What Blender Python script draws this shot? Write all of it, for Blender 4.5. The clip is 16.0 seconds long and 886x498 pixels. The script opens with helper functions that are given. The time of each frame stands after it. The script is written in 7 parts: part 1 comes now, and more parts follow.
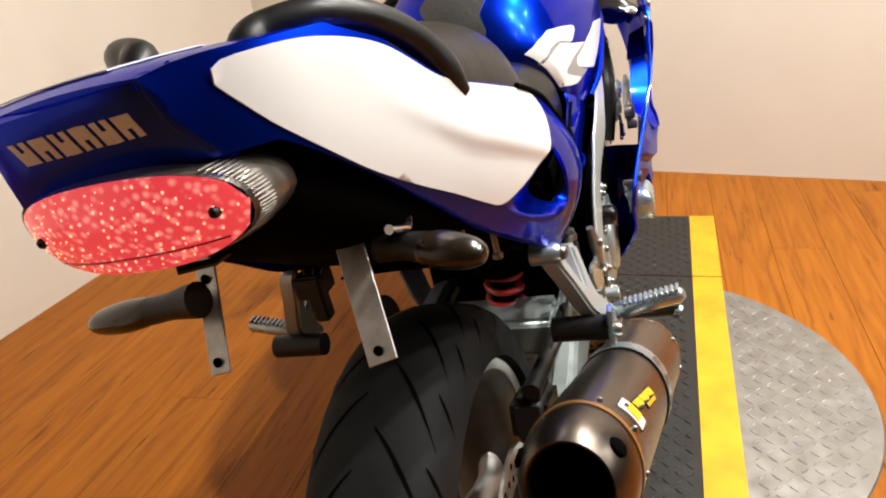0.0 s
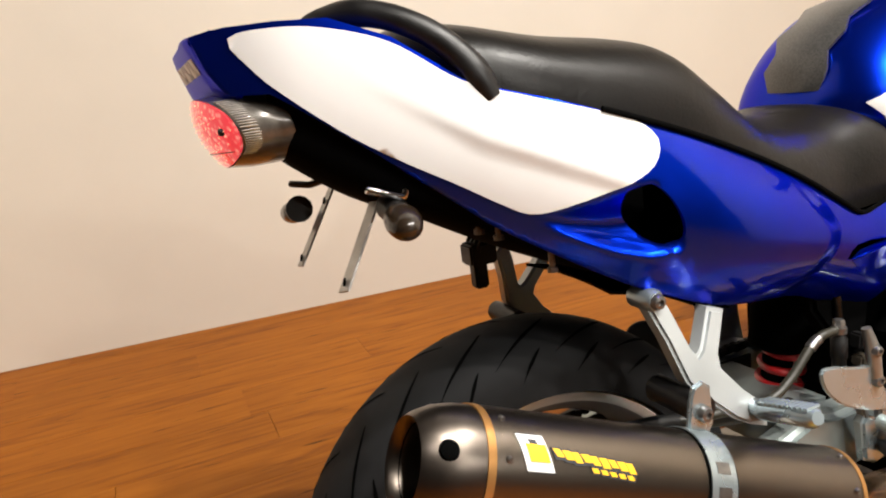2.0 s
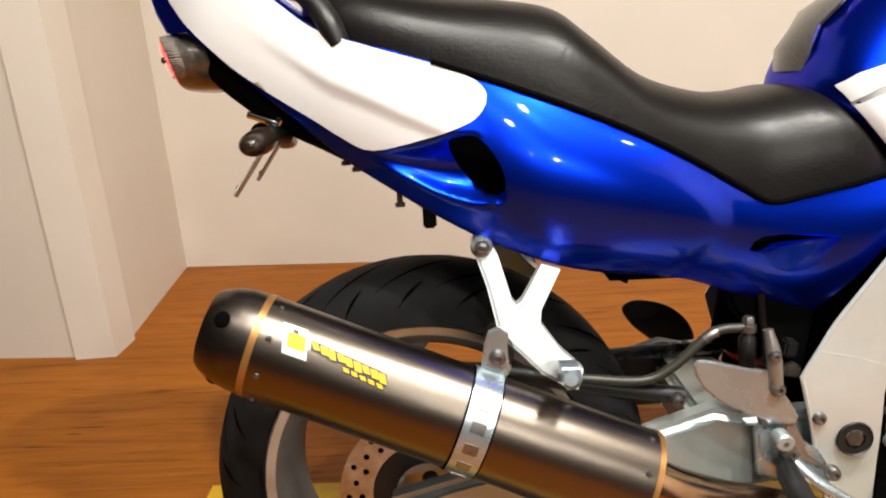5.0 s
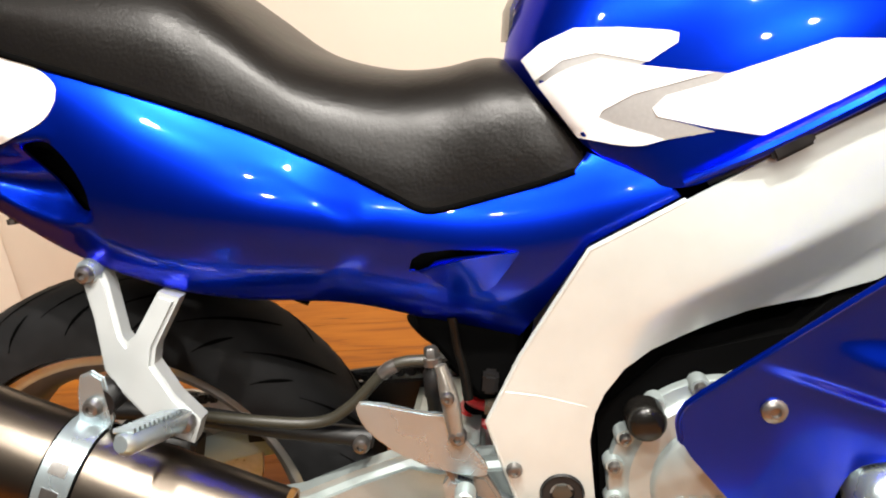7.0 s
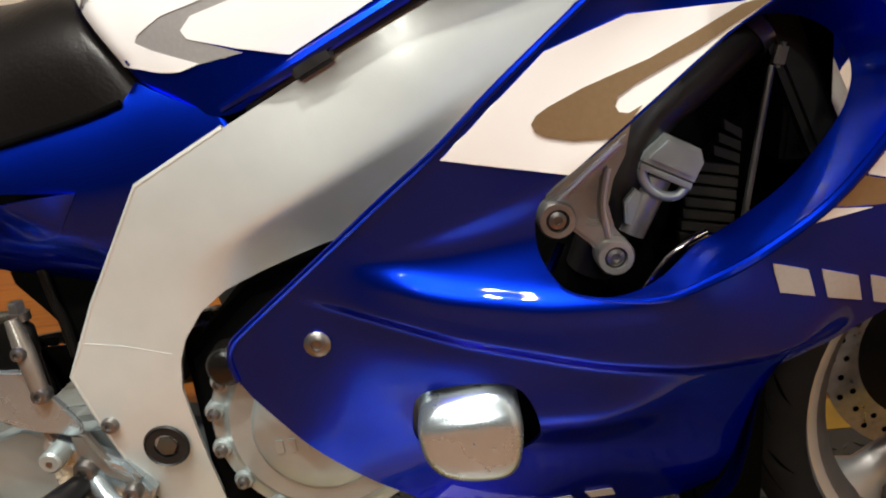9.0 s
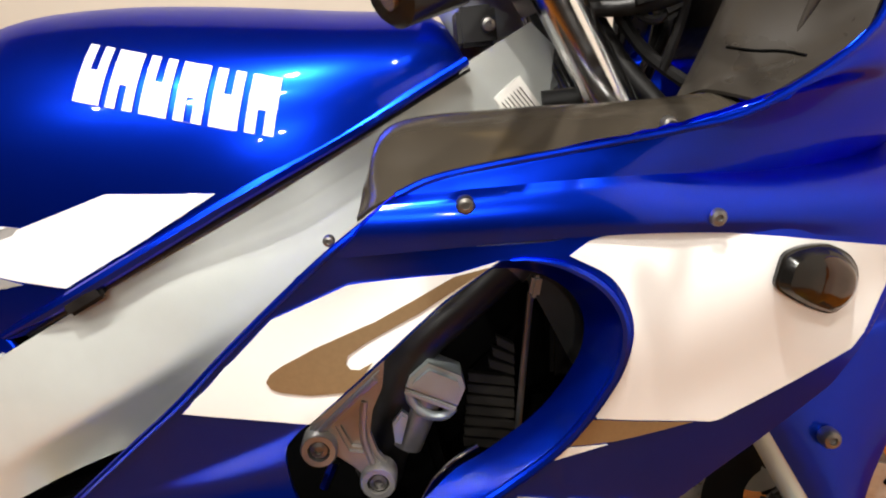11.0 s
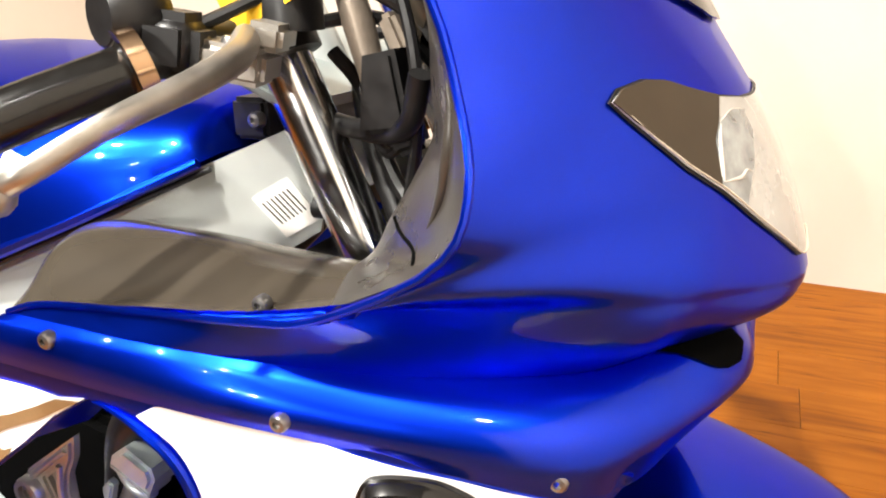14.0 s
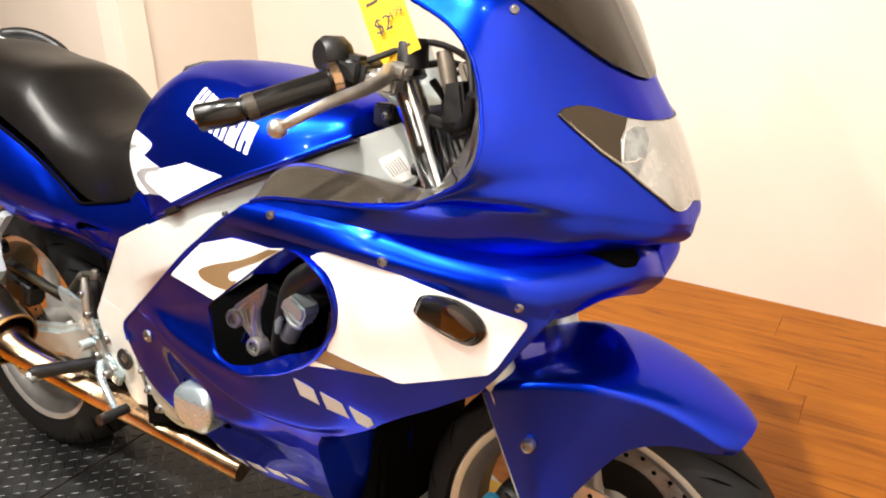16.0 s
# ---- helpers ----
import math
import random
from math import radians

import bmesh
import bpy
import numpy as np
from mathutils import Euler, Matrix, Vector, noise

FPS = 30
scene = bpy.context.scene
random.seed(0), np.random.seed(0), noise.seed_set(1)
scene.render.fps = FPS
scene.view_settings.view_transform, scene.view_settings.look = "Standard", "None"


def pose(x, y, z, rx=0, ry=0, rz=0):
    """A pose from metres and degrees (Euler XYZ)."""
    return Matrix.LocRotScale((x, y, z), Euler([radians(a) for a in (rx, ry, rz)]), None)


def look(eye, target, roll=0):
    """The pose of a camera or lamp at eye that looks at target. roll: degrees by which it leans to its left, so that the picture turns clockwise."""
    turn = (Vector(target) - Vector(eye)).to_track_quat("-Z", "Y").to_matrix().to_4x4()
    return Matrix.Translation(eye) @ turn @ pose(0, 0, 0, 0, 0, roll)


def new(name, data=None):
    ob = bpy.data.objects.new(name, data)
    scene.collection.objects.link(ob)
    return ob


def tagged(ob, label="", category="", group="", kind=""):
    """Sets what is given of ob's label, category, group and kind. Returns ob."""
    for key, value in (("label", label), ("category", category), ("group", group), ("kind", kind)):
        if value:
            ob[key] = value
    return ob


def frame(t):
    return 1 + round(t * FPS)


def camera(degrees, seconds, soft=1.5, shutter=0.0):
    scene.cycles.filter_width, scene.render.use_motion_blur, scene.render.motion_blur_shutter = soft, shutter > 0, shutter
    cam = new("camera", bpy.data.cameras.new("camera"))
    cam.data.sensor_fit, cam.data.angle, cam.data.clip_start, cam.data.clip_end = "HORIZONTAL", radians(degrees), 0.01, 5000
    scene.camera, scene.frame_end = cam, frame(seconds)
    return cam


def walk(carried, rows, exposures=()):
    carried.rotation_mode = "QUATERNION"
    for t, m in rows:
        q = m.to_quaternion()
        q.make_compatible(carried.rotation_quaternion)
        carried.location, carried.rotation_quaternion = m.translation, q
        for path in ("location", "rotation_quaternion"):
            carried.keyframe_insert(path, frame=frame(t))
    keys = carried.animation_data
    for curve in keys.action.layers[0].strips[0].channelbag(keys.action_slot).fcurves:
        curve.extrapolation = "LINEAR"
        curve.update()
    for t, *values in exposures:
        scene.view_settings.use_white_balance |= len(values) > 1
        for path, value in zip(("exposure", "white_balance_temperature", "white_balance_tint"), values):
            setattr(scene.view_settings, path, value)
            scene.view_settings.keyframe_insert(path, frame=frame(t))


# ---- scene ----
from mathutils.bvhtree import BVHTree
from mathutils.geometry import delaunay_2d_cdt

# ---------------------------------------------------------------- camera
cam = camera(61.9, 16.0, soft=2.0)
PATH = [
    (0, (-0.6911, -0.2071, 1.0685), (1.0428, 0.3359, 0.2326), -6.62),
    (0.5, (-0.7212, -0.3751, 1.0773), (0.8002, 0.6246, 0.2493), -3.67),
    (1, (-0.6146, -0.504, 1.0524), (0.6711, 0.8154, 0.2738), -6.08),
    (1.5, (-0.461, -0.5892, 1.0228), (0.6345, 0.8822, 0.2259), -6.11),
    (2, (-0.3969, -0.6848, 1.0146), (0.3326, 1.0632, 0.3726), -4.66),
    (2.5, (-0.306, -0.799, 1.022), (0.115, 1.064, 0.428), -0.9),
    (3, (-0.182, -0.807, 1.014), (0.100, 1.092, 0.454), 1.0),
    (3.2, (-0.130, -0.794, 1.004), (0.119, 1.121, 0.482), 1.2),
    (5.3, (0.1366, -0.9088, 0.9645), (0.0055, 0.9714, 0.2955), -3.76),
    (5.5, (0.19, -0.872, 0.9621), (0.039, 1.0019, 0.2796), -3.74),
    (6, (0.3099, -0.7759, 0.9398), (0.2243, 1.082, 0.2045), -4.56),
    (6.5, (0.3995, -0.73, 0.9305), (0.3443, 1.1202, 0.1731), -6.27),
    (7, (0.498, -0.721, 0.934), (0.287, 1.132, 0.211), -6.1),
    (7.5, (0.620, -0.726, 0.930), (0.330, 1.128, 0.235), -7.0),
    (8, (0.688, -0.720, 0.910), (0.428, 1.118, 0.165), -6.2),
    (8.5, (0.763, -0.688, 0.876), (0.612, 1.128, 0.045), -6.6),
    (9, (0.824, -0.690, 0.858), (0.758, 1.135, 0.040), -7.4),
    (9.5, (0.8682, -0.6909, 0.8689), (0.8453, 1.1619, 0.116), -7.83),
    (10, (0.9149, -0.6829, 0.9113), (0.9339, 1.1802, 0.1843), -7.64),
    (10.2, (0.9314, -0.6794, 0.9299), (0.9604, 1.1854, 0.2078), -7.84),
    (12.3, (1.1996, -0.6413, 1.0428), (1.0166, 1.1896, 0.2591), -2.41),
    (12.5, (1.232, -0.6404, 1.0472), (0.981, 1.1759, 0.2483), -2.70),
    (13, (1.313, -0.5787, 1.0457), (0.965, 1.2191, 0.2412), -3.13),
    (13.5, (1.3897, -0.4928, 1.0552), (0.9168, 1.273, 0.2438), -1.97),
    (14, (1.452, -0.476, 1.0806), (0.7094, 1.1776, 0.2354), -4.28),
    (14.5, (1.5368, -0.5134, 1.109), (0.5357, 1.0057, 0.2783), -3.40),
    (15, (1.5769, -0.5982, 1.1302), (0.5658, 0.9248, 0.3189), -1.88),
    (15.5, (1.6282, -0.7354, 1.1392), (0.6389, 0.8242, 0.3718), -1.51),
    (16, (1.7133, -0.8414, 1.1488), (0.7107, 0.7197, 0.4021), -1.45),
]
walk(cam, [(t, look(eye, target, roll)) for t, eye, target, roll in PATH],
     [(0.0, -0.2), (0.5, -0.05), (1.5, 0.0), (2.5, -0.35), (3.0, -0.5), (4.2, -0.35), (5.5, -0.12), (6.5, 0.12), (7.0, 0.25), (7.5, 0.12), (8.0, -0.2), (9.0, -0.58), (9.5, -0.48), (10.0, -0.4), (11.3, -0.2), (12.5, 0.25), (13.5, 0.5), (14.0, 0.62), (14.5, 0.72), (15.0, 0.74), (16.0, 0.45)])

# ---------------------------------------------------------------- light
world = bpy.data.worlds.new("showroom_air")
scene.world = world
world.use_nodes = True
world.node_tree.nodes["Background"].inputs[0].default_value = (1.0, 0.86, 0.68, 1)
world.node_tree.nodes["Background"].inputs[1].default_value = 0.25
scene.view_settings.exposure = 0.0


def lamp(name, eye, target, watts, size, colour):
    data = bpy.data.lights.new(name, "AREA")
    data.energy, data.size, data.color, data.shape = watts, size, colour, "DISK"
    ob = new(name, data)
    ob.matrix_world = look(eye, target)
    return ob


WARM = (1.0, 0.955, 0.88)
# rows of small ceiling spots
for x, y, z, watts in ((0.15, -0.85, 2.62, 42), (0.95, -0.75, 2.62, 68), (-0.75, -1.3, 2.62, 6), (0.0, -1.5, 2.62, 30), (0.9, -1.5, 2.62, 24), (1.80, -0.75, 2.62, 5), (0.5, -2.6, 2.62, 14), (1.0, -2.85, 1.95, 18), (0.55, -4.2, 2.3, 16)):
    lamp("spot_lamp", (x, y, z), (x * 0.9 + 0.05, y * 0.35 + 0.1, 0.3), watts, 0.08, WARM)

# ---------------------------------------------------------------- materials


def srgb(h):
    v = [int(h[i:i + 2], 16) / 255 for i in (0, 2, 4)]
    return tuple(c / 12.92 if c <= 0.04045 else ((c + 0.055) / 1.055) ** 2.4 for c in v) + (1,)


def rgba(c):
    return srgb(c) if isinstance(c, str) else tuple(c) + (1,)


def material(name, colour, rough=0.5, metal=0.0, coat=0.0, coat_rough=0.05, vary=0.0, scale=30.0, bump=0.0, bump_scale=200.0,
             rough_vary=0.0, stretch=(1, 1, 1), spec=0.5, anis=0.0):
    m = bpy.data.materials.new(name)
    m.use_nodes = True
    nt = m.node_tree
    b = nt.nodes["Principled BSDF"]
    b.inputs["Base Color"].default_value = rgba(colour)
    b.inputs["Roughness"].default_value = rough
    b.inputs["Metallic"].default_value = metal
    b.inputs["Coat Weight"].default_value = coat
    b.inputs["Coat Roughness"].default_value = coat_rough
    b.inputs["Specular IOR Level"].default_value = spec
    b.inputs["Anisotropic"].default_value = anis
    co = nt.nodes.new("ShaderNodeTexCoord")
    mp = nt.nodes.new("ShaderNodeMapping")
    mp.inputs["Scale"].default_value = stretch
    nt.links.new(co.outputs["Object"], mp.inputs["Vector"])
    if vary or rough_vary:
        n = nt.nodes.new("ShaderNodeTexNoise")
        n.inputs["Scale"].default_value, n.inputs["Detail"].default_value = scale, 6
        nt.links.new(mp.outputs["Vector"], n.inputs["Vector"])
        if vary:
            h = nt.nodes.new("ShaderNodeHueSaturation")
            h.inputs["Color"].default_value = rgba(colour)
            r = nt.nodes.new("ShaderNodeMapRange")
            r.inputs["To Min"].default_value, r.inputs["To Max"].default_value = 1 - vary, 1 + vary
            r.inputs["From Min"].default_value, r.inputs["From Max"].default_value = 0.3, 0.7
            nt.links.new(n.outputs["Fac"], r.inputs["Value"])
            nt.links.new(r.outputs["Result"], h.inputs["Value"])
            nt.links.new(h.outputs["Color"], b.inputs["Base Color"])
        if rough_vary:
            r2 = nt.nodes.new("ShaderNodeMapRange")
            r2.inputs["From Min"].default_value, r2.inputs["From Max"].default_value = 0.3, 0.7
            r2.inputs["To Min"].default_value, r2.inputs["To Max"].default_value = max(0.02, rough - rough_vary), rough + rough_vary
            nt.links.new(n.outputs["Fac"], r2.inputs["Value"])
            nt.links.new(r2.outputs["Result"], b.inputs["Roughness"])
    if bump:
        n2 = nt.nodes.new("ShaderNodeTexNoise")
        n2.inputs["Scale"].default_value, n2.inputs["Detail"].default_value = bump_scale, 4
        nt.links.new(mp.outputs["Vector"], n2.inputs["Vector"])
        bp = nt.nodes.new("ShaderNodeBump")
        bp.inputs["Strength"].default_value, bp.inputs["Distance"].default_value = bump, 0.002
        nt.links.new(n2.outputs["Fac"], bp.inputs["Height"])
        nt.links.new(bp.outputs["Normal"], b.inputs["Normal"])
    return m


BLUE = material("metallic_blue_paint", (0.0020, 0.0280, 0.58), 0.29, 0.96, 0.40, 0.03, 0.05, 14)
BLUE.node_tree.nodes["Principled BSDF"].inputs["Specular Tint"].default_value = (0.03, 0.09, 0.70, 1)
WHITE = material("pearl_white_paint", (0.68, 0.675, 0.67), 0.35, 0, 0.8, 0.06, 0.02, 12)
GOLD = material("bronze_decal", (0.20, 0.135, 0.07), 0.42, 0.35, 0.5, 0.1, 0.05, 300)
SILVERDEC = material("silver_decal", (0.30, 0.295, 0.29), 0.4, 0.3, 0.5, 0.1, 0.05, 300)
FRAME = material("silver_frame_paint", (0.52, 0.55, 0.53), 0.34, 0.38, 0.3, 0.12, 0.04, 25, 0.04, 500)
ALU = material("satin_aluminium", (0.41, 0.48, 0.51), 0.28, 0.8, 0, 0, 0.05, 18, 0.04, 700, rough_vary=0.05)
CASTALU = material("cast_aluminium", (0.36, 0.41, 0.405), 0.34, 0.6, 0, 0, 0.08, 30, 0.12, 600, rough_vary=0.06)
CHROME = material("chrome", (0.75, 0.75, 0.76), 0.08, 1.0, 0, 0, 0.02, 40, rough_vary=0.03)
STEEL = material("galvanised_steel", (0.48, 0.47, 0.45), 0.38, 0.85, 0, 0, 0.25, 55, 0.15, 220, rough_vary=0.12)
BOLT = material("zinc_bolt", (0.22, 0.21, 0.20), 0.32, 0.9, 0, 0, 0.15, 120)
RUBBER = material("tyre_rubber", (0.008, 0.008, 0.0085), 0.74, 0, 0, 0, 0.3, 40, 0.12, 500, rough_vary=0.06, spec=0.18)
BLACK = material("black_plastic", (0.006, 0.0055, 0.0055), 0.42, 0, 0, 0, 0.2, 60, 0.06, 600, rough_vary=0.08, spec=0.35)
GLOSSBLACK = material("glossy_black_plastic", (0.005, 0.0045, 0.004), 0.22, 0, 0, 0, 0.2, 60, 0.02, 500, rough_vary=0.05, spec=0.35)
MATTBLACK = material("matt_black_metal", (0.006, 0.006, 0.006), 0.5, 0.2, 0, 0, 0.3, 60, 0.1, 300)
DARKGREY = material("dark_grey_plastic", (0.034, 0.028, 0.021), 0.19, 0, 0, 0, 0.12, 12, 0.02, 300, rough_vary=0.04)
SEATM = material("black_vinyl", (0.005, 0.0042, 0.0037), 0.35, 0, 0, 0, 0.15, 8, 0.14, 300, rough_vary=0.03, spec=0.25)


def wrinkle(m, scale, strength):
    """Adds broad soft creases under the fine grain."""
    nt = m.node_tree
    old = [n for n in nt.nodes if n.type == "BUMP"][0]
    tex, co = nt.nodes.new("ShaderNodeTexNoise"), nt.nodes.new("ShaderNodeTexCoord")
    tex.inputs["Scale"].default_value, tex.inputs["Detail"].default_value, tex.inputs["Distortion"].default_value = scale, 3, 1.2
    nt.links.new(co.outputs["Object"], tex.inputs["Vector"])
    bp = nt.nodes.new("ShaderNodeBump")
    bp.inputs["Strength"].default_value, bp.inputs["Distance"].default_value = strength, 0.004
    nt.links.new(tex.outputs["Fac"], bp.inputs["Height"])
    nt.links.new(bp.outputs["Normal"], old.inputs["Normal"])


wrinkle(SEATM, 45, 0.09)
RIM = material("silver_wheel_paint", (0.44, 0.43, 0.41), 0.35, 0.5, 0.3, 0.15, 0.06, 25)
RED = material("red_spring_paint", (0.42, 0.012, 0.015), 0.35, 0, 0.5, 0.1, 0.1, 60)
YELLOW = material("yellow_card", (0.78, 0.44, 0.006), 0.6, 0, 0, 0, 0.04, 30)
INK = material("black_ink", (0.02, 0.02, 0.025), 0.6)
PAPER = material("label_paper", (0.72, 0.70, 0.66), 0.5, 0, 0, 0, 0.05, 60)
GAUGE = material("bronze_anodised", (0.05, 0.33, 0.55), 0.3, 0.7)
# near-black that paints shade into openings and hidden parts; also rubber lines
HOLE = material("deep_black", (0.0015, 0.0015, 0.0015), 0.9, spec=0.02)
BRONZE = material("machined_bronze_edge", (0.38, 0.19, 0.06), 0.35, 0.7, 0, 0, 0.1, 80)
SMOKE = material("smoked_lens", (0.016, 0.010, 0.006), 0.22, 0, 0.15, 0.03, 0.1, 40)
SCREEN = material("dark_tinted_screen", (0.016, 0.011, 0.007), 0.13, 0, 0, 0.02, spec=0.2)
CARBON = material("carbon_print", (0.05, 0.048, 0.046), 0.3, 0.1, 0.5, 0.08, 0.4, 300)
LEVERM = material("worn_cast_lever", (0.30, 0.28, 0.25), 0.36, 0.8, 0, 0, 0.15, 40, 0.08, 400, rough_vary=0.08)
COPPER = material("copper_pipe", (0.42, 0.27, 0.16), 0.24, 1.0, 0, 0, 0.25, 14, rough_vary=0.08)


def titanium():
    m = material("brushed_titanium", (0.165, 0.138, 0.112), 0.29, 1.0, 0, 0, 0.08, 300, 0.05, 200, rough_vary=0.05, stretch=(1, 60, 60))
    return m


TITAN = titanium()


def wood_floor():
    m = material("wood_floor", (0.30, 0.105, 0.022), 0.48, 0, 0.04, 0.25, spec=0.16)
    nt = m.node_tree
    b = nt.nodes["Principled BSDF"]
    co = nt.nodes.new("ShaderNodeTexCoord")
    oi = nt.nodes.new("ShaderNodeObjectInfo")
    mp = nt.nodes.new("ShaderNodeMapping")
    mp.inputs["Scale"].default_value = (1.2, 14, 1)
    nt.links.new(co.outputs["Object"], mp.inputs["Vector"])
    add = nt.nodes.new("ShaderNodeVectorMath")
    nt.links.new(mp.outputs["Vector"], add.inputs[0])
    sc = nt.nodes.new("ShaderNodeVectorMath")
    sc.operation = "SCALE"
    sc.inputs[0].default_value = (37, 91, 13)
    nt.links.new(oi.outputs["Random"], sc.inputs["Scale"])
    nt.links.new(sc.outputs["Vector"], add.inputs[1])
    n = nt.nodes.new("ShaderNodeTexNoise")
    n.inputs["Scale"].default_value, n.inputs["Detail"].default_value, n.inputs["Distortion"].default_value = 2.2, 9, 1.4
    nt.links.new(add.outputs["Vector"], n.inputs["Vector"])
    ramp = nt.nodes.new("ShaderNodeValToRGB")
    e = ramp.color_ramp.elements
    e[0].position, e[0].color = 0.24, (0.19, 0.052, 0.006, 1)
    e[1].position, e[1].color = 0.66, (0.38, 0.122, 0.009, 1)
    mid = e.new(0.44)
    mid.color = (0.31, 0.094, 0.005, 1)
    nt.links.new(n.outputs["Fac"], ramp.inputs["Fac"])
    n3 = nt.nodes.new("ShaderNodeTexNoise")
    n3.inputs["Scale"].default_value, n3.inputs["Detail"].default_value = 1.1, 3
    nt.links.new(add.outputs["Vector"], n3.inputs["Vector"])
    h = nt.nodes.new("ShaderNodeHueSaturation")
    r = nt.nodes.new("ShaderNodeMapRange")
    r.inputs["To Min"].default_value, r.inputs["To Max"].default_value = 0.95, 1.05
    nt.links.new(oi.outputs["Random"], r.inputs["Value"])
    nt.links.new(r.outputs["Result"], h.inputs["Value"])
    nt.links.new(ramp.outputs["Color"], h.inputs["Color"])
    # dark knots and scuffs
    kn = nt.nodes.new("ShaderNodeTexNoise")
    kn.inputs["Scale"].default_value, kn.inputs["Detail"].default_value = 5.0, 5
    nt.links.new(add.outputs["Vector"], kn.inputs["Vector"])
    kr = nt.nodes.new("ShaderNodeMapRange")
    kr.inputs["From Min"].default_value, kr.inputs["From Max"].default_value = 0.27, 0.35
    kr.inputs["To Min"].default_value, kr.inputs["To Max"].default_value = 0.35, 1.0
    nt.links.new(kn.outputs["Fac"], kr.inputs["Value"])
    mul = nt.nodes.new("ShaderNodeHueSaturation")
    nt.links.new(kr.outputs["Result"], mul.inputs["Value"])
    nt.links.new(h.outputs["Color"], mul.inputs["Color"])
    nt.links.new(mul.outputs["Color"], b.inputs["Base Color"])
    bp = nt.nodes.new("ShaderNodeBump")
    bp.inputs["Strength"].default_value, bp.inputs["Distance"].default_value = 0.05, 0.002
    nt.links.new(n.outputs["Fac"], bp.inputs["Height"])
    nt.links.new(bp.outputs["Normal"], b.inputs["Normal"])
    return m


WOOD = wood_floor()
PLASTER = material("painted_wall", (0.68, 0.615, 0.53), 0.75, 0, 0, 0, 0.03, 2.5, 0.1, 160)
# unseen walls get a dark tone to cut reflections and fill light
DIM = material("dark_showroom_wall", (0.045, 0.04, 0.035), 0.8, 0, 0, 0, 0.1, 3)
CEIL = material("ceiling_paint", (0.06, 0.055, 0.05), 0.8, 0, 0, 0, 0.02, 3)
MAT = material("black_rubber_mat", (0.012, 0.012, 0.012), 0.42, 0, 0, 0, 0.25, 30, 0.1, 300, rough_vary=0.08)
YSTRIPE = material("yellow_vinyl_strip", (0.60, 0.36, 0.007), 0.5, 0, 0, 0, 0.18, 9, 0.1, 300)
CHECKER = material("aluminium_checker_plate", (0.36, 0.35, 0.33), 0.40, 0.85, 0, 0, 0.12, 25, 0.1, 200, rough_vary=0.1)

# ---------------------------------------------------------------- mesh tools


def link(name, bm, mat, parent=None, label="", smooth=True):
    me = bpy.data.meshes.new(name)
    bmesh.ops.recalc_face_normals(bm, faces=bm.faces[:])
    bm.to_mesh(me)
    bm.free()
    me.materials.append(mat)
    if smooth:
        me.shade_smooth()
        me.set_sharp_from_angle(angle=radians(38))
    ob = new(name, me)
    if parent:
        ob.parent = parent
    if label:
        ob["label"] = label
    return ob


def part(name, bm, mat, parent, label="", smooth=True):
    return link(name, bm, mat, parent, label, smooth)


def empty(name, label, category, group="", parent=None, kind=""):
    ob = new(name)
    if parent:
        ob.parent = parent
    return tagged(ob, label, category, group, kind)


def spline(pts, n):
    """A smooth curve through points: n samples, even in the parameter."""
    p = np.array(pts, float)
    p = np.vstack([2 * p[0] - p[1], p, 2 * p[-1] - p[-2]])
    out = []
    k = len(p) - 3
    for i in range(n):
        t = i / (n - 1) * k
        j = min(int(t), k - 1)
        f = t - j
        a, b, c, d = p[j:j + 4]
        out.append(0.5 * ((2 * b) + (c - a) * f + (2 * a - 5 * b + 4 * c - d) * f * f + (3 * b - a - 3 * c + d) * f ** 3))
    return np.array(out)


def round_line(pts, n, closed=False):
    """A curve through 2D points with even steps of length."""
    p = [tuple(q) for q in pts]
    if closed:
        p = p[-2:] + p + p[:3]
    s = spline(p, 40 * len(p))
    if closed:
        per = 40 * len(p) / (len(p) - 1)
        s = s[round(2 * per):round((len(p) - 3) * per)]
    d = np.r_[0, np.cumsum(np.linalg.norm(np.diff(s, axis=0), axis=1))]
    at = np.linspace(0, d[-1], n + (1 if closed else 0))
    if closed:
        at = at[:-1]
    return np.stack([np.interp(at, d, s[:, i]) for i in range(s.shape[1])], 1)


def grid_mesh(rows, close=False):
    """A sheet from rows of points (numpy, equal lengths)."""
    bm = bmesh.new()
    vs = [[bm.verts.new(p) for p in row] for row in rows]
    n = len(rows[0])
    for a, b in zip(vs, vs[1:]):
        for i in range(n if close else n - 1):
            j = (i + 1) % n
            bm.faces.new((a[i], a[j], b[j], b[i]))
    return bm


def skin(rows, n=28, m=40):
    """A smooth sheet through rows of control points."""
    fine = np.array([spline(r, n) for r in rows])
    cols = np.array([spline(fine[:, i], m) for i in range(n)])
    return cols.transpose(1, 0, 2)


def thicken(bm, depth):
    """Gives an open sheet a thickness, inwards along its normals."""
    bmesh.ops.recalc_face_normals(bm, faces=bm.faces[:])
    bm.normal_update()
    edge = [e for e in bm.edges if len(e.link_faces) == 1]
    faces = bm.faces[:]
    copy = {v: bm.verts.new(v.co - v.normal * depth) for v in bm.verts[:]}
    for f in faces:
        bm.faces.new([copy[v] for v in reversed(f.verts)])
    for e in edge:
        a, b = e.verts
        bm.faces.new((a, b, copy[b], copy[a]))
    return bm


def ease(x, xs, ys, w=0.035):
    """A soft broken line: the mean of it over a short stretch."""
    return float(np.mean([np.interp(x + w * k / 4, xs, ys) for k in range(-4, 5)]))


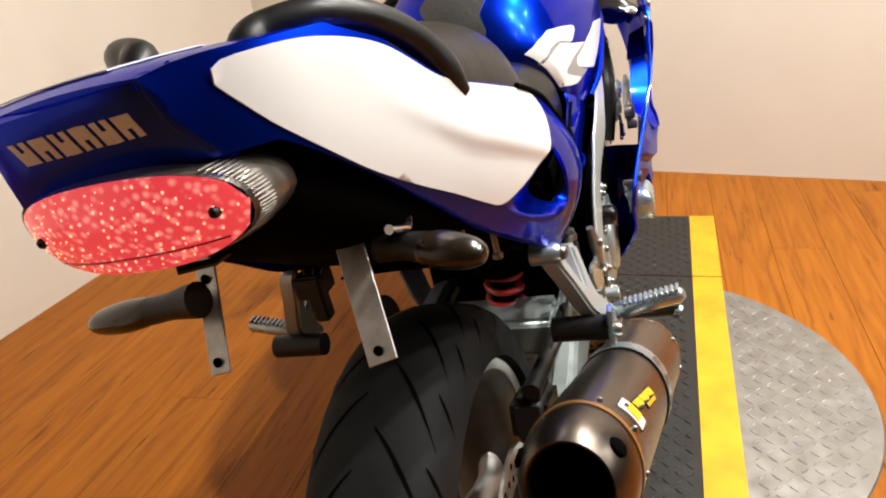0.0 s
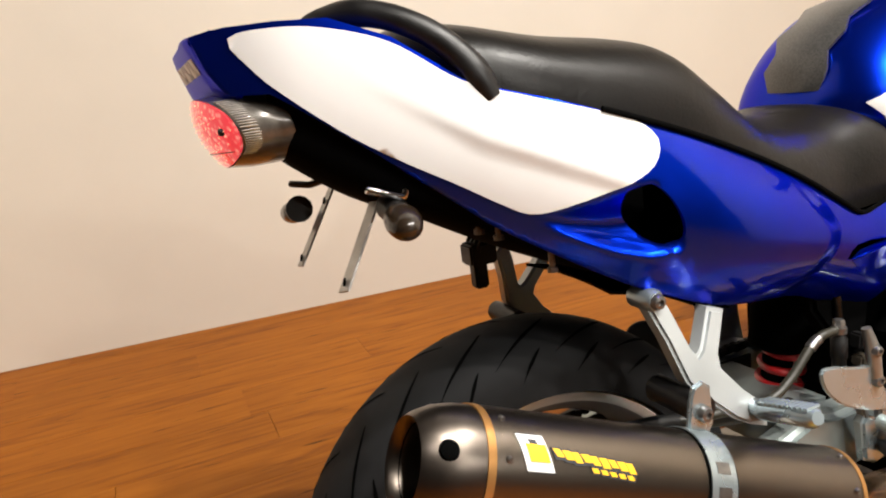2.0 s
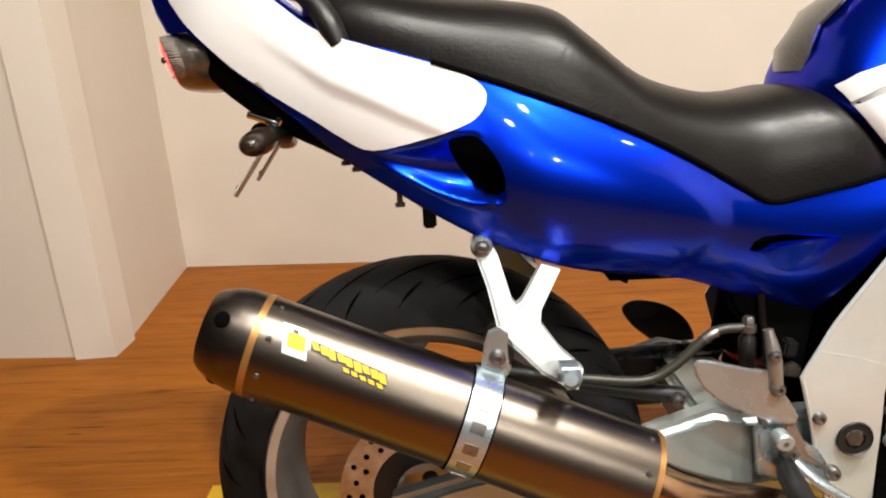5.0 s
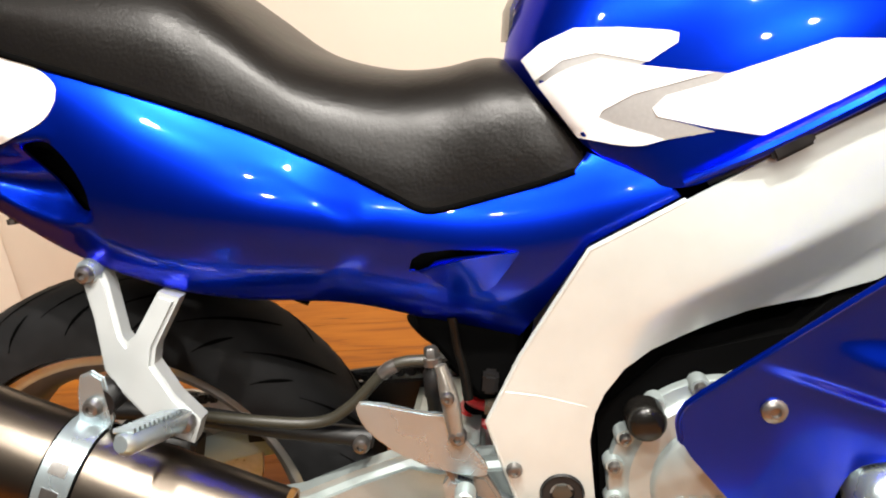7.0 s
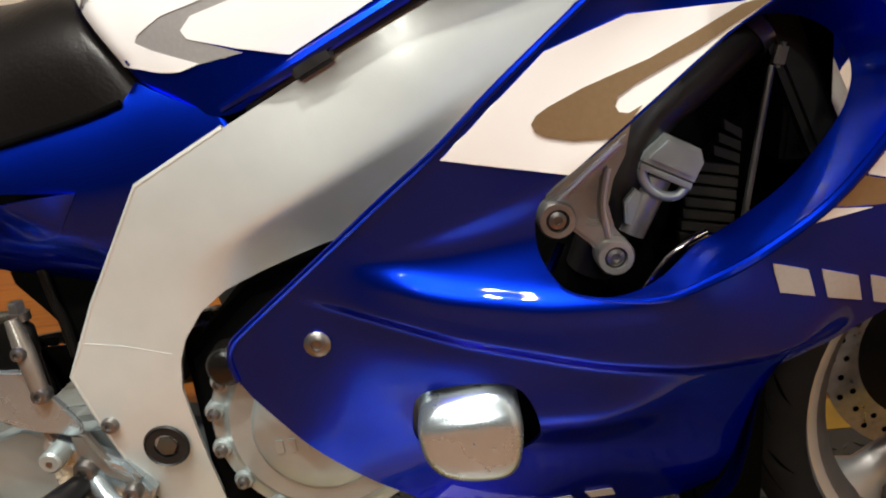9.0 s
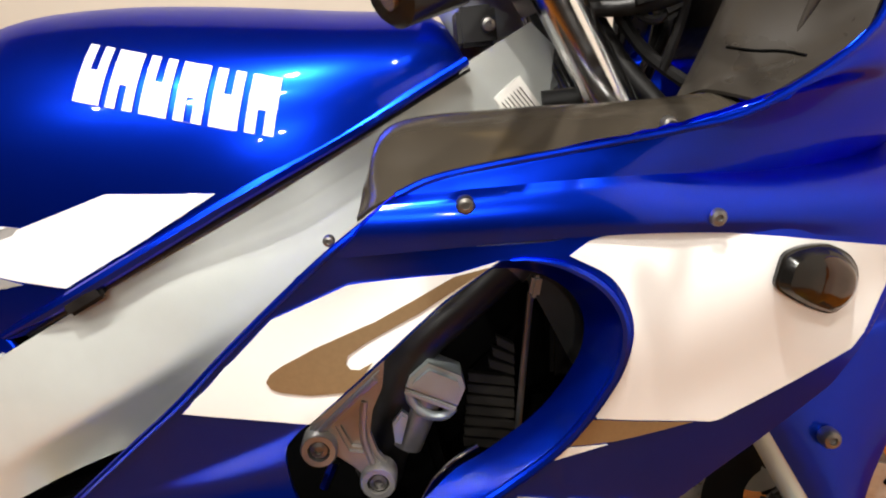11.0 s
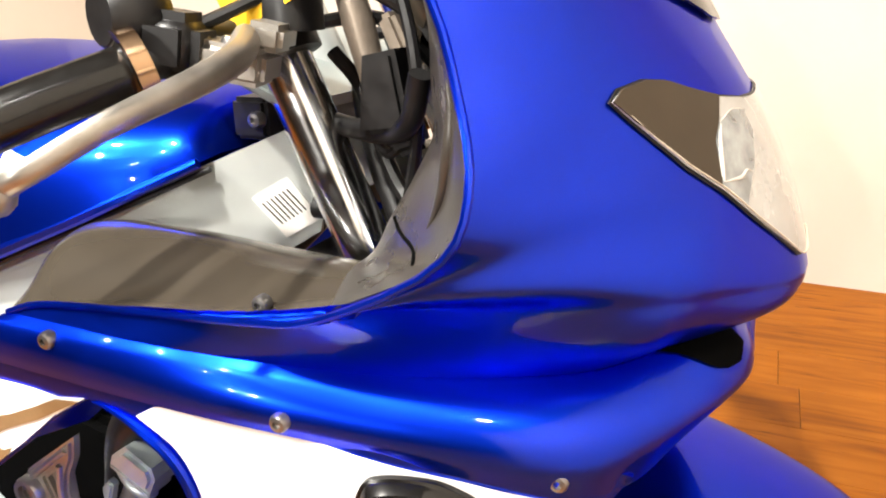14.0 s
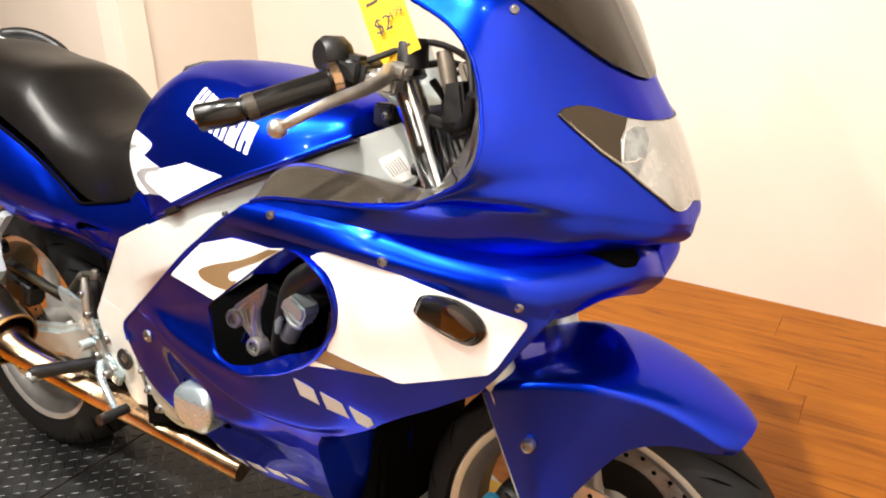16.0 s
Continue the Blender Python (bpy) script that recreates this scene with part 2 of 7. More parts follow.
def step01(v):
    v = min(1.0, max(0.0, v))
    return v * v * (3 - 2 * v)


def warp(ctrl, smooth=1e-6):
    """A smooth height y(x, z) through control places (x, z, y)."""
    c = np.array(ctrl, float)
    p, v = c[:, :2], c[:, 2]

    def kern(d2):
        return np.where(d2 > 1e-12, d2 * np.log(d2 + 1e-12), 0)

    n = len(p)
    k = kern(((p[:, None] - p[None]) ** 2).sum(-1)) + smooth * np.eye(n)
    q = np.c_[np.ones(n), p]
    a = np.block([[k, q], [q.T, np.zeros((3, 3))]])
    w = np.linalg.solve(a, np.r_[v, 0, 0, 0])

    def f(x, z):
        d2 = (x - p[:, 0]) ** 2 + (z - p[:, 1]) ** 2
        return float(kern(d2) @ w[:n] + w[n] + w[n + 1] * x + w[n + 2] * z)

    return f


def inside(x, z, poly):
    hit = False
    j = len(poly) - 1
    for i in range(len(poly)):
        (xi, zi), (xj, zj) = poly[i], poly[j]
        if (zi > z) != (zj > z) and x < (xj - xi) * (z - zi) / (zj - zi) + xi:
            hit = not hit
        j = i
    return hit


def flat_sheet(outline, holes=(), step=0.012):
    """Points and triangles that fill an outline in the plane, with holes."""
    pts, edges = [], []
    for ring in (outline, *holes):
        ring = [tuple(p) for p in ring]
        dense = []
        for a, b in zip(ring, ring[1:] + ring[:1]):
            k = max(1, int(math.dist(a, b) / step))
            dense += [(a[0] + (b[0] - a[0]) * i / k, a[1] + (b[1] - a[1]) * i / k) for i in range(k)]
        o = len(pts)
        pts += dense
        edges += [(o + i, o + (i + 1) % len(dense)) for i in range(len(dense))]
    rim = np.array(pts)
    xs, zs = rim[:, 0], rim[:, 1]
    j = 0
    z = zs.min() + step / 2
    while z < zs.max():
        x = xs.min() + (step / 2 if j % 2 else 0)
        while x < xs.max():
            if inside(x, z, outline) and not any(inside(x, z, h) for h in holes):
                if ((rim[:, 0] - x) ** 2 + (rim[:, 1] - z) ** 2).min() > (0.5 * step) ** 2:
                    pts.append((x, z))
            x += step
        z += step * 0.87
        j += 1
    v, e, f, *_ = delaunay_2d_cdt([Vector(p) for p in pts], edges, [], 0, 1e-6)
    tri = []
    for face in f:
        c = sum((v[i] for i in face), Vector((0, 0))) / len(face)
        if inside(c.x, c.y, outline) and not any(inside(c.x, c.y, h) for h in holes):
            tri.append(tuple(face))
    return [tuple(p) for p in v], tri


def panel(outline, depth, holes=(), step=0.012, thick=0.004):
    """A panel seen from the side: outline in (x, z), bulge y by depth(x, z)."""
    v, tri = flat_sheet(outline, holes, step)
    bm = bmesh.new()
    vs = [bm.verts.new((x, depth(x, z), z)) for x, z in v]
    for t in tri:
        bm.faces.new([vs[i] for i in t])
    bmesh.ops.delete(bm, geom=[q for q in bm.verts if not q.link_faces], context="VERTS")
    return thicken_side(bm, thick)


def thicken_side(bm, thick, way=(0, 1, 0)):
    """Thickness towards the inside of the machine."""
    bm.normal_update()
    way = Vector(way)
    for f in bm.faces:
        if f.normal.dot(way) > 0:
            f.normal_flip()
    edge = [e for e in bm.edges if len(e.link_faces) == 1]
    bm.normal_update()
    faces = bm.faces[:]
    rim = {v for e in edge for v in e.verts}
    copy = {v: bm.verts.new(v.co + (way * thick if v in rim else v.normal * -thick)) for v in bm.verts[:]}
    for f in faces:
        bm.faces.new([copy[v] for v in reversed(f.verts)])
    for e in edge:
        a, b = e.verts
        bm.faces.new((a, b, copy[b], copy[a]))
    return bm


def tree_of(ob):
    me = ob.data
    return BVHTree.FromPolygons([v.co for v in me.vertices], [tuple(p.vertices) for p in me.polygons])


def decal(outline, tree, proud=0.0015, way=(0, 1, 0), step=0.008, thick=0.001, holes=(), bridge=0):
    """A thin film that lies on a surface: outline in (x, z), or in (y, z) where it is laid on along x."""
    v, tri = flat_sheet(outline, holes, step)
    way = Vector(way)
    bm = bmesh.new()
    vs = []
    last = Vector((0, 0, 0))
    for a, z in v:
        start = Vector((a, -1, z)) if abs(way.y) > 0.5 else Vector((-2.4 * way.x, a, z))
        hit, normal, _, _ = tree.ray_cast(start, way)
        if hit is None:
            near = Vector((a, -0.17, z)) if abs(way.y) > 0.5 else last
            hit, normal, _, _ = tree.find_nearest(near)
        if normal.dot(way) > 0:
            normal = -normal
        last = hit
        vs.append(bm.verts.new(hit + normal * proud))
    for t in tri:
        bm.faces.new([vs[i] for i in t])
    bmesh.ops.delete(bm, geom=[q for q in bm.verts if not q.link_faces], context="VERTS")
    # a film bridges small holes and steps
    for _ in range(bridge):
        mean = {q: sum((e.other_vert(q).co for e in q.link_edges), Vector()) / len(q.link_edges) for q in bm.verts}
        for q, m in mean.items():
            if abs((m - q.co).dot(way)) > 0.003:
                q.co += way * (m - q.co).dot(way)
    return thicken_side(bm, thick, way)


def mirror(ob, name=None):
    """The same part on the other side of the machine."""
    me = ob.data.copy()
    for v in me.vertices:
        v.co.y = -v.co.y
    me.flip_normals()
    o = new(name or ob.name.split(".")[0], me)
    o.parent = ob.parent
    if ob.get("label"):
        o["label"] = ob["label"]
    return o


def dome(stations, n=2.6, m=24, ends=True, sub=6):
    """A rounded hull: stations (x top, z top, x side, z side, half width[, roundness])."""
    s = np.array([tuple(q) + ((n,) if len(q) == 5 else ()) for q in stations], float)
    s = spline(s, (len(s) - 1) * sub + 1)
    rows = []
    for xt, zt, xb, zb, w, e in s:
        row = []
        for i in range(-m, m + 1):
            a = i / m * math.pi / 2
            h = max(0, math.cos(a)) ** (2 / e)
            row.append((xb + (xt - xb) * h, math.copysign(w * abs(math.sin(a)) ** (2 / e), i), zb + (zt - zb) * h))
        rows.append(row)
    bm = grid_mesh(rows)
    if ends:
        bm.verts.ensure_lookup_table()
        k = 2 * m + 1
        bm.faces.new(bm.verts[:k])
        bm.faces.new(bm.verts[-k:])
    return bm


def tube(path, radius, sides=12, smooth=True, n=None, flat=1.0, caps=True, up=None):
    """A round bar along a path; radius may be one value or one for each point."""
    p = np.array(path, float)
    r = np.full(len(p), radius) if np.isscalar(radius) else np.array(radius, float)
    if smooth and len(p) > 2:
        k = n or (len(p) - 1) * 8 + 1
        q = spline(np.c_[p, r], k)
        p, r = q[:, :3], q[:, 3]
    rows = []
    ref = Vector(up) if up else None
    for i in range(len(p)):
        d = Vector(p[min(i + 1, len(p) - 1)] - p[max(i - 1, 0)]).normalized()
        if ref is None:
            ref = Vector((0, 0, 1)) if abs(d.z) < 0.9 else Vector((1, 0, 0))
        s = d.cross(ref).normalized()
        u = s.cross(d).normalized()
        ref = u
        rows.append([Vector(p[i]) + s * (math.cos(a) * r[i] * flat) + u * (math.sin(a) * r[i]) for a in (2 * math.pi * j / sides for j in range(sides))])
    bm = grid_mesh(rows, close=True)
    if caps:
        bm.verts.ensure_lookup_table()
        bm.faces.new(bm.verts[:sides])
        bm.faces.new(bm.verts[-sides:])
    return bm


def frame_of(axis, roll=0.0):
    q = Vector(axis).normalized().to_track_quat("Z", "Y").to_matrix().to_4x4()
    return q @ Matrix.Rotation(roll, 4, "Z")


def lathe(profile, centre, axis, sides=24, closed=False, arc=None):
    """Turns a profile of (radius, height along the axis) round an axis."""
    m = Matrix.Translation(centre) @ frame_of(axis)
    rows = []
    for r, h in profile:
        rows.append([m @ Vector((r * math.cos(a), r * math.sin(a), h)) for a in (2 * math.pi * j / sides for j in range(sides))])
    if closed:
        rows.append(rows[0])
    bm = grid_mesh(rows, close=True)
    bmesh.ops.remove_doubles(bm, verts=bm.verts[:], dist=1e-6)
    return bm


def prism(outline, y0, y1, bevel=0.003, holes=(), segs=2):
    """A plate with an outline in (x, z) between two widths."""
    v, tri = flat_sheet(outline, holes, 9.0)
    bm = bmesh.new()
    a = [bm.verts.new((x, y0, z)) for x, z in v]
    for t in tri:
        bm.faces.new([a[i] for i in t])
    bmesh.ops.delete(bm, geom=[q for q in bm.verts if not q.link_faces], context="VERTS")
    bmesh.ops.dissolve_limit(bm, angle_limit=0.01, verts=bm.verts[:], edges=bm.edges[:]) if not holes else None
    top = bmesh.ops.extrude_face_region(bm, geom=bm.faces[:])
    for q in top["geom"]:
        if isinstance(q, bmesh.types.BMVert):
            q.co.y = y1
    if bevel:
        sharp = [e for e in bm.edges if len(e.link_faces) == 2 and e.calc_face_angle(0) > 0.6 and abs(e.verts[0].co.y - e.verts[1].co.y) < 1e-5]
        bmesh.ops.bevel(bm, geom=sharp, offset=bevel, segments=segs, affect="EDGES", clamp_overlap=True)
    return bm


def block(size, m, bevel=0.003, segs=2):
    bm = bmesh.new()
    bmesh.ops.create_cube(bm, size=1, matrix=Matrix.Diagonal((*size, 1)))
    if bevel:
        bmesh.ops.bevel(bm, geom=bm.edges[:], offset=bevel, segments=segs, affect="EDGES", clamp_overlap=True)
    bm.transform(m)
    return bm


def bolt_mesh(centre, axis, r=0.006, h=0.004):
    """A button head with a hexagon socket."""
    bm = lathe([(0, h * 0.45), (r * 0.42, h * 0.45), (r * 0.42, h), (r * 0.8, h * 0.85), (r, h * 0.35), (r, -h), (0, -h)], centre, axis, 12)
    return bm


def join(*meshes):
    out = bmesh.new()
    for b in meshes:
        me = bpy.data.meshes.new("piece")
        b.to_mesh(me)
        b.free()
        out.from_mesh(me)
        bpy.data.meshes.remove(me)
    return out

# ---------------------------------------------------------------- the room


def wall(name, x0, x1, y0, y1, z0, z1, mat=PLASTER):
    bm = block((x1 - x0, y1 - y0, z1 - z0), pose((x0 + x1) / 2, (y0 + y1) / 2, (z0 + z1) / 2), 0)
    return tagged(link(name, bm, mat, smooth=False), kind="structure", category="wall")


def slanted_wall(name, a, b, thick, z1, label, mat=None):
    """A wall whose seen face runs from a to b, with its thickness to the left of that way."""
    d = (Vector(b) - Vector(a)).normalized()
    o = Vector((-d.y, d.x)) * thick
    bm = bmesh.new()
    low = [bm.verts.new((*p, -0.02)) for p in (Vector(a), Vector(b), Vector(b) + o, Vector(a) + o)]
    top = [bm.verts.new((v.co.x, v.co.y, z1)) for v in low]
    bm.faces.new(low)
    bm.faces.new(top)
    for i in range(4):
        bm.faces.new((low[i], low[(i + 1) % 4], top[(i + 1) % 4], top[i]))
    return tagged(link(name, bm, mat or PLASTER, smooth=False), label, "wall", kind="structure")


H = 2.7
WLAB = "plain cream painted plaster wall meeting the wooden floor"
slanted_wall("wall_north", (2.61, 1.63), (-1.07, 1.842), -0.12, H, WLAB)
slanted_wall("wall_return", (-1.07, 1.842), (-1.005, 1.06), -0.12, H, WLAB)
slanted_wall("wall_northwest", (-1.005, 1.06), (-3.6, 1.2), -0.12, H, WLAB)
slanted_wall("wall_east", (2.02, -1.75), (2.61, 1.63), -0.12, H, WLAB)
slanted_wall("wall_southeast", (3.6, -1.85), (2.02, -1.75), -0.12, H, WLAB)
# added out of view: three dark walls that keep the paint's reflections dim
slanted_wall("wall_west", (-3.6, 1.2), (-3.6, -4.6), -0.12, H, "unseen dark wall added to close the room and dim reflections", DIM)
slanted_wall("wall_south", (-3.6, -4.6), (3.6, -4.6), -0.12, H, "unseen dark wall added to close the room and dim reflections", DIM)
slanted_wall("wall_far_east", (3.6, -4.6), (3.6, -1.85), -0.12, H, "unseen dark wall added to close the room and dim reflections", DIM)
wall("ceiling", -3.8, 3.8, -4.8, 2.0, H, H + 0.1, CEIL)

floor = tagged(link("floor", block((7.6, 7.0, 0.05), pose(0, -1.4, -0.032), 0), material("floor_bed", (0.03, 0.012, 0.005), 0.8), smooth=False),
               "orange-brown wooden plank floor with dark knots", "floor", kind="structure")


def planks():
    rng = random.Random(4)
    wide = 0.155
    meshes = {}

    def board(length):
        length = round(length, 2)
        if length not in meshes:
            bm = block((length - 0.001, wide - 0.0009, 0.014), pose(0, 0, 0), 0.0005, 1)
            meshes[length] = bpy.data.meshes.new("plank")
            bm.to_mesh(meshes[length])
            bm.free()
            meshes[length].materials.append(WOOD)
        return length, meshes[length]

    y = -4.6
    while y < 1.85:
        west = -1.13 if y > 1.1 else -3.65
        east = 2.12 + (y + 1.75) * 0.166 if y > -1.85 else 3.65
        x = -3.6 - rng.random() * 0.9
        while x < 3.4:
            length = rng.choice((1.2, 1.8))
            x0, x1 = max(x, west), min(x + length, east)
            if x1 - x0 > 0.03:
                cut, me = board(x1 - x0)
                ob = new("plank", me)
                ob.parent = floor
                ob.matrix_parent_inverse = Matrix.Identity(4)
                ob.location = (x0 + cut / 2, y + wide / 2, -0.007)
            x += length
        y += wide


# turntable of checker plate under a black mat with a yellow edge
def lozenges(test, step, size, z, colour_mat, name, parent, turn=0.0):
    bm = bmesh.new()
    half, wide, high = size
    k = int(2.6 / step)
    for i in range(-k, k):
        for j in range(-k, k):
            x, y = 0.757 + i * step, -0.076 + j * step
            a = (1 if (i + j) % 2 else -1) * math.pi / 4 + turn
            if not test(x, y):
                continue
            c, s = math.cos(a), math.sin(a)
            put = lambda u, v, w: bm.verts.new((x + c * u - s * v, y + s * u + c * v, z + w))
            tip0, tip1, l, r, t0, t1 = put(-half, 0, 0), put(half, 0, 0), put(0, wide, 0), put(0, -wide, 0), put(-half * 0.45, 0, high), put(half * 0.45, 0, high)
            for f in ((tip0, r, t0), (r, t1, t0), (r, tip1, t1), (tip1, l, t1), (l, t0, t1), (l, tip0, t0)):
                bm.faces.new(f)
    return part(name, bm, colour_mat, parent, "raised tread pattern", smooth=False)


TX, TY, TR = 0.787, -0.110, 0.573
table = tagged(link("turntable", lathe([(0, 0.004), (TR - 0.003, 0.004), (TR, 0.001), (TR, -0.01)], (TX, TY, 0), (0, 0, 1), 96), CHECKER, smooth=False),
               "round bare aluminium checker plate turntable set in wood floor", "turntable")
mat_r = lambda x: -0.3015 - 0.0165 * x
MX0, MX1 = -0.50, 1.80
CUT = ((0.764, -0.215), (0.921, -0.074), (0.806, 0.053), (0.645, -0.083))


def mat_sheet(x0, x1, name, label):
    out = [(x0, mat_r(x0)), (x1, mat_r(x1)), (x1, mat_r(x1) + 0.62), (x0, mat_r(x0) + 0.62)]
    v, tri = flat_sheet(out, (CUT,) if x0 < 0.7 < x1 else (), 9)
    bm = bmesh.new()
    vs = [bm.verts.new((x, y, 0.0085)) for x, y in v]
    for t in tri:
        bm.faces.new([vs[i] for i in t])
    thicken_side(bm, 0.004, (0, 0, -1))
    ob = tagged(link(name, bm, MAT, smooth=False), label, "floor mat")
    strips = []
    for side in (0, 1):
        s = bmesh.new()
        lo = (lambda x: mat_r(x) - 0.081) if side == 0 else (lambda x: mat_r(x) + 0.621)
        q = [(x0, lo(x0)), (x1, lo(x1)), (x1, lo(x1) + 0.08), (x0, lo(x0) + 0.08)]
        low = [s.verts.new((x, y, 0.0045)) for x, y in q]
        top = [s.verts.new((x, y, 0.0095)) for x, y in q]
        s.faces.new(low)
        s.faces.new(top)
        for i in range(4):
            s.faces.new((low[i], low[(i + 1) % 4], top[(i + 1) % 4], top[i]))
        strips.append(part("edge_strip", s, YSTRIPE, ob, "yellow vinyl edge strip", smooth=False))
    return ob


mat_a = mat_sheet(0.188, 1.344, "floor_mat", "black rubber diamond tread mat under motorcycle")
mat_sheet(MX0, 0.182, "floor_mat", "black rubber diamond tread mat under rear wheel")
mat_sheet(1.350, MX1, "floor_mat", "black rubber diamond tread mat under front wheel")


def on_table(x, y):
    if math.hypot(x - TX, y - TY) > TR - 0.02:
        return False
    if y < mat_r(x) - 0.09:
        return True
    return inside(x, y, CUT) and min(abs((q[1] - p[1]) * x - (q[0] - p[0]) * y + q[0] * p[1] - q[1] * p[0]) / math.dist(p, q) for p, q in zip(CUT, CUT[1:] + CUT[:1])) > 0.012


tagged(lozenges(on_table, 0.0265, (0.013, 0.0032, 0.0014), 0.0042, CHECKER, "tread_pattern", table), kind="stuff")


def on_mat(x, y):
    return mat_r(x) + 0.012 < y < mat_r(x) + 0.60 and MX0 + 0.015 < x < MX1 - 0.015 and abs(x - 1.347) > 0.015 and abs(x - 0.185) > 0.014 and not inside(x, y, CUT)


tagged(lozenges(on_mat, 0.0235, (0.0115, 0.0030, 0.0016), 0.0087, MAT, "tread_pattern", mat_a), kind="stuff")

# ---------------------------------------------------------------- the motorcycle
LEAN = 0.1217
bike = empty("motorcycle", "blue and white sport motorcycle leaning on its side stand", "motorcycle")
bike.matrix_world = Matrix.Rotation(-LEAN, 4, "X")


def bolts(parent, rows, r=0.006, mat=BOLT, name="bolt", axis=(0, -1, 0)):
    for x, y, z in rows:
        part(name, bolt_mesh((x, y, z), axis, r, r * 0.7), mat, parent)


# --- wheels
# darker copy of the rim silver: the barrel's shade is put into the colour
SHADERIM = material("brake_dust_on_silver", (0.11, 0.105, 0.10), 0.5, 0.4, 0.1, 0.2, 0.15, 25)


def wheel(name, x, R, half, rim_r, rim_half, label):
    w = empty(name, "", "", parent=bike)
    w["label"] = label
    c = (x, 0, R)
    prof = [(rim_r - 0.012, -rim_half + 0.004), (rim_r + 0.004, -rim_half - 0.004)]
    for i in range(21):
        a = math.pi * (-0.5 + i / 20)
        sid = math.sin(a)
        rr = rim_r + 0.004 + (R - rim_r - 0.004) * max(0, math.cos(a)) ** 0.62
        prof.append((rr, half * math.copysign(abs(sid) ** 0.8, sid)))
    prof += [(rim_r + 0.004, rim_half + 0.004), (rim_r - 0.012, rim_half - 0.004)]
    part("tyre", lathe(prof, c, (0, 1, 0), 72), RUBBER, w, "black sport tyre with curved tread grooves")
    h = rim_half
    rp = [(rim_r - 0.020, -h + 0.010), (rim_r - 0.002, -h + 0.004), (rim_r + 0.001, -h - 0.002), (rim_r - 0.002, -h - 0.006), (rim_r - 0.012, -h - 0.003),
          (rim_r - 0.030, -h + 0.016), (rim_r - 0.036, -h * 0.5), (rim_r - 0.036, h * 0.5), (rim_r - 0.030, h - 0.016), (rim_r - 0.012, h + 0.003),
          (rim_r - 0.002, h + 0.006), (rim_r + 0.001, h + 0.002), (rim_r - 0.002, h - 0.004), (rim_r - 0.02, h - 0.01), (rim_r - 0.024, 0)]
    part("rim_barrel", lathe(rp, c, (0, 1, 0), 72, closed=True), SHADERIM, w, "silver rim barrel with its shade painted dark grey")
    for s in (-1, 1):
        fl = [(rim_r - 0.0015, s * (h + 0.0068)), (rim_r + 0.0018, s * (h + 0.002)), (rim_r - 0.002, s * (h - 0.002)), (rim_r - 0.0135, s * (h - 0.0005)), (rim_r - 0.0140, s * (h + 0.0025)), (rim_r - 0.012, s * (h + 0.0042))]
        part("rim_flange", lathe(fl, c, (0, 1, 0), 72, closed=True), RIM, w, "bright silver rim edge")
    part("hub", lathe([(0.012, -0.05), (0.036, -0.05), (0.04, -0.03), (0.05, 0), (0.04, 0.03), (0.036, 0.05), (0.012, 0.05)], c, (0, 1, 0), 32), RIM, w)
    for k in range(3):
        a = radians(100 + 120 * k)
        ux, uz = math.cos(a), math.sin(a)
        rows = []
        for r, wd, th in ((0.036, 0.030, 0.022), (0.08, 0.024, 0.018), (0.13, 0.022, 0.016), (rim_r - 0.06, 0.028, 0.018), (rim_r - 0.034, 0.055, 0.024)):
            ring = []
            for j in range(12):
                b = 2 * math.pi * j / 12
                o, d = wd * math.cos(b), th * math.sin(b)
                ring.append((x + ux * r - uz * o, d, R + uz * r + ux * o))
            rows.append(ring)
        part("spoke", grid_mesh(rows, close=True), RIM, w)
    return w


rear_wheel = wheel("rear_wheel", 0.0, 0.312, 0.080, 0.2335, 0.062, "silver three spoke rear wheel with wide tyre")
front_wheel = wheel("front_wheel", 1.415, 0.288, 0.060, 0.2335, 0.044, "silver three spoke front wheel with brake discs")


def grooves(w, x, R, half, rim_r, count):
    """Curved tread grooves, each a dark sunk strip on the tyre."""
    for k in range(count):
        for side in (-1, 1):
            a0 = 2 * math.pi * (k + (0.5 if side > 0 else 0)) / count
            for (f0, f1, sweep, wd) in ((0.04, 0.64, 0.34, 0.0036), (0.55, 0.88, 0.12, 0.0026)):
                rows = []
                for i in range(9):
                    t = i / 8
                    f = f0 + (f1 - f0) * t
                    a = a0 + sweep * t + (0.12 if f0 > 0.3 else 0)
                    th = f * math.pi / 2
                    sid = math.sin(th)
                    rr = rim_r + 0.004 + (R - rim_r - 0.004) * math.cos(th) ** 0.62 + 0.0006
                    yy = side * half * sid ** 0.8
                    g = wd / rr * (0.3 + math.sin(math.pi * min(1, t * 1.1 + 0.05)))
                    rows.append([(x + rr * math.cos(a - g), yy, R + rr * math.sin(a - g)), (x + rr * math.cos(a + g), yy + side * 0.0003, R + rr * math.sin(a + g))])
                part("tread_groove", grid_mesh(rows), HOLE, w)


grooves(rear_wheel, 0, 0.312, 0.080, 0.2335, 22)
grooves(front_wheel, 1.415, 0.288, 0.060, 0.2335, 18)


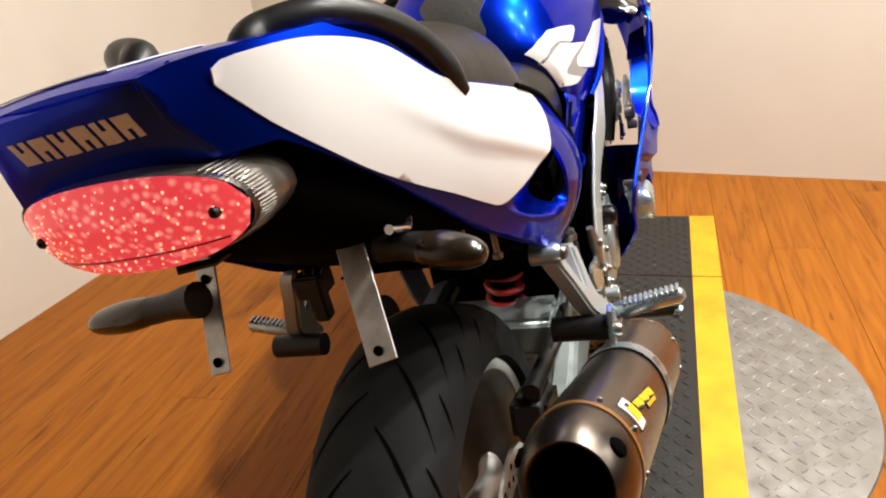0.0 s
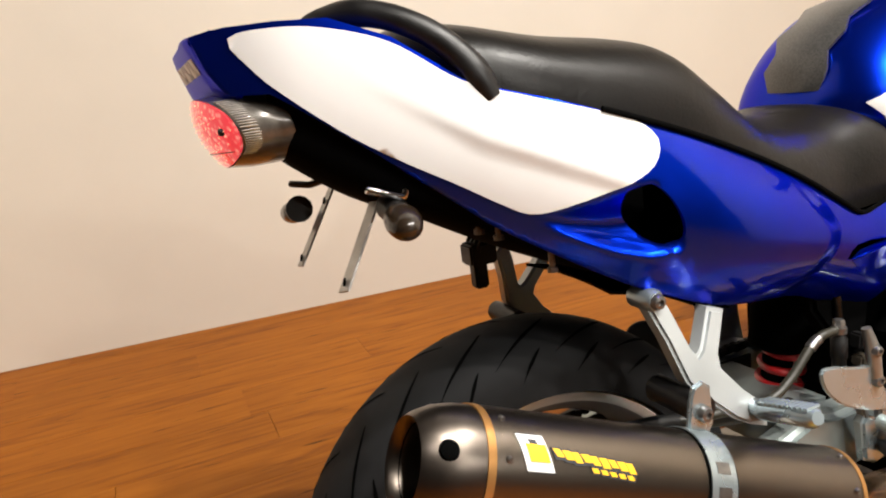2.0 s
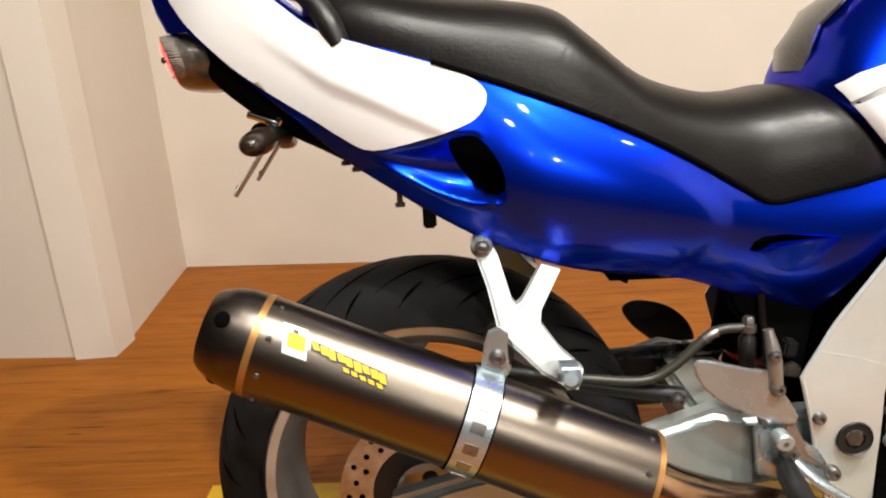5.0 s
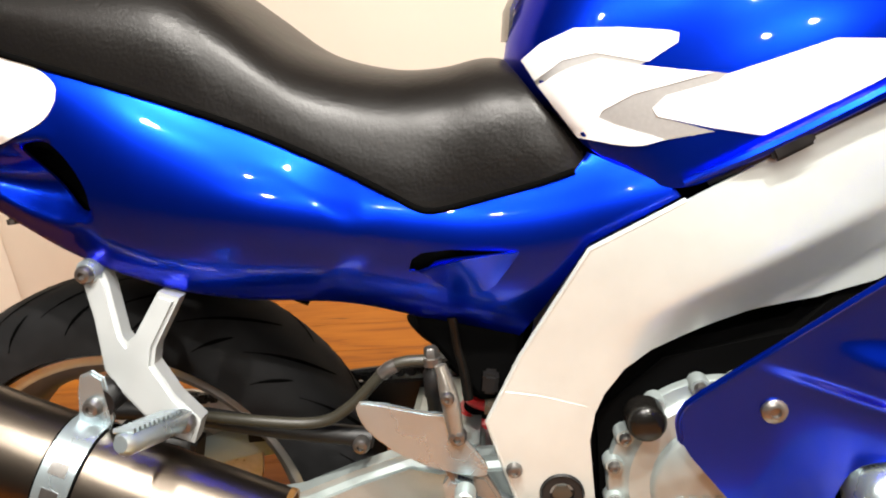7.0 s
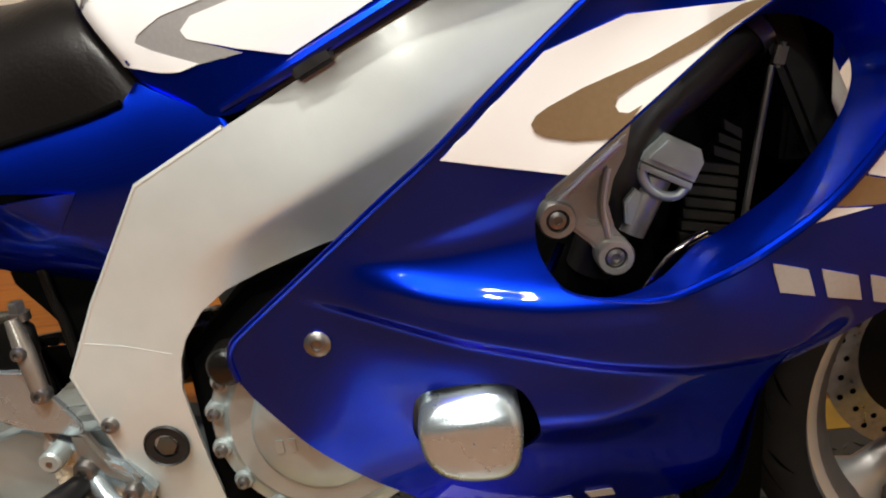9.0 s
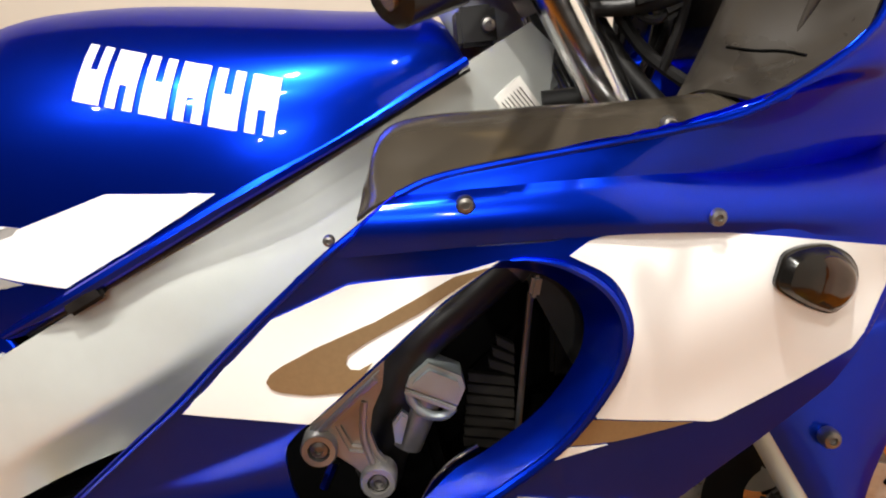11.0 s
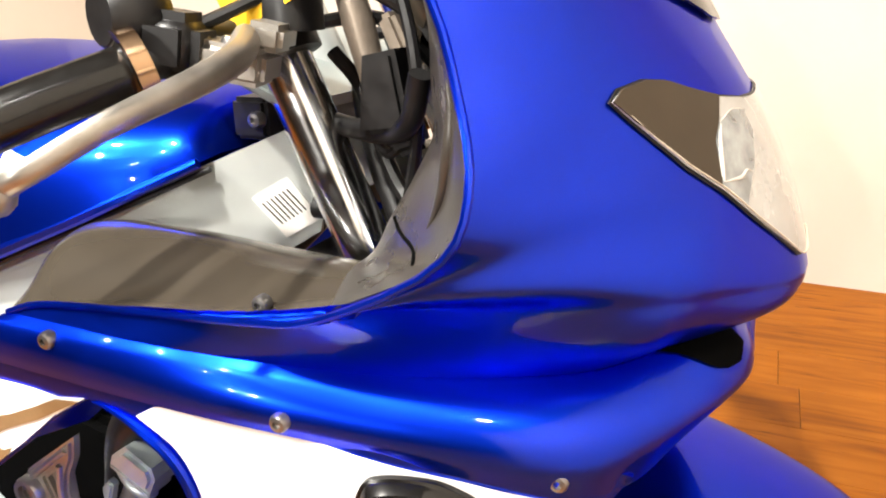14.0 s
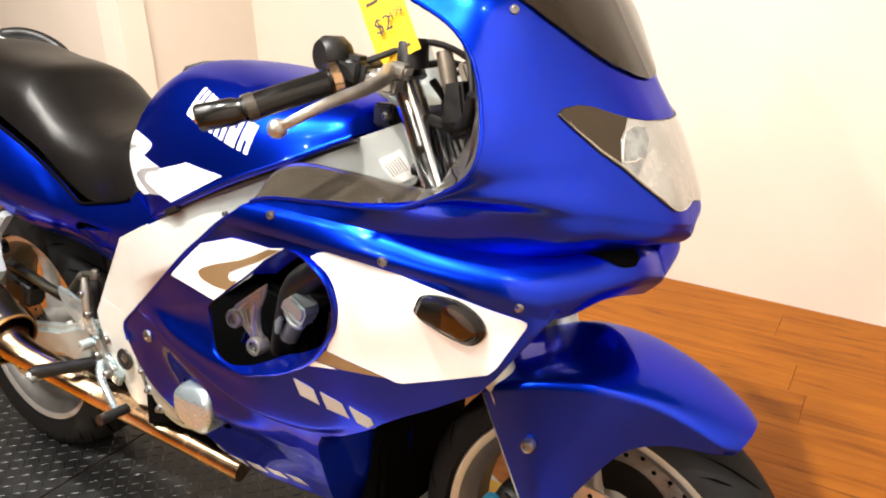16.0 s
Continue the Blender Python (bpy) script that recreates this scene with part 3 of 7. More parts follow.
def disc(parent, x, z, y, r, name="brake_disc"):
    d = part(name, lathe([(r - 0.045, -0.002), (r, -0.002), (r, 0.002), (r - 0.045, 0.002)], (x, y, z), (0, 1, 0), 64, closed=True), STEEL, parent, "drilled steel brake disc")
    part("disc_carrier", lathe([(0.045, -0.002), (r - 0.045, -0.003), (r - 0.045, 0.003), (0.045, 0.002)], (x, y + 0.004, z), (0, 1, 0), 48, closed=True), MATTBLACK, parent)
    for i in range(30):
        a = 2 * math.pi * i / 30
        for rr in ((r - 0.012, r - 0.030) if i % 2 else (r - 0.021,)):
            part("vent_hole", lathe([(0, 0), (0.0042, 0), (0.0042, 0.0006), (0, 0.0006)], (x + rr * math.cos(a), y - 0.0028, z + rr * math.sin(a)), (0, 1, 0), 8), HOLE, d)


disc(rear_wheel, 0, 0.312, -0.092, 0.122)
disc(front_wheel, 1.415, 0.288, -0.082, 0.149)
disc(front_wheel, 1.415, 0.288, 0.085, 0.149)

# --- tail cowl
def soft_edges(*obs):
    """Only the cut rims of a body panel stay sharp."""
    for o in obs:
        o.data.set_sharp_from_angle(angle=radians(68))


CX = (-0.33, -0.30, -0.27, -0.20, -0.05, 0.10, 0.20, 0.30, 0.40, 0.50, 0.64)


def COWL_Y(x, z):
    """The cowl's side: a long swell that narrows to the tail and falls in towards the seat and the underside."""
    w = 0.035 + 0.025 * step01((x + 0.1) / 0.1)
    mid = ease(x, CX, (0.985, 0.975, 0.96, 0.925, 0.85, 0.765, 0.735, 0.712, 0.685, 0.665, 0.70), w)
    out = ease(x, CX, (0.026, 0.057, 0.084, 0.115, 0.170, 0.209, 0.212, 0.199, 0.180, 0.172, 0.176), w)
    d = z - mid
    k = ease(x, CX, (1, 1, 1, 1, 1.2, 2.2, 3.8, 5.6, 5.0, 4.0, 4.0), w) if d > 0 else ease(x, CX, (1.5, 1.5, 1.5, 1.5, 2.2, 3.2, 4.0, 5.5, 6, 3.5, 3), w)
    y = out - k * d * d
    # the swell ends in a soft step before the frame
    edge = ease(z, (0.60, 0.651, 0.688, 0.712, 0.75, 0.79), (0.27, 0.318, 0.352, 0.340, 0.30, 0.26), 0.02)
    y -= 0.004 * step01((x - edge + 0.01) / 0.04) * step01((0.62 - x) / 0.2) * step01((0.78 - z) / 0.05)
    # crease that runs through the white flash
    line = float(np.interp(x, (-0.2, -0.081, 0.055, 0.10), (0.952, 0.872, 0.808, 0.80)))
    y += 0.005 * step01((x + 0.2) / 0.15) * step01((0.10 - x) / 0.05) * math.exp(-((z - line) / (0.0095 if z < line else 0.018)) ** 2)
    return -y


SEATLINE = round_line([(-0.093, 0.930), (-0.060, 0.916), (0.0, 0.8965), (0.069, 0.872), (0.133, 0.8485), (0.192, 0.825), (0.257, 0.7965), (0.320, 0.764), (0.378, 0.729), (0.402, 0.7135), (0.413, 0.7085), (0.424, 0.7075), (0.438, 0.709), (0.469, 0.7145), (0.516, 0.7235), (0.550, 0.7325)], 80).tolist()
COWL = [(-0.322, 1.000), (-0.290, 1.003), (-0.203, 1.000), (-0.150, 0.975)] + SEATLINE + [(0.563, 0.748), (0.635, 0.713), (0.640, 0.706), (0.558, 0.667), (0.491, 0.566), (0.478, 0.552)] + round_line([(0.455, 0.562), (0.409, 0.582), (0.342, 0.611), (0.286, 0.625), (0.229, 0.633), (0.167, 0.649), (0.080, 0.686), (0.012, 0.725), (-0.065, 0.775), (-0.101, 0.804), (-0.177, 0.869), (-0.245, 0.925)], 60).tolist() + [(-0.262, 0.938), (-0.298, 0.941), (-0.312, 0.966)]
INTAKE = round_line([(0.054, 0.797), (0.068, 0.802), (0.084, 0.801), (0.098, 0.788), (0.109, 0.770), (0.1145, 0.752), (0.112, 0.738), (0.100, 0.734), (0.084, 0.742), (0.068, 0.760), (0.057, 0.780)], 48, True).tolist()
SILL = ((-0.044, -0.009, 0.042, 0.080, 0.107), (0.787, 0.764, 0.738, 0.726, 0.727))


def cowl_y(x, z):
    """The cowl's side with the hollow that leads into the air intake and the sill below it."""
    low = ease(x, *SILL, 0.01)
    high = ease(x, (-0.044, 0.0, 0.05, 0.085, 0.107), (0.788, 0.792, 0.803, 0.808, 0.795), 0.012)
    y = COWL_Y(x, z)
    if -0.05 < x < 0.118:
        v = (z - low) / max(0.004, high - low)
        grow = step01((x + 0.046) / 0.13) * step01((ease(z, (0.735, 0.752, 0.770, 0.788, 0.801), (0.114, 0.1145, 0.110, 0.099, 0.086), 0.008) - x) / 0.008)
        if 0 < v < 1:
            y += 0.030 * grow * math.sin(math.pi * v ** 0.8) ** 1.25
        y -= 0.0028 * step01((x + 0.046) / 0.06) * step01((0.122 - x) / 0.02) * math.exp(-((z - low + 0.003) / 0.011) ** 2)
    return y


VENT = [(0.392, 0.653), (0.396, 0.664), (0.406, 0.670), (0.433, 0.671), (0.490, 0.664), (0.440, 0.662), (0.418, 0.660), (0.405, 0.650)]
cowl = part("tail_cowl", panel(COWL, cowl_y, (INTAKE, VENT), 0.0045), BLUE, bike, "glossy metallic blue tail cowl with white flash")
soft_edges(cowl)
cowl_tree = tree_of(cowl)
FLASH = round_line([(-0.289, 0.993), (-0.274, 0.963), (-0.250, 0.935), (-0.202, 0.892), (-0.155, 0.859), (-0.108, 0.830), (-0.068, 0.804), (-0.040, 0.790), (-0.005, 0.793), (0.053, 0.807), (0.085, 0.820), (0.098, 0.840),
                    (0.091, 0.856), (0.070, 0.8695), (0.029, 0.8845), (-0.034, 0.9055), (-0.093, 0.928), (-0.150, 0.970), (-0.203, 0.990), (-0.25, 0.997)], 90, True)
flash = part("white_flash", decal(FLASH.tolist(), cowl_tree, step=0.005, bridge=2), WHITE, cowl, "pearl white paint flash")
# added backing sheet that paints the intake's dark depth
part("intake_duct", panel([(0.03, 0.815), (0.115, 0.815), (0.115, 0.715), (0.03, 0.715)], lambda x, z: -0.140, (), 0.03), HOLE, cowl, "flat near-black sheet for the shade in the air intake")
rows = []
for i in range(13):
    f = i / 12
    low = Vector((0.402, 0, 0.650)).lerp(Vector((0.452, 0, 0.606)), min(1, f * 1.6)).lerp(Vector((0.494, 0, 0.660)), max(0, f * 1.6 - 0.6) / 1.0)
    top = Vector((0.402, 0, 0.652)).lerp(Vector((0.496, 0, 0.664)), f)
    top.z += 0.006 * math.sin(math.pi * f)
    rows.append([(low.lerp(top, g).x, COWL_Y(low.lerp(top, g).x, low.lerp(top, g).z) - 0.001 - 0.013 * g ** 1.5 * math.sin(math.pi * min(1, f * 1.05)) ** 0.7, low.lerp(top, g).z) for g in (0, 0.25, 0.5, 0.75, 0.93, 1.0)])
part("vent_lip", thicken_side(grid_mesh(rows), 0.003), BLUE, cowl, "raised blue lip below the vent")
# same for the vent: a near-black sheet in place of shaded depth
part("vent_duct", panel([(0.38, 0.68), (0.51, 0.68), (0.51, 0.64), (0.38, 0.64)], lambda x, z: -0.14, (), 0.03), HOLE, cowl, "flat near-black sheet for the shade in the vent slot")
for o in (cowl, flash):
    m = mirror(o)
    for v in m.data.vertices:
        v.co.y += 0.046 * step01(-v.co.x / 0.28)
        v.co.z -= 0.009 * step01(-v.co.x / 0.28)

# tail top between the two cowls and the end with the maker's name as plain bars
top_fine = []
for x, z in ((-0.322, 1.000), (-0.305, 1.003), (-0.29, 1.004), (-0.25, 1.003), (-0.203, 1.000), (-0.15, 0.976), (-0.11, 0.944)):
    c = 0.023 * step01(-x / 0.28)
    w = c - COWL_Y(x, z)
    top_fine.append(np.array([(x - 0.004 * (1 - (k / 12) ** 2), c + w * k / 12, z + 0.004 * (1 - (k / 12) ** 2) - 0.0045 * step01(-x / 0.28) * (1 + k / 12)) for k in range(-12, 13)]))
tail_top = part("tail_top", thicken(grid_mesh(top_fine), 0.004), BLUE, bike, "blue tail top panel")
part("white_flash", thicken(grid_mesh([r[9:] + np.array([0, 0, 0.0018]) for r in top_fine[2:]]), 0.001), WHITE, tail_top, "pearl white paint flash")
end_rows = []
for x, z in ((-0.318, 1.002), (-0.324, 0.999), (-0.3225, 0.992), (-0.3125, 0.966), (-0.300, 0.942), (-0.290, 0.938)):
    w = 0.023 - COWL_Y(x + 0.002, z)
    end_rows.append([(x - 0.10 * u * 0.6 - 0.005 * (1 - (u / w) ** 6), 0.023 + u, z - (0.08 + 1.0 * (1.0 - z)) * (u + w)) for u in (w * k / 12 for k in range(-12, 13))])
fine_rows = []
for r0, r1 in zip(end_rows, end_rows[1:]):
    for j in range(4):
        fine_rows.append([tuple(Vector(p).lerp(Vector(q), j / 4)) for p, q in zip(r0, r1)])
fine_rows.append(end_rows[-1])
tail_end = part("tail_end", thicken(grid_mesh(fine_rows), 0.004), BLUE, bike, "blue angular tail end panel with silver lettering bars")
end_tree = tree_of(tail_end)


LETTER = material("silver_lettering", (0.72, 0.71, 0.70), 0.4, 0.1, 0.5, 0.1, 0.05, 300)


def glyphs(n, x0, z0, x1, z1, high, lean, tree, mat, parent, way, proud=0.001, bold=0.56):
    """Plain slanted blocks, notched above or below, in the place of a word: n of them between two ends of the base line."""
    for i in range(n):
        ends = [(x0 + (x1 - x0) * f, z0 + (z1 - z0) * f) for f in (i / n, (i + (bold + 0.24) * 0.36) / n, (i + (bold + 0.24) * 0.64) / n, (i + bold + 0.24) / n)]
        low = [Vector(e) for e in ends]
        top = [Vector((e[0] + lean[0], e[1] + lean[1] + high)) for e in ends]
        cut = 0.42
        if i % 2:
            ring = [low[0], low[1], low[1].lerp(top[1], cut), low[2].lerp(top[2], cut), low[2], low[3], top[3], top[0]]
        else:
            ring = [low[0], low[3], top[3], top[2], top[2].lerp(low[2], cut), top[1].lerp(low[1], cut), top[1], top[0]]
        part("lettering_bar", decal([tuple(p) for p in ring], tree, proud, way, 0.005, 0.0008), mat, parent)


glyphs(6, 0.064, 0.9605, -0.030, 0.966, 0.016, (0.003, 0), end_tree, LETTER, tail_end, (1, 0, 0))

# --- seat
part("seat", dome([(-0.13, 0.975, -0.12, 0.940, 0.05), (-0.11, 0.992, -0.10, 0.930, 0.105), (-0.06, 0.990, -0.05, 0.908, 0.138), (0.036, 0.970, 0.069, 0.868, 0.150), (0.13, 0.958, 0.15, 0.838, 0.154),
                   (0.185, 0.945, 0.205, 0.815, 0.154), (0.225, 0.915, 0.26, 0.788, 0.151), (0.29, 0.862, 0.33, 0.742, 0.148), (0.363, 0.836, 0.385, 0.712, 0.145), (0.42, 0.832, 0.43, 0.703, 0.142),
                   (0.465, 0.838, 0.50, 0.710, 0.146), (0.488, 0.836, 0.545, 0.722, 0.147), (0.50, 0.828, 0.560, 0.742, 0.140), (0.506, 0.80, 0.556, 0.758, 0.11)], 3.0, 22), SEATM, bike,
     "black grained vinyl two-level seat")

# --- fuel tank
tank = part("fuel_tank", dome([(0.490, 0.825, 0.548, 0.770, 0.12, 2.6), (0.500, 0.865, 0.562, 0.753, 0.150), (0.525, 0.912, 0.590, 0.735, 0.162), (0.57, 0.952, 0.640, 0.714, 0.178), (0.64, 0.980, 0.72, 0.747, 0.194),
                               (0.73, 0.983, 0.80, 0.787, 0.203), (0.83, 0.973, 0.89, 0.824, 0.203), (0.93, 0.958, 0.97, 0.862, 0.184), (1.01, 0.946, 1.040, 0.893, 0.150), (1.035, 0.935, 1.050, 0.900, 0.12)], 2.6, 26), BLUE, bike,
            "glossy metallic blue fuel tank with white angular decals")
tank_tree = tree_of(tank)

# --- main frame beam
FR_Y = warp([(0.477, 0.448, -0.182), (0.522, 0.418, -0.177), (0.5, 0.36, -0.165), (0.50, 0.55, -0.184), (0.57, 0.60, -0.190), (0.726, 0.735, -0.194), (0.68, 0.65, -0.200), (0.79, 0.74, -0.196), (0.9, 0.825, -0.168), (1.053, 0.890, -0.128),
             (1.098, 0.877, -0.100), (1.1, 0.80, -0.10), (0.95, 0.78, -0.165)])
FRAME_O = [(0.455, 0.500), (0.491, 0.566), (0.558, 0.667), (0.640, 0.706), (0.710, 0.738), (0.805, 0.785), (0.901, 0.833), (1.053, 0.896), (1.113, 0.923), (1.135, 0.90), (1.12, 0.83), (1.07, 0.80), (1.02, 0.81),
           (0.990, 0.765), (0.945, 0.725), (0.865, 0.655), (0.810, 0.618), (0.760, 0.603), (0.700, 0.594), (0.642, 0.577), (0.610, 0.566), (0.585, 0.549), (0.566, 0.525), (0.557, 0.505), (0.551, 0.476), (0.555, 0.388), (0.56, 0.32), (0.505, 0.31),
           (0.483, 0.389)]


def frame_y(x, z):
    """The beam's side, with its lower band turned inwards."""
    line = ease(x, (0.44, 0.492, 0.561, 0.666, 0.75, 0.85, 0.95), (0.535, 0.550, 0.584, 0.630, 0.668, 0.715, 0.77), 0.02)
    fade = step01((x - 0.56) / 0.12)
    return FR_Y(x, z) + fade * step01((0.93 - x) / 0.2) * min(0.03, max(0.0, line - z) * 0.55)


beam = part("frame_beam", panel(FRAME_O, frame_y, (), 0.008, 0.004), FRAME, bike, "silver painted frame beam")
mirror(beam)

# --- silencer
silencer = empty("silencer", "", "", parent=bike)
silencer["label"] = "brushed titanium oval silencer with bronze edge bands"
MA, MB = Vector((-0.176, -0.223, 0.582)), Vector((0.254, -0.249, 0.410))
MD = (MB - MA).normalized()


def oval(t0, t1, profile, sides=48, a=0.053, b=0.060):
    """Oval sleeves along the silencer's axis: profile of (place, scale)."""
    rows = []
    side = Vector((0, 1, 0))
    up = side.cross(MD).normalized()
    if up.z < 0:
        up = -up
    for t, s in profile:
        c = MA + MD * t
        rows.append([c + side * (math.cos(q) * a * s) + up * (math.sin(q) * b * s) for q in (2 * math.pi * k / sides for k in range(sides))])
    return grid_mesh(rows, close=True)


ML = (MB - MA).length
part("sleeve", oval(0, 1, [(0.008, 0.9), (0.008, 1.0), (ML - 0.006, 1.0), (ML - 0.006, 0.9)]), TITAN, silencer)
part("edge_band", oval(0, 1, [(0.0, 0.95), (0.0, 1.012), (0.008, 1.012), (0.008, 0.95)]), BRONZE, silencer, "thin bronze edge band")
part("edge_band", oval(0, 1, [(ML - 0.006, 0.95), (ML - 0.006, 1.012), (ML, 1.012), (ML, 0.95)]), BRONZE, silencer, "thin bronze edge band")
part("end_cone", oval(0, 1, [(0.0, 0.99), (-0.016, 0.985), (-0.034, 0.93), (-0.050, 0.81), (-0.056, 0.73), (-0.053, 0.67), (-0.04, 0.62), (0.0, 0.6)]), material("dark_titanium", (0.12, 0.10, 0.085), 0.32, 1.0, 0, 0, 0.1, 60), silencer, "dark titanium end cone")
part("outlet", oval(0, 1, [(-0.045, 0.635), (0.0, 0.60), (0.002, 0.0)]), HOLE, silencer, "black outlet")

# --- side fairing
FAIR_Y = warp([(0.697, 0.535, -0.250), (0.62, 0.52, -0.240), (0.665, 0.443, -0.236), (0.813, 0.677, -0.284), (0.949, 0.758, -0.283), (0.876, 0.693, -0.285), (1.048, 0.567, -0.270), (0.966, 0.80, -0.286), (0.949, 0.78, -0.290), (1.093, 0.762, -0.2910), (1.204, 0.765, -0.2700), (1.30, 0.748, -0.2505),
               (1.25, 0.722, -0.268), (1.365, 0.740, -0.228), (1.321, 0.683, -0.232), (1.2, 0.63, -0.255), (0.81, 0.45, -0.252), (0.95, 0.50, -0.268), (0.75, 0.60, -0.262), (0.87, 0.585, -0.272), (1.0, 0.545, -0.280), (1.13, 0.70, -0.288),
               (0.92, 0.36, -0.212), (0.85, 0.30, -0.18), (1.05, 0.35, -0.20), (1.06, 0.46, -0.235), (0.95, 0.25, -0.13), (1.164, 0.537, -0.245), (0.72, 0.36, -0.215), (1.40, 0.722, -0.200), (1.374, 0.717, -0.218), (1.34, 0.655, -0.226)])
FAIR = [(0.984, 0.8135), (0.968, 0.803), (0.9297, 0.7785), (0.8908, 0.7490), (0.8511, 0.7180), (0.8100, 0.6830), (0.7640, 0.6480), (0.6700, 0.5750), (0.636, 0.5485), (0.626, 0.5380), (0.6215, 0.524), (0.6235, 0.505), (0.632, 0.488), (0.665, 0.443), (0.72, 0.372), (0.78, 0.305), (0.85, 0.262),
        (0.95, 0.245), (1.02, 0.265), (1.048, 0.300), (1.052, 0.346), (1.055, 0.435), (1.066, 0.4630), (1.1085, 0.4800), (1.1516, 0.5050), (1.1817, 0.5270), (1.214, 0.5470), (1.25, 0.5665), (1.3162, 0.6070), (1.3390, 0.6340), (1.368, 0.677), (1.395, 0.715), (1.405, 0.730), (1.385, 0.742), (1.367, 0.747), (1.290, 0.752), (1.257, 0.760), (1.206, 0.770), (1.17, 0.775), (1.14, 0.777), (1.11, 0.774), (1.085, 0.772), (1.036, 0.774), (0.985, 0.80)]
SCOOP = round_line([(1.052, 0.7620), (1.0115, 0.7365), (0.969, 0.7030), (0.9240, 0.6697), (0.8895, 0.6465), (0.8765, 0.6280), (0.8755, 0.5985), (0.8847, 0.5765), (0.898, 0.5635), (0.9306, 0.5570), (0.9646, 0.5560), (0.9950, 0.5640), (1.0405, 0.5795),
                    (1.0875, 0.6110), (1.1240, 0.6595), (1.1335, 0.692), (1.1310, 0.716), (1.1175, 0.7380), (1.094, 0.7545), (1.070, 0.7615), (1.052, 0.7620)], 120).tolist()[:-1]
COVERHOLE = round_line([(0.761, 0.447), (0.776, 0.479), (0.838, 0.487), (0.862, 0.466), (0.865, 0.418), (0.836, 0.388), (0.783, 0.394), (0.762, 0.420)], 32, True).tolist()


CREASE = ((0.66, 0.679, 0.735, 0.81, 0.914, 0.985, 1.053, 1.094, 1.138), (0.578, 0.573, 0.553, 0.523, 0.493, 0.478, 0.470, 0.480, 0.498))


def fair_y(x, z):
    """The fairing's side with the hollow that runs into the air outlet and the crease below it."""
    s = step01((x - 0.725) / 0.17)
    low = ease(x, (0.72, 0.748, 0.80, 0.88, 0.945, 1.0), (0.600, 0.590, 0.570, 0.555, 0.552, 0.56), 0.02)
    high = ease(x, (0.72, 0.748, 0.825, 0.88, 0.95), (0.604, 0.606, 0.628, 0.648, 0.69), 0.02)
    v = (z - low) / (high - low)
    dent = 0.008 * s * math.sin(math.pi * v ** 1.5) ** 1.5 if 0 < v < 1 and x < 0.97 else 0
    ridge = 0.004 * step01((x - 0.73) / 0.06) * step01((1.0 - x) / 0.05) * math.exp(-((z - low + 0.003) / 0.012) ** 2) if x < 1.0 else 0
    zc = ease(x, *CREASE, 0.012)
    amp = 0.012 * step01((x - 0.665) / 0.10) * step01((1.13 - x) / 0.06)
    over = amp * step01((z - zc) / 0.014) * math.exp(-(max(0, z - zc) / 0.055) ** 2)
    under = 0.02 * step01((zc - z) / 0.12) * step01((x - 0.66) / 0.1)
    pod = 0.018 * step01((x - 0.80) / 0.06) * step01((1.0 - x) / 0.10) * math.exp(-((z - 0.445) / 0.03) ** 2)
    return FAIR_Y(x, z) + dent - ridge - over + under - pod


side = part("side_fairing", panel(FAIR, fair_y, (SCOOP, COVERHOLE), 0.004), BLUE, bike, "glossy blue side fairing with large air outlet")
soft_edges(side)
side_tree = tree_of(side)
W_FRONT = [(1.112, 0.7690), (1.130, 0.7712), (1.172, 0.7660), (1.2126, 0.7585), (1.2560, 0.7490), (1.2923, 0.7390), (1.366, 0.7185), (1.3725, 0.714), (1.3715, 0.708), (1.3402, 0.650), (1.3297, 0.6385), (1.27, 0.6185), (1.2150, 0.6000), (1.2060, 0.5998), (1.193, 0.6040), (1.150, 0.6170)] + round_line([(1.104, 0.631), (1.1285, 0.659), (1.1395, 0.692), (1.1375, 0.718), (1.1250, 0.742), (1.098, 0.7610)], 24).tolist()
W_REAR = [(0.812, 0.676), (0.888, 0.740), (0.944, 0.757), (1.020, 0.756), (1.050, 0.7625), (1.0100, 0.7380), (0.967, 0.7045), (0.9225, 0.6712), (0.900, 0.6545)]
side_white = [part("white_flash", decal(W_FRONT, side_tree), WHITE, side, "white paint field"), part("white_flash", decal(W_REAR, side_tree), WHITE, side, "white paint field")]
white_tree = tree_of(side_white[1])
G_REAR = [(1.018, 0.7545), (0.988, 0.740), (0.9586, 0.7270), (0.9132, 0.7135), (0.8890, 0.7040), (0.8800, 0.6990), (0.8762, 0.6935), (0.8785, 0.6875), (0.885, 0.6835), (0.905, 0.678), (0.9298, 0.6768), (0.9530, 0.6940), (0.9430, 0.6925), (0.9365, 0.6940), (0.9340, 0.6985), (0.9360, 0.7045), (0.949, 0.7118), (0.9905, 0.7300), (1.0291, 0.7510), (1.044, 0.7590)]
part("bronze_stripe", decal(G_REAR, white_tree, 0.0012), GOLD, side, "bronze decal stripe")
G_LOW = [(1.104, 0.6295), (1.150, 0.6155), (1.190, 0.6035), (1.125, 0.6030), (1.090, 0.607)]
part("bronze_stripe", decal(G_LOW, side_tree), GOLD, side, "bronze decal stripe")
part("white_stripe", decal([(1.087, 0.606), (1.120, 0.6015), (1.068, 0.595)], side_tree), WHITE, side)
mirror(side)

# --- upper fairing, screen
VALLEY = [(0.985, -0.2840, 0.8150), (1.135, -0.2820, 0.8100), (1.262, -0.237, 0.7930), (1.362, -0.184, 0.787), (1.408, -0.138, 0.790)]
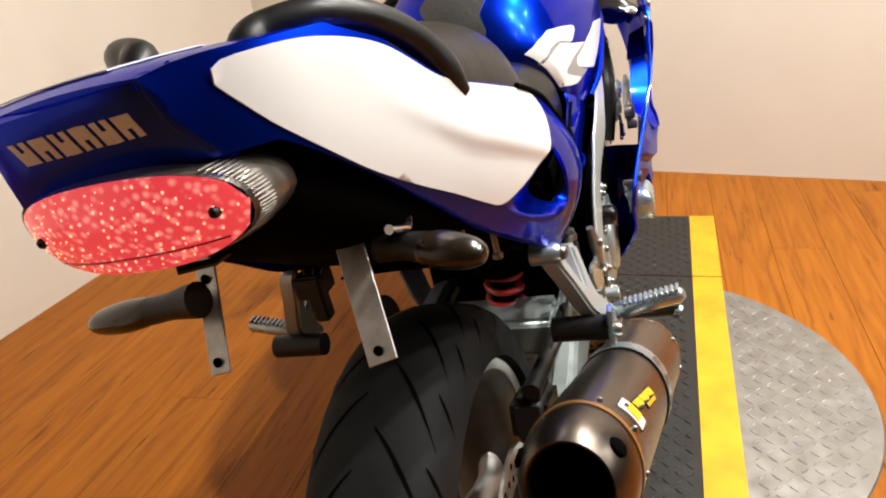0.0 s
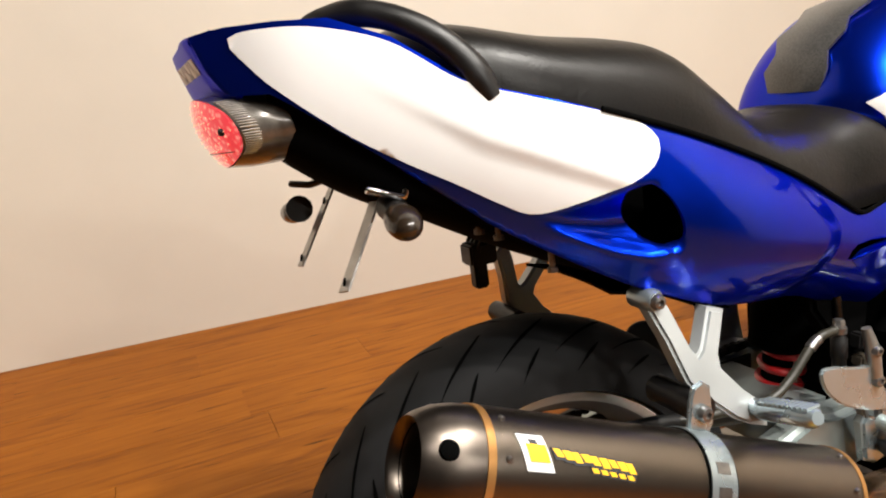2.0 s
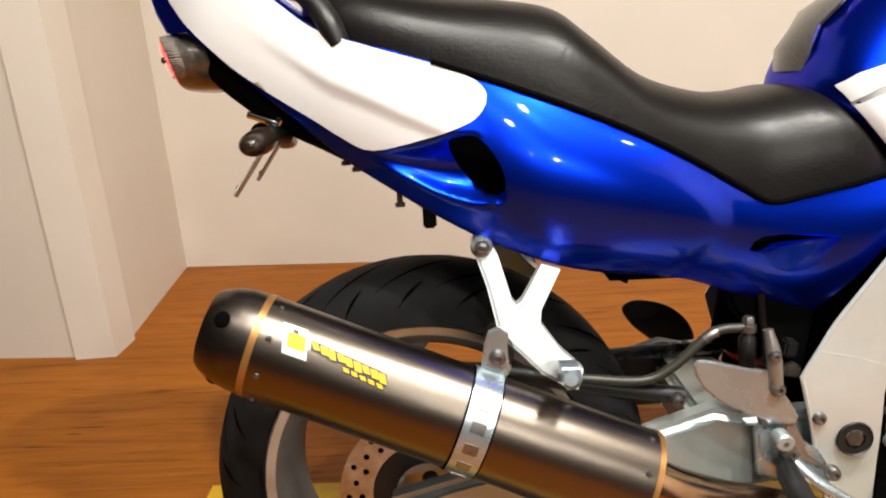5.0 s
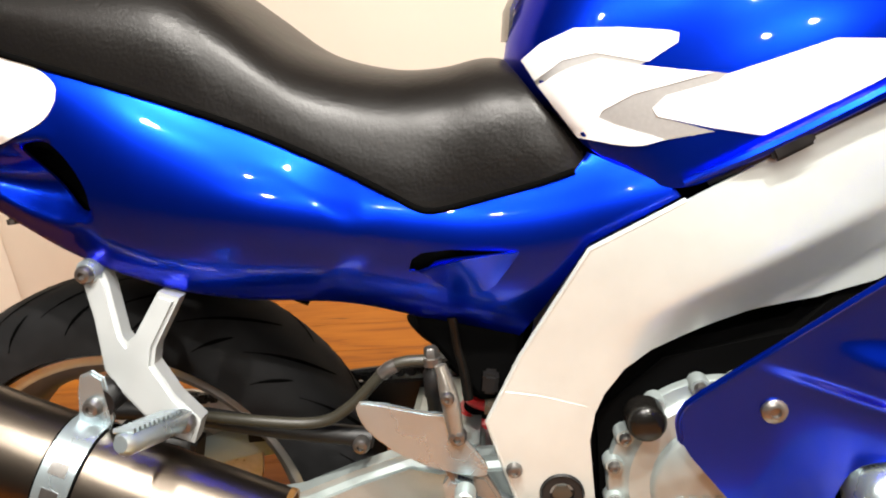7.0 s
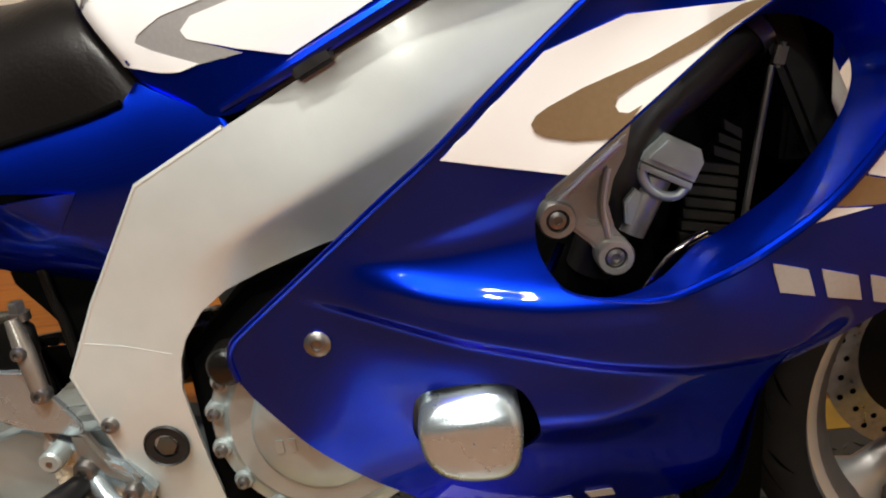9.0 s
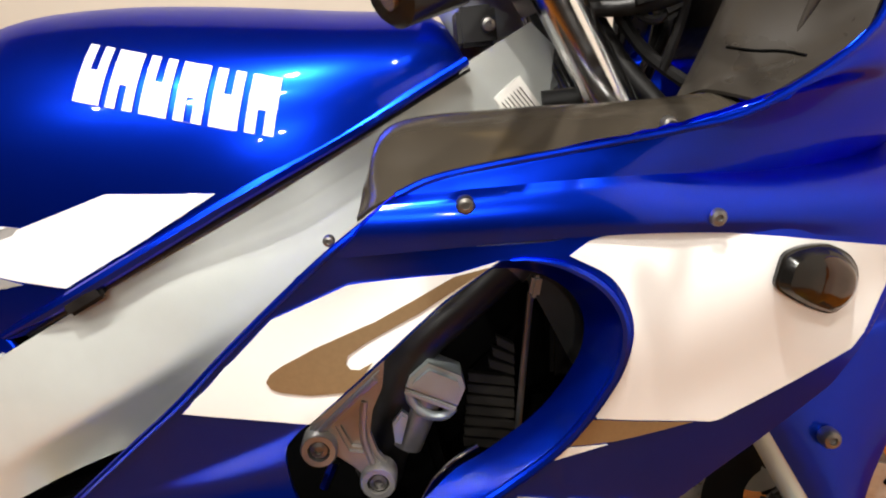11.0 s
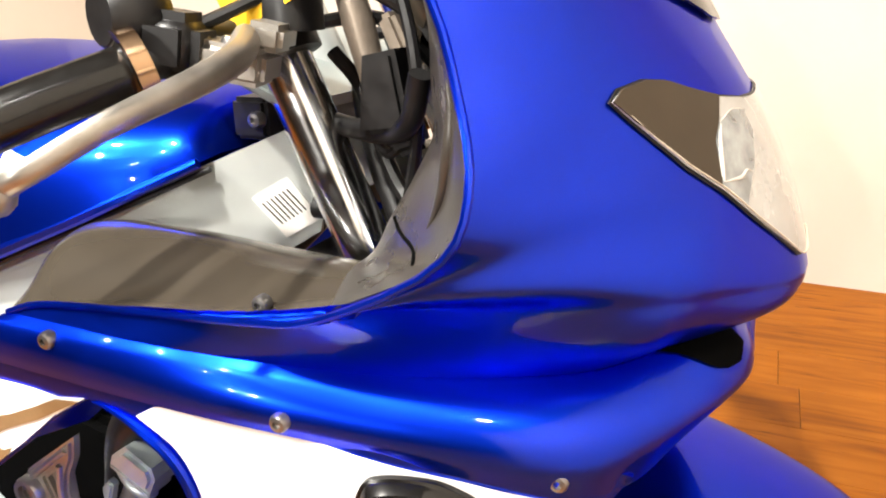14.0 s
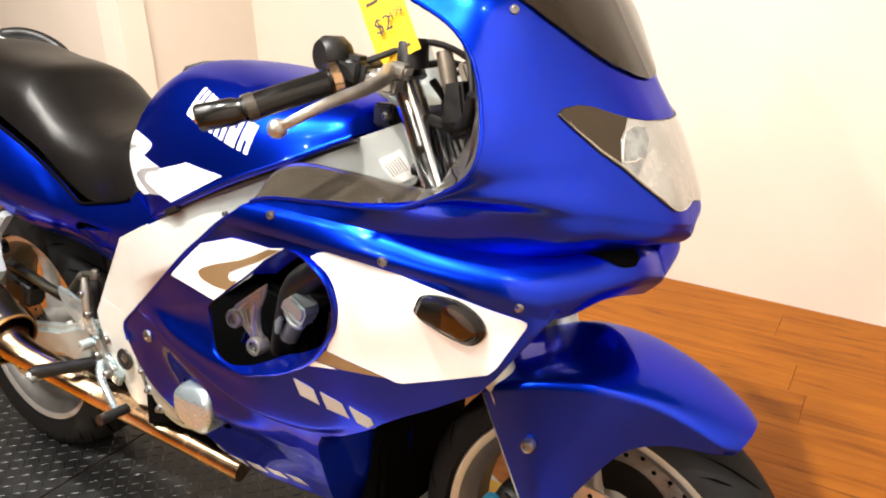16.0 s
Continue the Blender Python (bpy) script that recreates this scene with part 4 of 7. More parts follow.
# the cockpit edge, from its rear tip to the top of the screen
EDGE = [(0.975, -0.2825, 0.8165), (1.010, -0.2815, 0.8230), (1.050, -0.2810, 0.8275), (1.110, -0.2810, 0.8315), (1.183, -0.2810, 0.8365), (1.235, -0.2810, 0.8450)]
BELT = [EDGE[5], (1.300, -0.2700, 0.8640), (1.352, -0.2430, 0.8670), (1.412, -0.190, 0.864), (1.447, -0.145, 0.855), (1.490, -0.066, 0.838), (1.499, 0, 0.826)]


def tuck(k, f):
    """A row between the crease under the cockpit edge and the widest line of the nose, hollow below and full above."""
    low = VALLEY + [(1.453, -0.092, 0.797), (1.478, 0, 0.786)]
    row = [EDGE[k]]
    for c in range(1, 7):
        a, b = Vector(low[c]), Vector(BELT[c])
        p = a.lerp(b, f)
        full = math.sin(math.pi * f)
        if c < 3:
            p.y += 0.004 * full
        else:
            p.x += 0.010 * full
            p.z -= 0.006 * full
            p.y -= 0.004 * full
        row.append(tuple(p))
    return row


NOSE = [VALLEY + [(1.453, -0.092, 0.797), (1.478, 0, 0.786)]] + [tuck(k, f) for k, f in ((1, 0.14), (2, 0.30), (3, 0.50), (4, 0.75))] + [BELT] + [spline(r, 7).tolist() for r in (
    [(1.308, -0.279, 0.884), (1.354, -0.242, 0.897), (1.400, -0.185, 0.904), (1.440, -0.118, 0.904), (1.468, -0.06, 0.898), (1.478, 0, 0.888)],
    [(1.326, -0.274, 0.924), (1.352, -0.235, 0.932), (1.386, -0.178, 0.942), (1.422, -0.115, 0.948), (1.445, -0.055, 0.946), (1.452, 0, 0.940)],
    [(1.313, -0.254, 0.969), (1.340, -0.225, 0.978), (1.368, -0.180, 0.988), (1.394, -0.12, 0.994), (1.412, -0.06, 0.996), (1.418, 0, 0.994)],
    [(1.296, -0.250, 1.018), (1.322, -0.225, 1.033), (1.349, -0.182, 1.046), (1.366, -0.12, 1.052), (1.377, -0.06, 1.056), (1.380, 0, 1.057)],
    [(1.262, -0.247, 1.053), (1.298, -0.224, 1.077), (1.325, -0.180, 1.092), (1.339, -0.12, 1.100), (1.347, -0.06, 1.104), (1.350, 0, 1.106)],
    [(1.200, -0.240, 1.082), (1.250, -0.216, 1.112), (1.282, -0.174, 1.128), (1.300, -0.12, 1.138), (1.309, -0.06, 1.142), (1.312, 0, 1.144)])]
LIP = [
    [(0.936, -0.290, 0.778), (1.12, -0.2925, 0.7725), (1.235, -0.2685, 0.7550), (1.355, -0.2330, 0.7285), (1.402, -0.192, 0.719), (1.434, -0.120, 0.731), (1.447, 0, 0.708)],
    [(0.950, -0.2935, 0.789), (1.125, -0.2940, 0.782), (1.245, -0.270, 0.766), (1.362, -0.2345, 0.748), (1.418, -0.184, 0.752), (1.461, -0.098, 0.750), (1.470, 0, 0.732)],
    [(0.962, -0.2940, 0.800), (1.128, -0.2925, 0.793), (1.255, -0.264, 0.777), (1.364, -0.229, 0.766), (1.420, -0.174, 0.768), (1.465, -0.092, 0.766), (1.468, 0, 0.750)],
    [(0.974, -0.2910, 0.809), (1.132, -0.2880, 0.803), (1.258, -0.252, 0.788), (1.366, -0.208, 0.781), (1.414, -0.154, 0.783), (1.458, -0.092, 0.783), (1.460, 0, 0.768)],
    VALLEY + [(1.447, -0.090, 0.793), (1.448, 0, 0.776)],
]
upper = part("upper_fairing", thicken_side(grid_mesh(skin(NOSE, 60, 80)), 0.004, (-0.5, 1, 0)), BLUE, bike, "glossy metallic blue upper fairing with headlight nose")
up_tree = tree_of(upper)
nose_edge = skin(NOSE, 60, 80)[:, 0]
part("rolled_edge", tube(nose_edge[::2].tolist(), 0.0026, 8, False), BLUE, upper, "rolled blue cockpit edge")
lower_lip = part("nose_lip", thicken_side(grid_mesh(skin(LIP, 60, 30)), 0.004, (-0.5, 1, 0)), BLUE, upper, "glossy blue lower lip under the nose slot")
lip_tree = tree_of(lower_lip)
lip_fine = skin(LIP, 60, 30)
# film on the lip that paints the dark inside of the air slot
slot_rows = []
for c in range(39, 51):
    f = (c - 39) / 11
    low = 29 - 11.5 * step01(f * 1.5) * (1 - 0.35 * step01((f - 0.8) / 0.2))
    col = []
    for k in range(7):
        r = low + (29.0 - low) * k / 6
        i = min(28, int(r))
        col.append(lip_fine[i, c] * (i + 1 - r) + lip_fine[i + 1, c] * (r - i) + np.array((0.0012, -0.0016, 0.0006)))
    slot_rows.append(col)
slot = part("nose_slot", thicken_side(grid_mesh(slot_rows), 0.001, (-0.5, 1, 0)), HOLE, upper, "near-black film for the shaded air slot under the nose")
for o in (upper, lower_lip, slot):
    mirror(o)

# --- headlight glass
HEAD = [(-0.184, 0.958), (-0.176, 0.9635), (-0.157, 0.967), (-0.14, 0.965), (-0.12, 0.958), (-0.097, 0.952), (-0.067, 0.948), (-0.028, 0.9465), (0, 0.946), (0, 0.847), (-0.030, 0.8415), (-0.050, 0.841), (-0.067, 0.8445), (-0.106, 0.877), (-0.128, 0.899), (-0.150, 0.917)]
GLASS = material("headlight_glass", (0.40, 0.40, 0.385), 0.22, 0.35, 1.0, 0.03, 0.25, 14, 0.25, 40, rough_vary=0.08)
lamp_part = part("headlight", decal(HEAD, up_tree, 0.003, (-1, 0, 0), 0.01), GLASS, bike, "clear headlight lens with dark surround")
lens_tree = tree_of(lamp_part)
REFL = [(-0.111, 0.939), (-0.091, 0.945), (-0.076, 0.943), (-0.077, 0.930), (-0.089, 0.912), (-0.101, 0.900), (-0.114, 0.887), (-0.130, 0.903), (-0.121, 0.929)]
part("reflector_wall", decal(REFL, lens_tree, 0.0006, (-1, 0, 0), 0.01, 0.0004), material("dull_reflector", (0.30, 0.325, 0.33), 0.25, 0.5, 1.0, 0.03, 0.45, 60, 0.2, 60), lamp_part, "grey faceted reflector wall")


def on_lens(line, proud):
    """Places on the headlight lens over a line given in y and z."""
    out = []
    for y, z in line:
        hit = lens_tree.ray_cast(Vector((2.4, y, z)), Vector((-1, 0, 0)))[0]
        if hit:
            out.append((hit.x + proud, hit.y - proud * 0.4, hit.z))
    return out


EDGEM = material("bright_reflector_edge", (0.52, 0.50, 0.46), 0.25, 0.3, 1.0, 0.03)
part("reflector_edge", tube(on_lens([(-0.111, 0.938), (-0.117, 0.930), (-0.122, 0.921), (-0.126, 0.912), (-0.128, 0.905)], 0.0003), [0.0006, 0.0014, 0.0018, 0.0018, 0.0008], 8), EDGEM, lamp_part, "bright reflector edge")
part("reflector_edge", tube(on_lens([(-0.111, 0.939), (-0.100, 0.943), (-0.091, 0.945), (-0.078, 0.943)], 0.0002), 0.0005, 8), EDGEM, lamp_part)
part("reflector_edge", tube(on_lens([(-0.127, 0.905), (-0.119, 0.905), (-0.110, 0.905), (-0.102, 0.908), (-0.095, 0.906)], 0.0002), [0.0006, 0.0010, 0.0014, 0.0010, 0.0004], 8), EDGEM, lamp_part)
part("reflector_edge", tube(on_lens([(-0.077, 0.942), (-0.077, 0.930), (-0.083, 0.921), (-0.089, 0.912), (-0.101, 0.900), (-0.113, 0.888)], 0.0002), 0.0005, 8), EDGEM, lamp_part)
part("lens_seal", tube(on_lens([(-0.1815, 0.956), (-0.166, 0.937), (-0.149, 0.9185), (-0.127, 0.9005), (-0.105, 0.8785), (-0.086, 0.862), (-0.0665, 0.846), (-0.050, 0.8425), (-0.030, 0.8428), (-0.002, 0.848)], 0.0005), 0.0006, 8), material("beige_lens_seal", (0.50, 0.44, 0.34), 0.4), lamp_part, "thin beige lens seal")
mirror(lamp_part)

# --- front fender
fend = []
for ang, w, drop in ((53, 0.050, 0.004), (57, 0.068, 0.016), (66, 0.082, 0.040), (76, 0.095, 0.080), (87, 0.115, 0.15), (98, 0.132, 0.19), (106, 0.142, 0.195), (112, 0.145, 0.19), (116, 0.145, 0.185)):
    a = radians(ang)
    row = []
    for k in range(-14, 15):
        q = abs(k) / 14
        c = min(1, q / 0.45)
        rr = 0.335 - 0.022 * (1 - math.cos(c * math.pi / 2)) - drop * max(0, q - 0.45) / 0.55
        row.append((1.415 + rr * math.cos(a), math.copysign(w * math.sin(c * math.pi / 2), k), 0.288 + rr * math.sin(a)))
    fend.append(row)
fender = part("front_fender", thicken(grid_mesh(skin(fend, 57, 48)), 0.003), BLUE, bike, "glossy dark blue front fender")
bolts(fender, [(1.357, -0.149, 0.510)], 0.010)

# --- fork
FORKM = material("polished_fork_chrome", (0.74, 0.74, 0.74), 0.16, 1.0, 0, 0, 0.03, 40, rough_vary=0.04)
for s in (-1, 1):
    part("fork_tube", tube([(1.100, s * 0.120, 1.02), (1.311, s * 0.120, 0.53)], 0.0215, 28, False), FORKM, bike, "chromed fork tube")
    part("fork_lower", tube([(1.247, s * 0.118, 0.675), (1.253, s * 0.118, 0.66), (1.39, s * 0.115, 0.355), (1.405, s * 0.115, 0.30)], [0.025, 0.029, 0.027, 0.03], 24, False), FRAME, bike, "silver fork slider")
    part("brake_caliper", block((0.055, 0.05, 0.10), pose(1.315, s * 0.108, 0.37, 0, 28, 0), 0.012, 3), MATTBLACK, bike, "dark four piston brake caliper")
    part("caliper_cap", lathe([(0, 0.004), (0.012, 0.004), (0.014, 0), (0.014, -0.01)], (1.30, s * 0.138, 0.39), (0, s, 0), 16), GAUGE, bike, "blue anodised cap")
    part("caliper_cap", lathe([(0, 0.004), (0.012, 0.004), (0.014, 0), (0.014, -0.01)], (1.318, s * 0.138, 0.352), (0, s, 0), 16), GAUGE, bike, "blue anodised cap")
    part("axle_nut", lathe([(0, 0.012), (0.012, 0.012), (0.016, 0.006), (0.016, -0.02)], (1.415, s * 0.13, 0.288), (0, s, 0), 6), BOLT, bike)
# added block, near-black for the dark gap between fairing edge and tyre
part("inner_shield", prism([(1.02, 0.25), (1.100, 0.25), (1.105, 0.40), (1.14, 0.50), (1.18, 0.58), (1.02, 0.58)], -0.135, 0.135, 0.01), HOLE, bike, "added near-black block for the shade behind the front wheel")
part("headstock", lathe([(0, 0.09), (0.035, 0.09), (0.035, -0.09), (0, -0.09)], (1.08, 0, 0.93), (-0.42, 0, 0.9), 24), FRAME, bike)
part("top_yoke", prism([(1.03, 0.985), (1.04, 0.99), (1.14, 0.945), (1.135, 0.935)], -0.14, 0.14, 0.003), CASTALU, bike, "cast top yoke")
part("lower_yoke", prism([(1.10, 0.80), (1.11, 0.815), (1.22, 0.765), (1.21, 0.745)], -0.14, 0.14, 0.004), MATTBLACK, bike)

# --- tank: pad, decals, lettering bars
T1 = [(0.510, 0.833), (0.528, 0.846), (0.557, 0.8565), (0.597, 0.853), (0.632, 0.847), (0.640, 0.844), (0.639, 0.837), (0.615, 0.823), (0.573, 0.834), (0.545, 0.830), (0.521, 0.814)]
part("white_flash", decal(T1, tank_tree), WHITE, tank, "white angular decal")
G1 = [(0.520, 0.8155), (0.545, 0.831), (0.573, 0.835), (0.617, 0.824), (0.606, 0.8205), (0.577, 0.828), (0.551, 0.822), (0.522, 0.8095)]
part("silver_stripe", decal(G1, tank_tree, 0.0008), SILVERDEC, tank, "grey hatched stripe")
T2 = [(0.523, 0.810), (0.551, 0.823), (0.577, 0.829), (0.607, 0.821), (0.665, 0.810), (0.602, 0.797), (0.577, 0.785), (0.573, 0.779), (0.586, 0.772), (0.627, 0.757), (0.609, 0.7525), (0.591, 0.7535), (0.556, 0.762)]
part("white_flash", decal(T2, tank_tree), WHITE, tank, "white angular decal")
G2 = [(0.660, 0.8115), (0.676, 0.8085), (0.672, 0.8025), (0.630, 0.793), (0.620, 0.784), (0.623, 0.7765), (0.666, 0.7615), (0.625, 0.7565), (0.584, 0.7715), (0.571, 0.779), (0.575, 0.786), (0.600, 0.798)]
part("silver_stripe", decal(G2, tank_tree, 0.0008), SILVERDEC, tank, "grey hatched stripe")
T4 = [(0.674, 0.8075), (0.718, 0.819), (0.755, 0.829), (0.842, 0.820), (0.775, 0.788), (0.704, 0.756), (0.663, 0.765), (0.621, 0.777), (0.617, 0.784), (0.628, 0.794), (0.669, 0.803)]
part("white_flash", decal(T4, tank_tree), WHITE, tank, "white angular decal")
glyphs(6, 0.738, 0.902, 0.898, 0.856, 0.042, (0.012, 0), tank_tree, WHITE, tank, (0, 1, 0), 0.0015)
pad_rows = []
for x, z, w in ((0.494, 0.850, 0.045), (0.498, 0.880, 0.055), (0.512, 0.905, 0.045), (0.53, 0.928, 0.058), (0.555, 0.947, 0.045), (0.585, 0.965, 0.055), (0.61, 0.975, 0.035)):
    pad_rows.append([(x - 0.004 + 0.008 * (k / 3) ** 2, w * k / 3, z + 0.003) for k in range(-3, 4)])
part("tank_pad", thicken(grid_mesh([spline(r, 13) for r in pad_rows]), 0.004), CARBON, bike, "grey carbon print tank pad")
part("tank_seam", tube([(0.66, -0.186, 0.718), (0.711, -0.196, 0.742), (0.851, -0.196, 0.803), (1.052, -0.138, 0.890)], 0.0025, 8), BLACK, bike, "black rubber gap strip")
# added dark strip that draws the thin shadow line between seat and cowl
gasket = [(x, cowl_y(x, z) - 0.0026, z + 0.0010) for x, z in SEATLINE[16:]]
part("seat_gasket", tube(gasket, 0.0030, 10, False), HOLE, bike, "added near-black strip for the shadow line under the seat edge")
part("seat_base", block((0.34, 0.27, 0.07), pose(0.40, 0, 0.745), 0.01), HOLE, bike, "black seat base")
part("tank_rail", tube([(0.64, -0.188, 0.720), (0.711, -0.203, 0.750), (0.851, -0.203, 0.812), (0.95, -0.185, 0.853), (1.05, -0.150, 0.897)], [0.003, 0.006, 0.006, 0.006, 0.004], 8), BLUE, tank, "blue tank flange")
part("rubber_clip", block((0.036, 0.010, 0.014), pose(0.722, -0.204, 0.748, 0, -24, 0), 0.003), BLACK, bike, "dark rubber clip")
for x, z in ((1.068, 0.92),):
    part("tank_bracket", block((0.035, 0.10, 0.035), pose(1.065, -0.05, 0.925), 0.004), BLACK, bike)
    bolts(bike, [(1.075, -0.103, 0.925)], 0.007)

HOSE = material("olive_rubber_hose", (0.020, 0.018, 0.012), 0.45, 0, 0, 0, 0.15, 30, 0.05, 300)


def flat_line(line, step):
    """Even steps along a broken line."""
    out = []
    for a, b in zip(line, line[1:]):
        k = max(1, int(math.dist(a, b) / step))
        out += [(a[0] + (b[0] - a[0]) * i / k, a[1] + (b[1] - a[1]) * i / k) for i in range(k)]
    return out + [line[-1]]


# --- frame details
bolts(beam, [(0.477, FR_Y(0.477, 0.448) - 0.002, 0.448), (0.487, FR_Y(0.49, 0.385) - 0.002, 0.378)], 0.008)
part("pivot_recess", lathe([(0, -0.002), (0.012, -0.002), (0.012, 0.002), (0.019, 0.002), (0.0205, 0.0035), (0.022, 0.001)], (0.522, FR_Y(0.522, 0.418) - 0.002, 0.418), (0, -1, 0), 28), MATTBLACK, beam, "black pivot bolt recess")
part("pivot_bolt", lathe([(0, 0.003), (0.006, 0.003), (0.010, 0.002), (0.010, -0.002)], (0.522, FR_Y(0.522, 0.418) - 0.002, 0.418), (0, -1, 0), 6), DARKGREY, beam)
part("weld_ridge", tube([(x, FR_Y(x, z) + 0.0005, z) for x, z in ((0.470, 0.532), (0.51, 0.524), (0.55, 0.512))], 0.0008, 8), FRAME, beam)
part("frame_edge", tube([(x, frame_y(x, z) + 0.0022, z) for x, z in flat_line([(0.483, 0.389), (0.455, 0.500), (0.491, 0.566), (0.558, 0.667), (0.640, 0.706)], 0.01)], 0.0028, 8, False), FRAME, beam)
# --- silencer strap and badge
side_v = Vector((0, 1, 0))
up_v = side_v.cross(MD).normalized()
up_v = up_v if up_v.z > 0 else -up_v


def on_sleeve(t, q, proud=0.0):
    """A place on the sleeve: along the axis and round it, from the top (0) outwards to the underside (180)."""
    a = radians(90 + q)
    return MA + MD * t + side_v * (math.cos(a) * (0.053 + proud)) + up_v * (math.sin(a) * (0.060 + proud))


def wrap(t0, q0, t1, q1, proud, mat, name, parent, label="", skew=0.0, thick=0.0012):
    k, n = 2, max(2, int(abs(q1 - q0) / 6))
    rows = [[on_sleeve(t0 + (t1 - t0) * i / k + skew * j / n, q0 + (q1 - q0) * j / n, proud) for i in range(k + 1)] for j in range(n + 1)]
    return part(name, thicken(grid_mesh(rows), thick), mat, parent, label)


ts = (Vector((0.085, -0.25, 0.535)) - MA).dot(MD)
wrap(ts - 0.0182, -10, ts + 0.0182, 350, 0.0012, HOLE, "strap_liner", silencer, "black rubber strap liner")
strap = wrap(ts - 0.016, -10, ts + 0.016, 350, 0.0025, ALU, "strap", silencer, "stamped aluminium clamp strap")
for q in (45, 68, 91, 114, 137):
    wrap(ts - 0.008, q, ts + 0.008, q + 11, 0.0032, BOLT, "strap_slot", strap)
part("strap_lug", prism([(0.083, 0.575), (0.088, 0.59), (0.100, 0.594), (0.110, 0.586), (0.112, 0.545), (0.098, 0.520), (0.075, 0.525)], -0.236, -0.229, 0.002), ALU, silencer, "clamp lug")
bolts(silencer, [(0.097, -0.239, 0.560)], 0.009)
bolts(silencer, [tuple(on_sleeve(t, q, 0.0008)) for t in (0.020, ML - 0.016) for q in (20, 60, 100, 140)], 0.0032, name="rivet")
badge = wrap(0.028, 36, 0.056, 68, 0.0012, WHITE, "badge", silencer, "white and yellow maker's badge", 0.010)
wrap(0.037, 45, 0.057, 60, 0.0022, YELLOW, "badge_mark", badge, "", 0.004)
wrap(0.040, 41, 0.047, 45, 0.0022, INK, "badge_line", badge, "", 0.002)
for i in range(9):
    q = 47 + i * 0.9
    t0 = 0.064 + i * 0.0098
    wrap(t0 - 0.0012, q - 1.5, t0 + 0.0092, q + 9.5 + (i % 3), 0.0012, INK, "badge_line", badge, "", 0.004)
    wrap(t0, q, t0 + 0.0074 + 0.001 * (i % 2), q + 7 + (i % 3), 0.0018, YELLOW, "lettering_bar", badge, "", 0.005)
    if i > 3:
        wrap(t0, q + 9.5, t0 + 0.0090, q + 16, 0.0012, INK, "badge_line", badge, "", 0.003)
        wrap(t0 + 0.001, q + 10.5, t0 + 0.0075, q + 14.5, 0.0018, YELLOW, "lettering_bar", badge, "", 0.003)
wrap(0.028, 35, 0.056, 36, 0.0013, INK, "badge_line", badge)
wrap(0.038, 68, 0.066, 69, 0.0013, INK, "badge_line", badge)
for q in (55, 175, 295):
    c = on_sleeve(-0.034, q, -0.005)
    part("cone_slot", lathe([(0, 0.0045), (0.006, 0.004), (0.0095, 0.001), (0.010, -0.004)], c, (c - (MA + MD * -0.03)).normalized(), 16), HOLE, silencer)
part("exhaust_pipe", tube([MB - MD * 0.02, MB + MD * 0.03, (0.36, -0.225, 0.365), (0.46, -0.19, 0.325), (0.56, -0.13, 0.26), (0.75, -0.1, 0.22)], [0.040, 0.030, 0.026, 0.026, 0.026, 0.026], 20), COPPER, bike, "heat-tinted exhaust pipe")
part("exhaust_pipe", tube([(0.30, -0.185, 0.335), (0.40, -0.18, 0.315), (0.52, -0.12, 0.25), (0.7, -0.05, 0.22)], 0.021, 16), COPPER, bike, "heat-tinted exhaust pipe")

# --- passenger foot pegs
HANG = [(0.075, 0.672), (0.078, 0.681), (0.086, 0.685), (0.095, 0.680), (0.104, 0.662), (0.117, 0.615), (0.122, 0.609), (0.129, 0.614), (0.153, 0.652), (0.174, 0.645), (0.150, 0.603), (0.148, 0.588), (0.169, 0.560), (0.193, 0.538),
        (0.186, 0.518), (0.163, 0.526), (0.146, 0.536), (0.112, 0.568), (0.099, 0.585), (0.089, 0.630)]
FORGED = material("forged_satin_aluminium", (0.42, 0.44, 0.44), 0.42, 0.6, 0, 0, 0.05, 18, 0.03, 700, rough_vary=0.05)
hang_mesh = prism(HANG, -0.181, -0.157, 0.004)
for v in hang_mesh.verts:
    v.co.y -= 0.36 * (0.680 - v.co.z)
hanger = part("passenger_peg_hanger", hang_mesh, FORGED, bike, "forged aluminium footpeg hanger")
mirror(hanger)
bolts(hanger, [(0.0855, -0.190, 0.674), (0.180, -0.234, 0.537)], 0.009)
part("bushing", lathe([(0, 0.006), (0.010, 0.006), (0.013, 0.0), (0.013, -0.03)], (0.0855, -0.183, 0.674), (0, -1, 0), 20), ALU, hanger)
for s in (-1, 1):
    peg = part("passenger_peg", tube([(0.178, s * 0.215, 0.536), (0.174, s * 0.240, 0.543), (0.168, s * 0.312, 0.562), (0.167, s * 0.318, 0.564)], [0.009, 0.012, 0.011, 0.007], 10, False), ALU, bike, "ribbed aluminium passenger footpeg")
    for i in range(11):
        f = i / 10
        part("peg_rib", tube([(0.160 - 0.004 * f + 0.003, s * (0.244 + 0.066 * f), 0.554 + 0.018 * f), (0.183 - 0.006 * f, s * (0.244 + 0.066 * f), 0.554 + 0.018 * f)], 0.0024, 6, False), ALU, peg)
    part("hanger_tube", tube([(0.10, s * 0.16, 0.562), (0.10, s * 0.235, 0.562)], 0.016, 16, False), BLACK, bike)

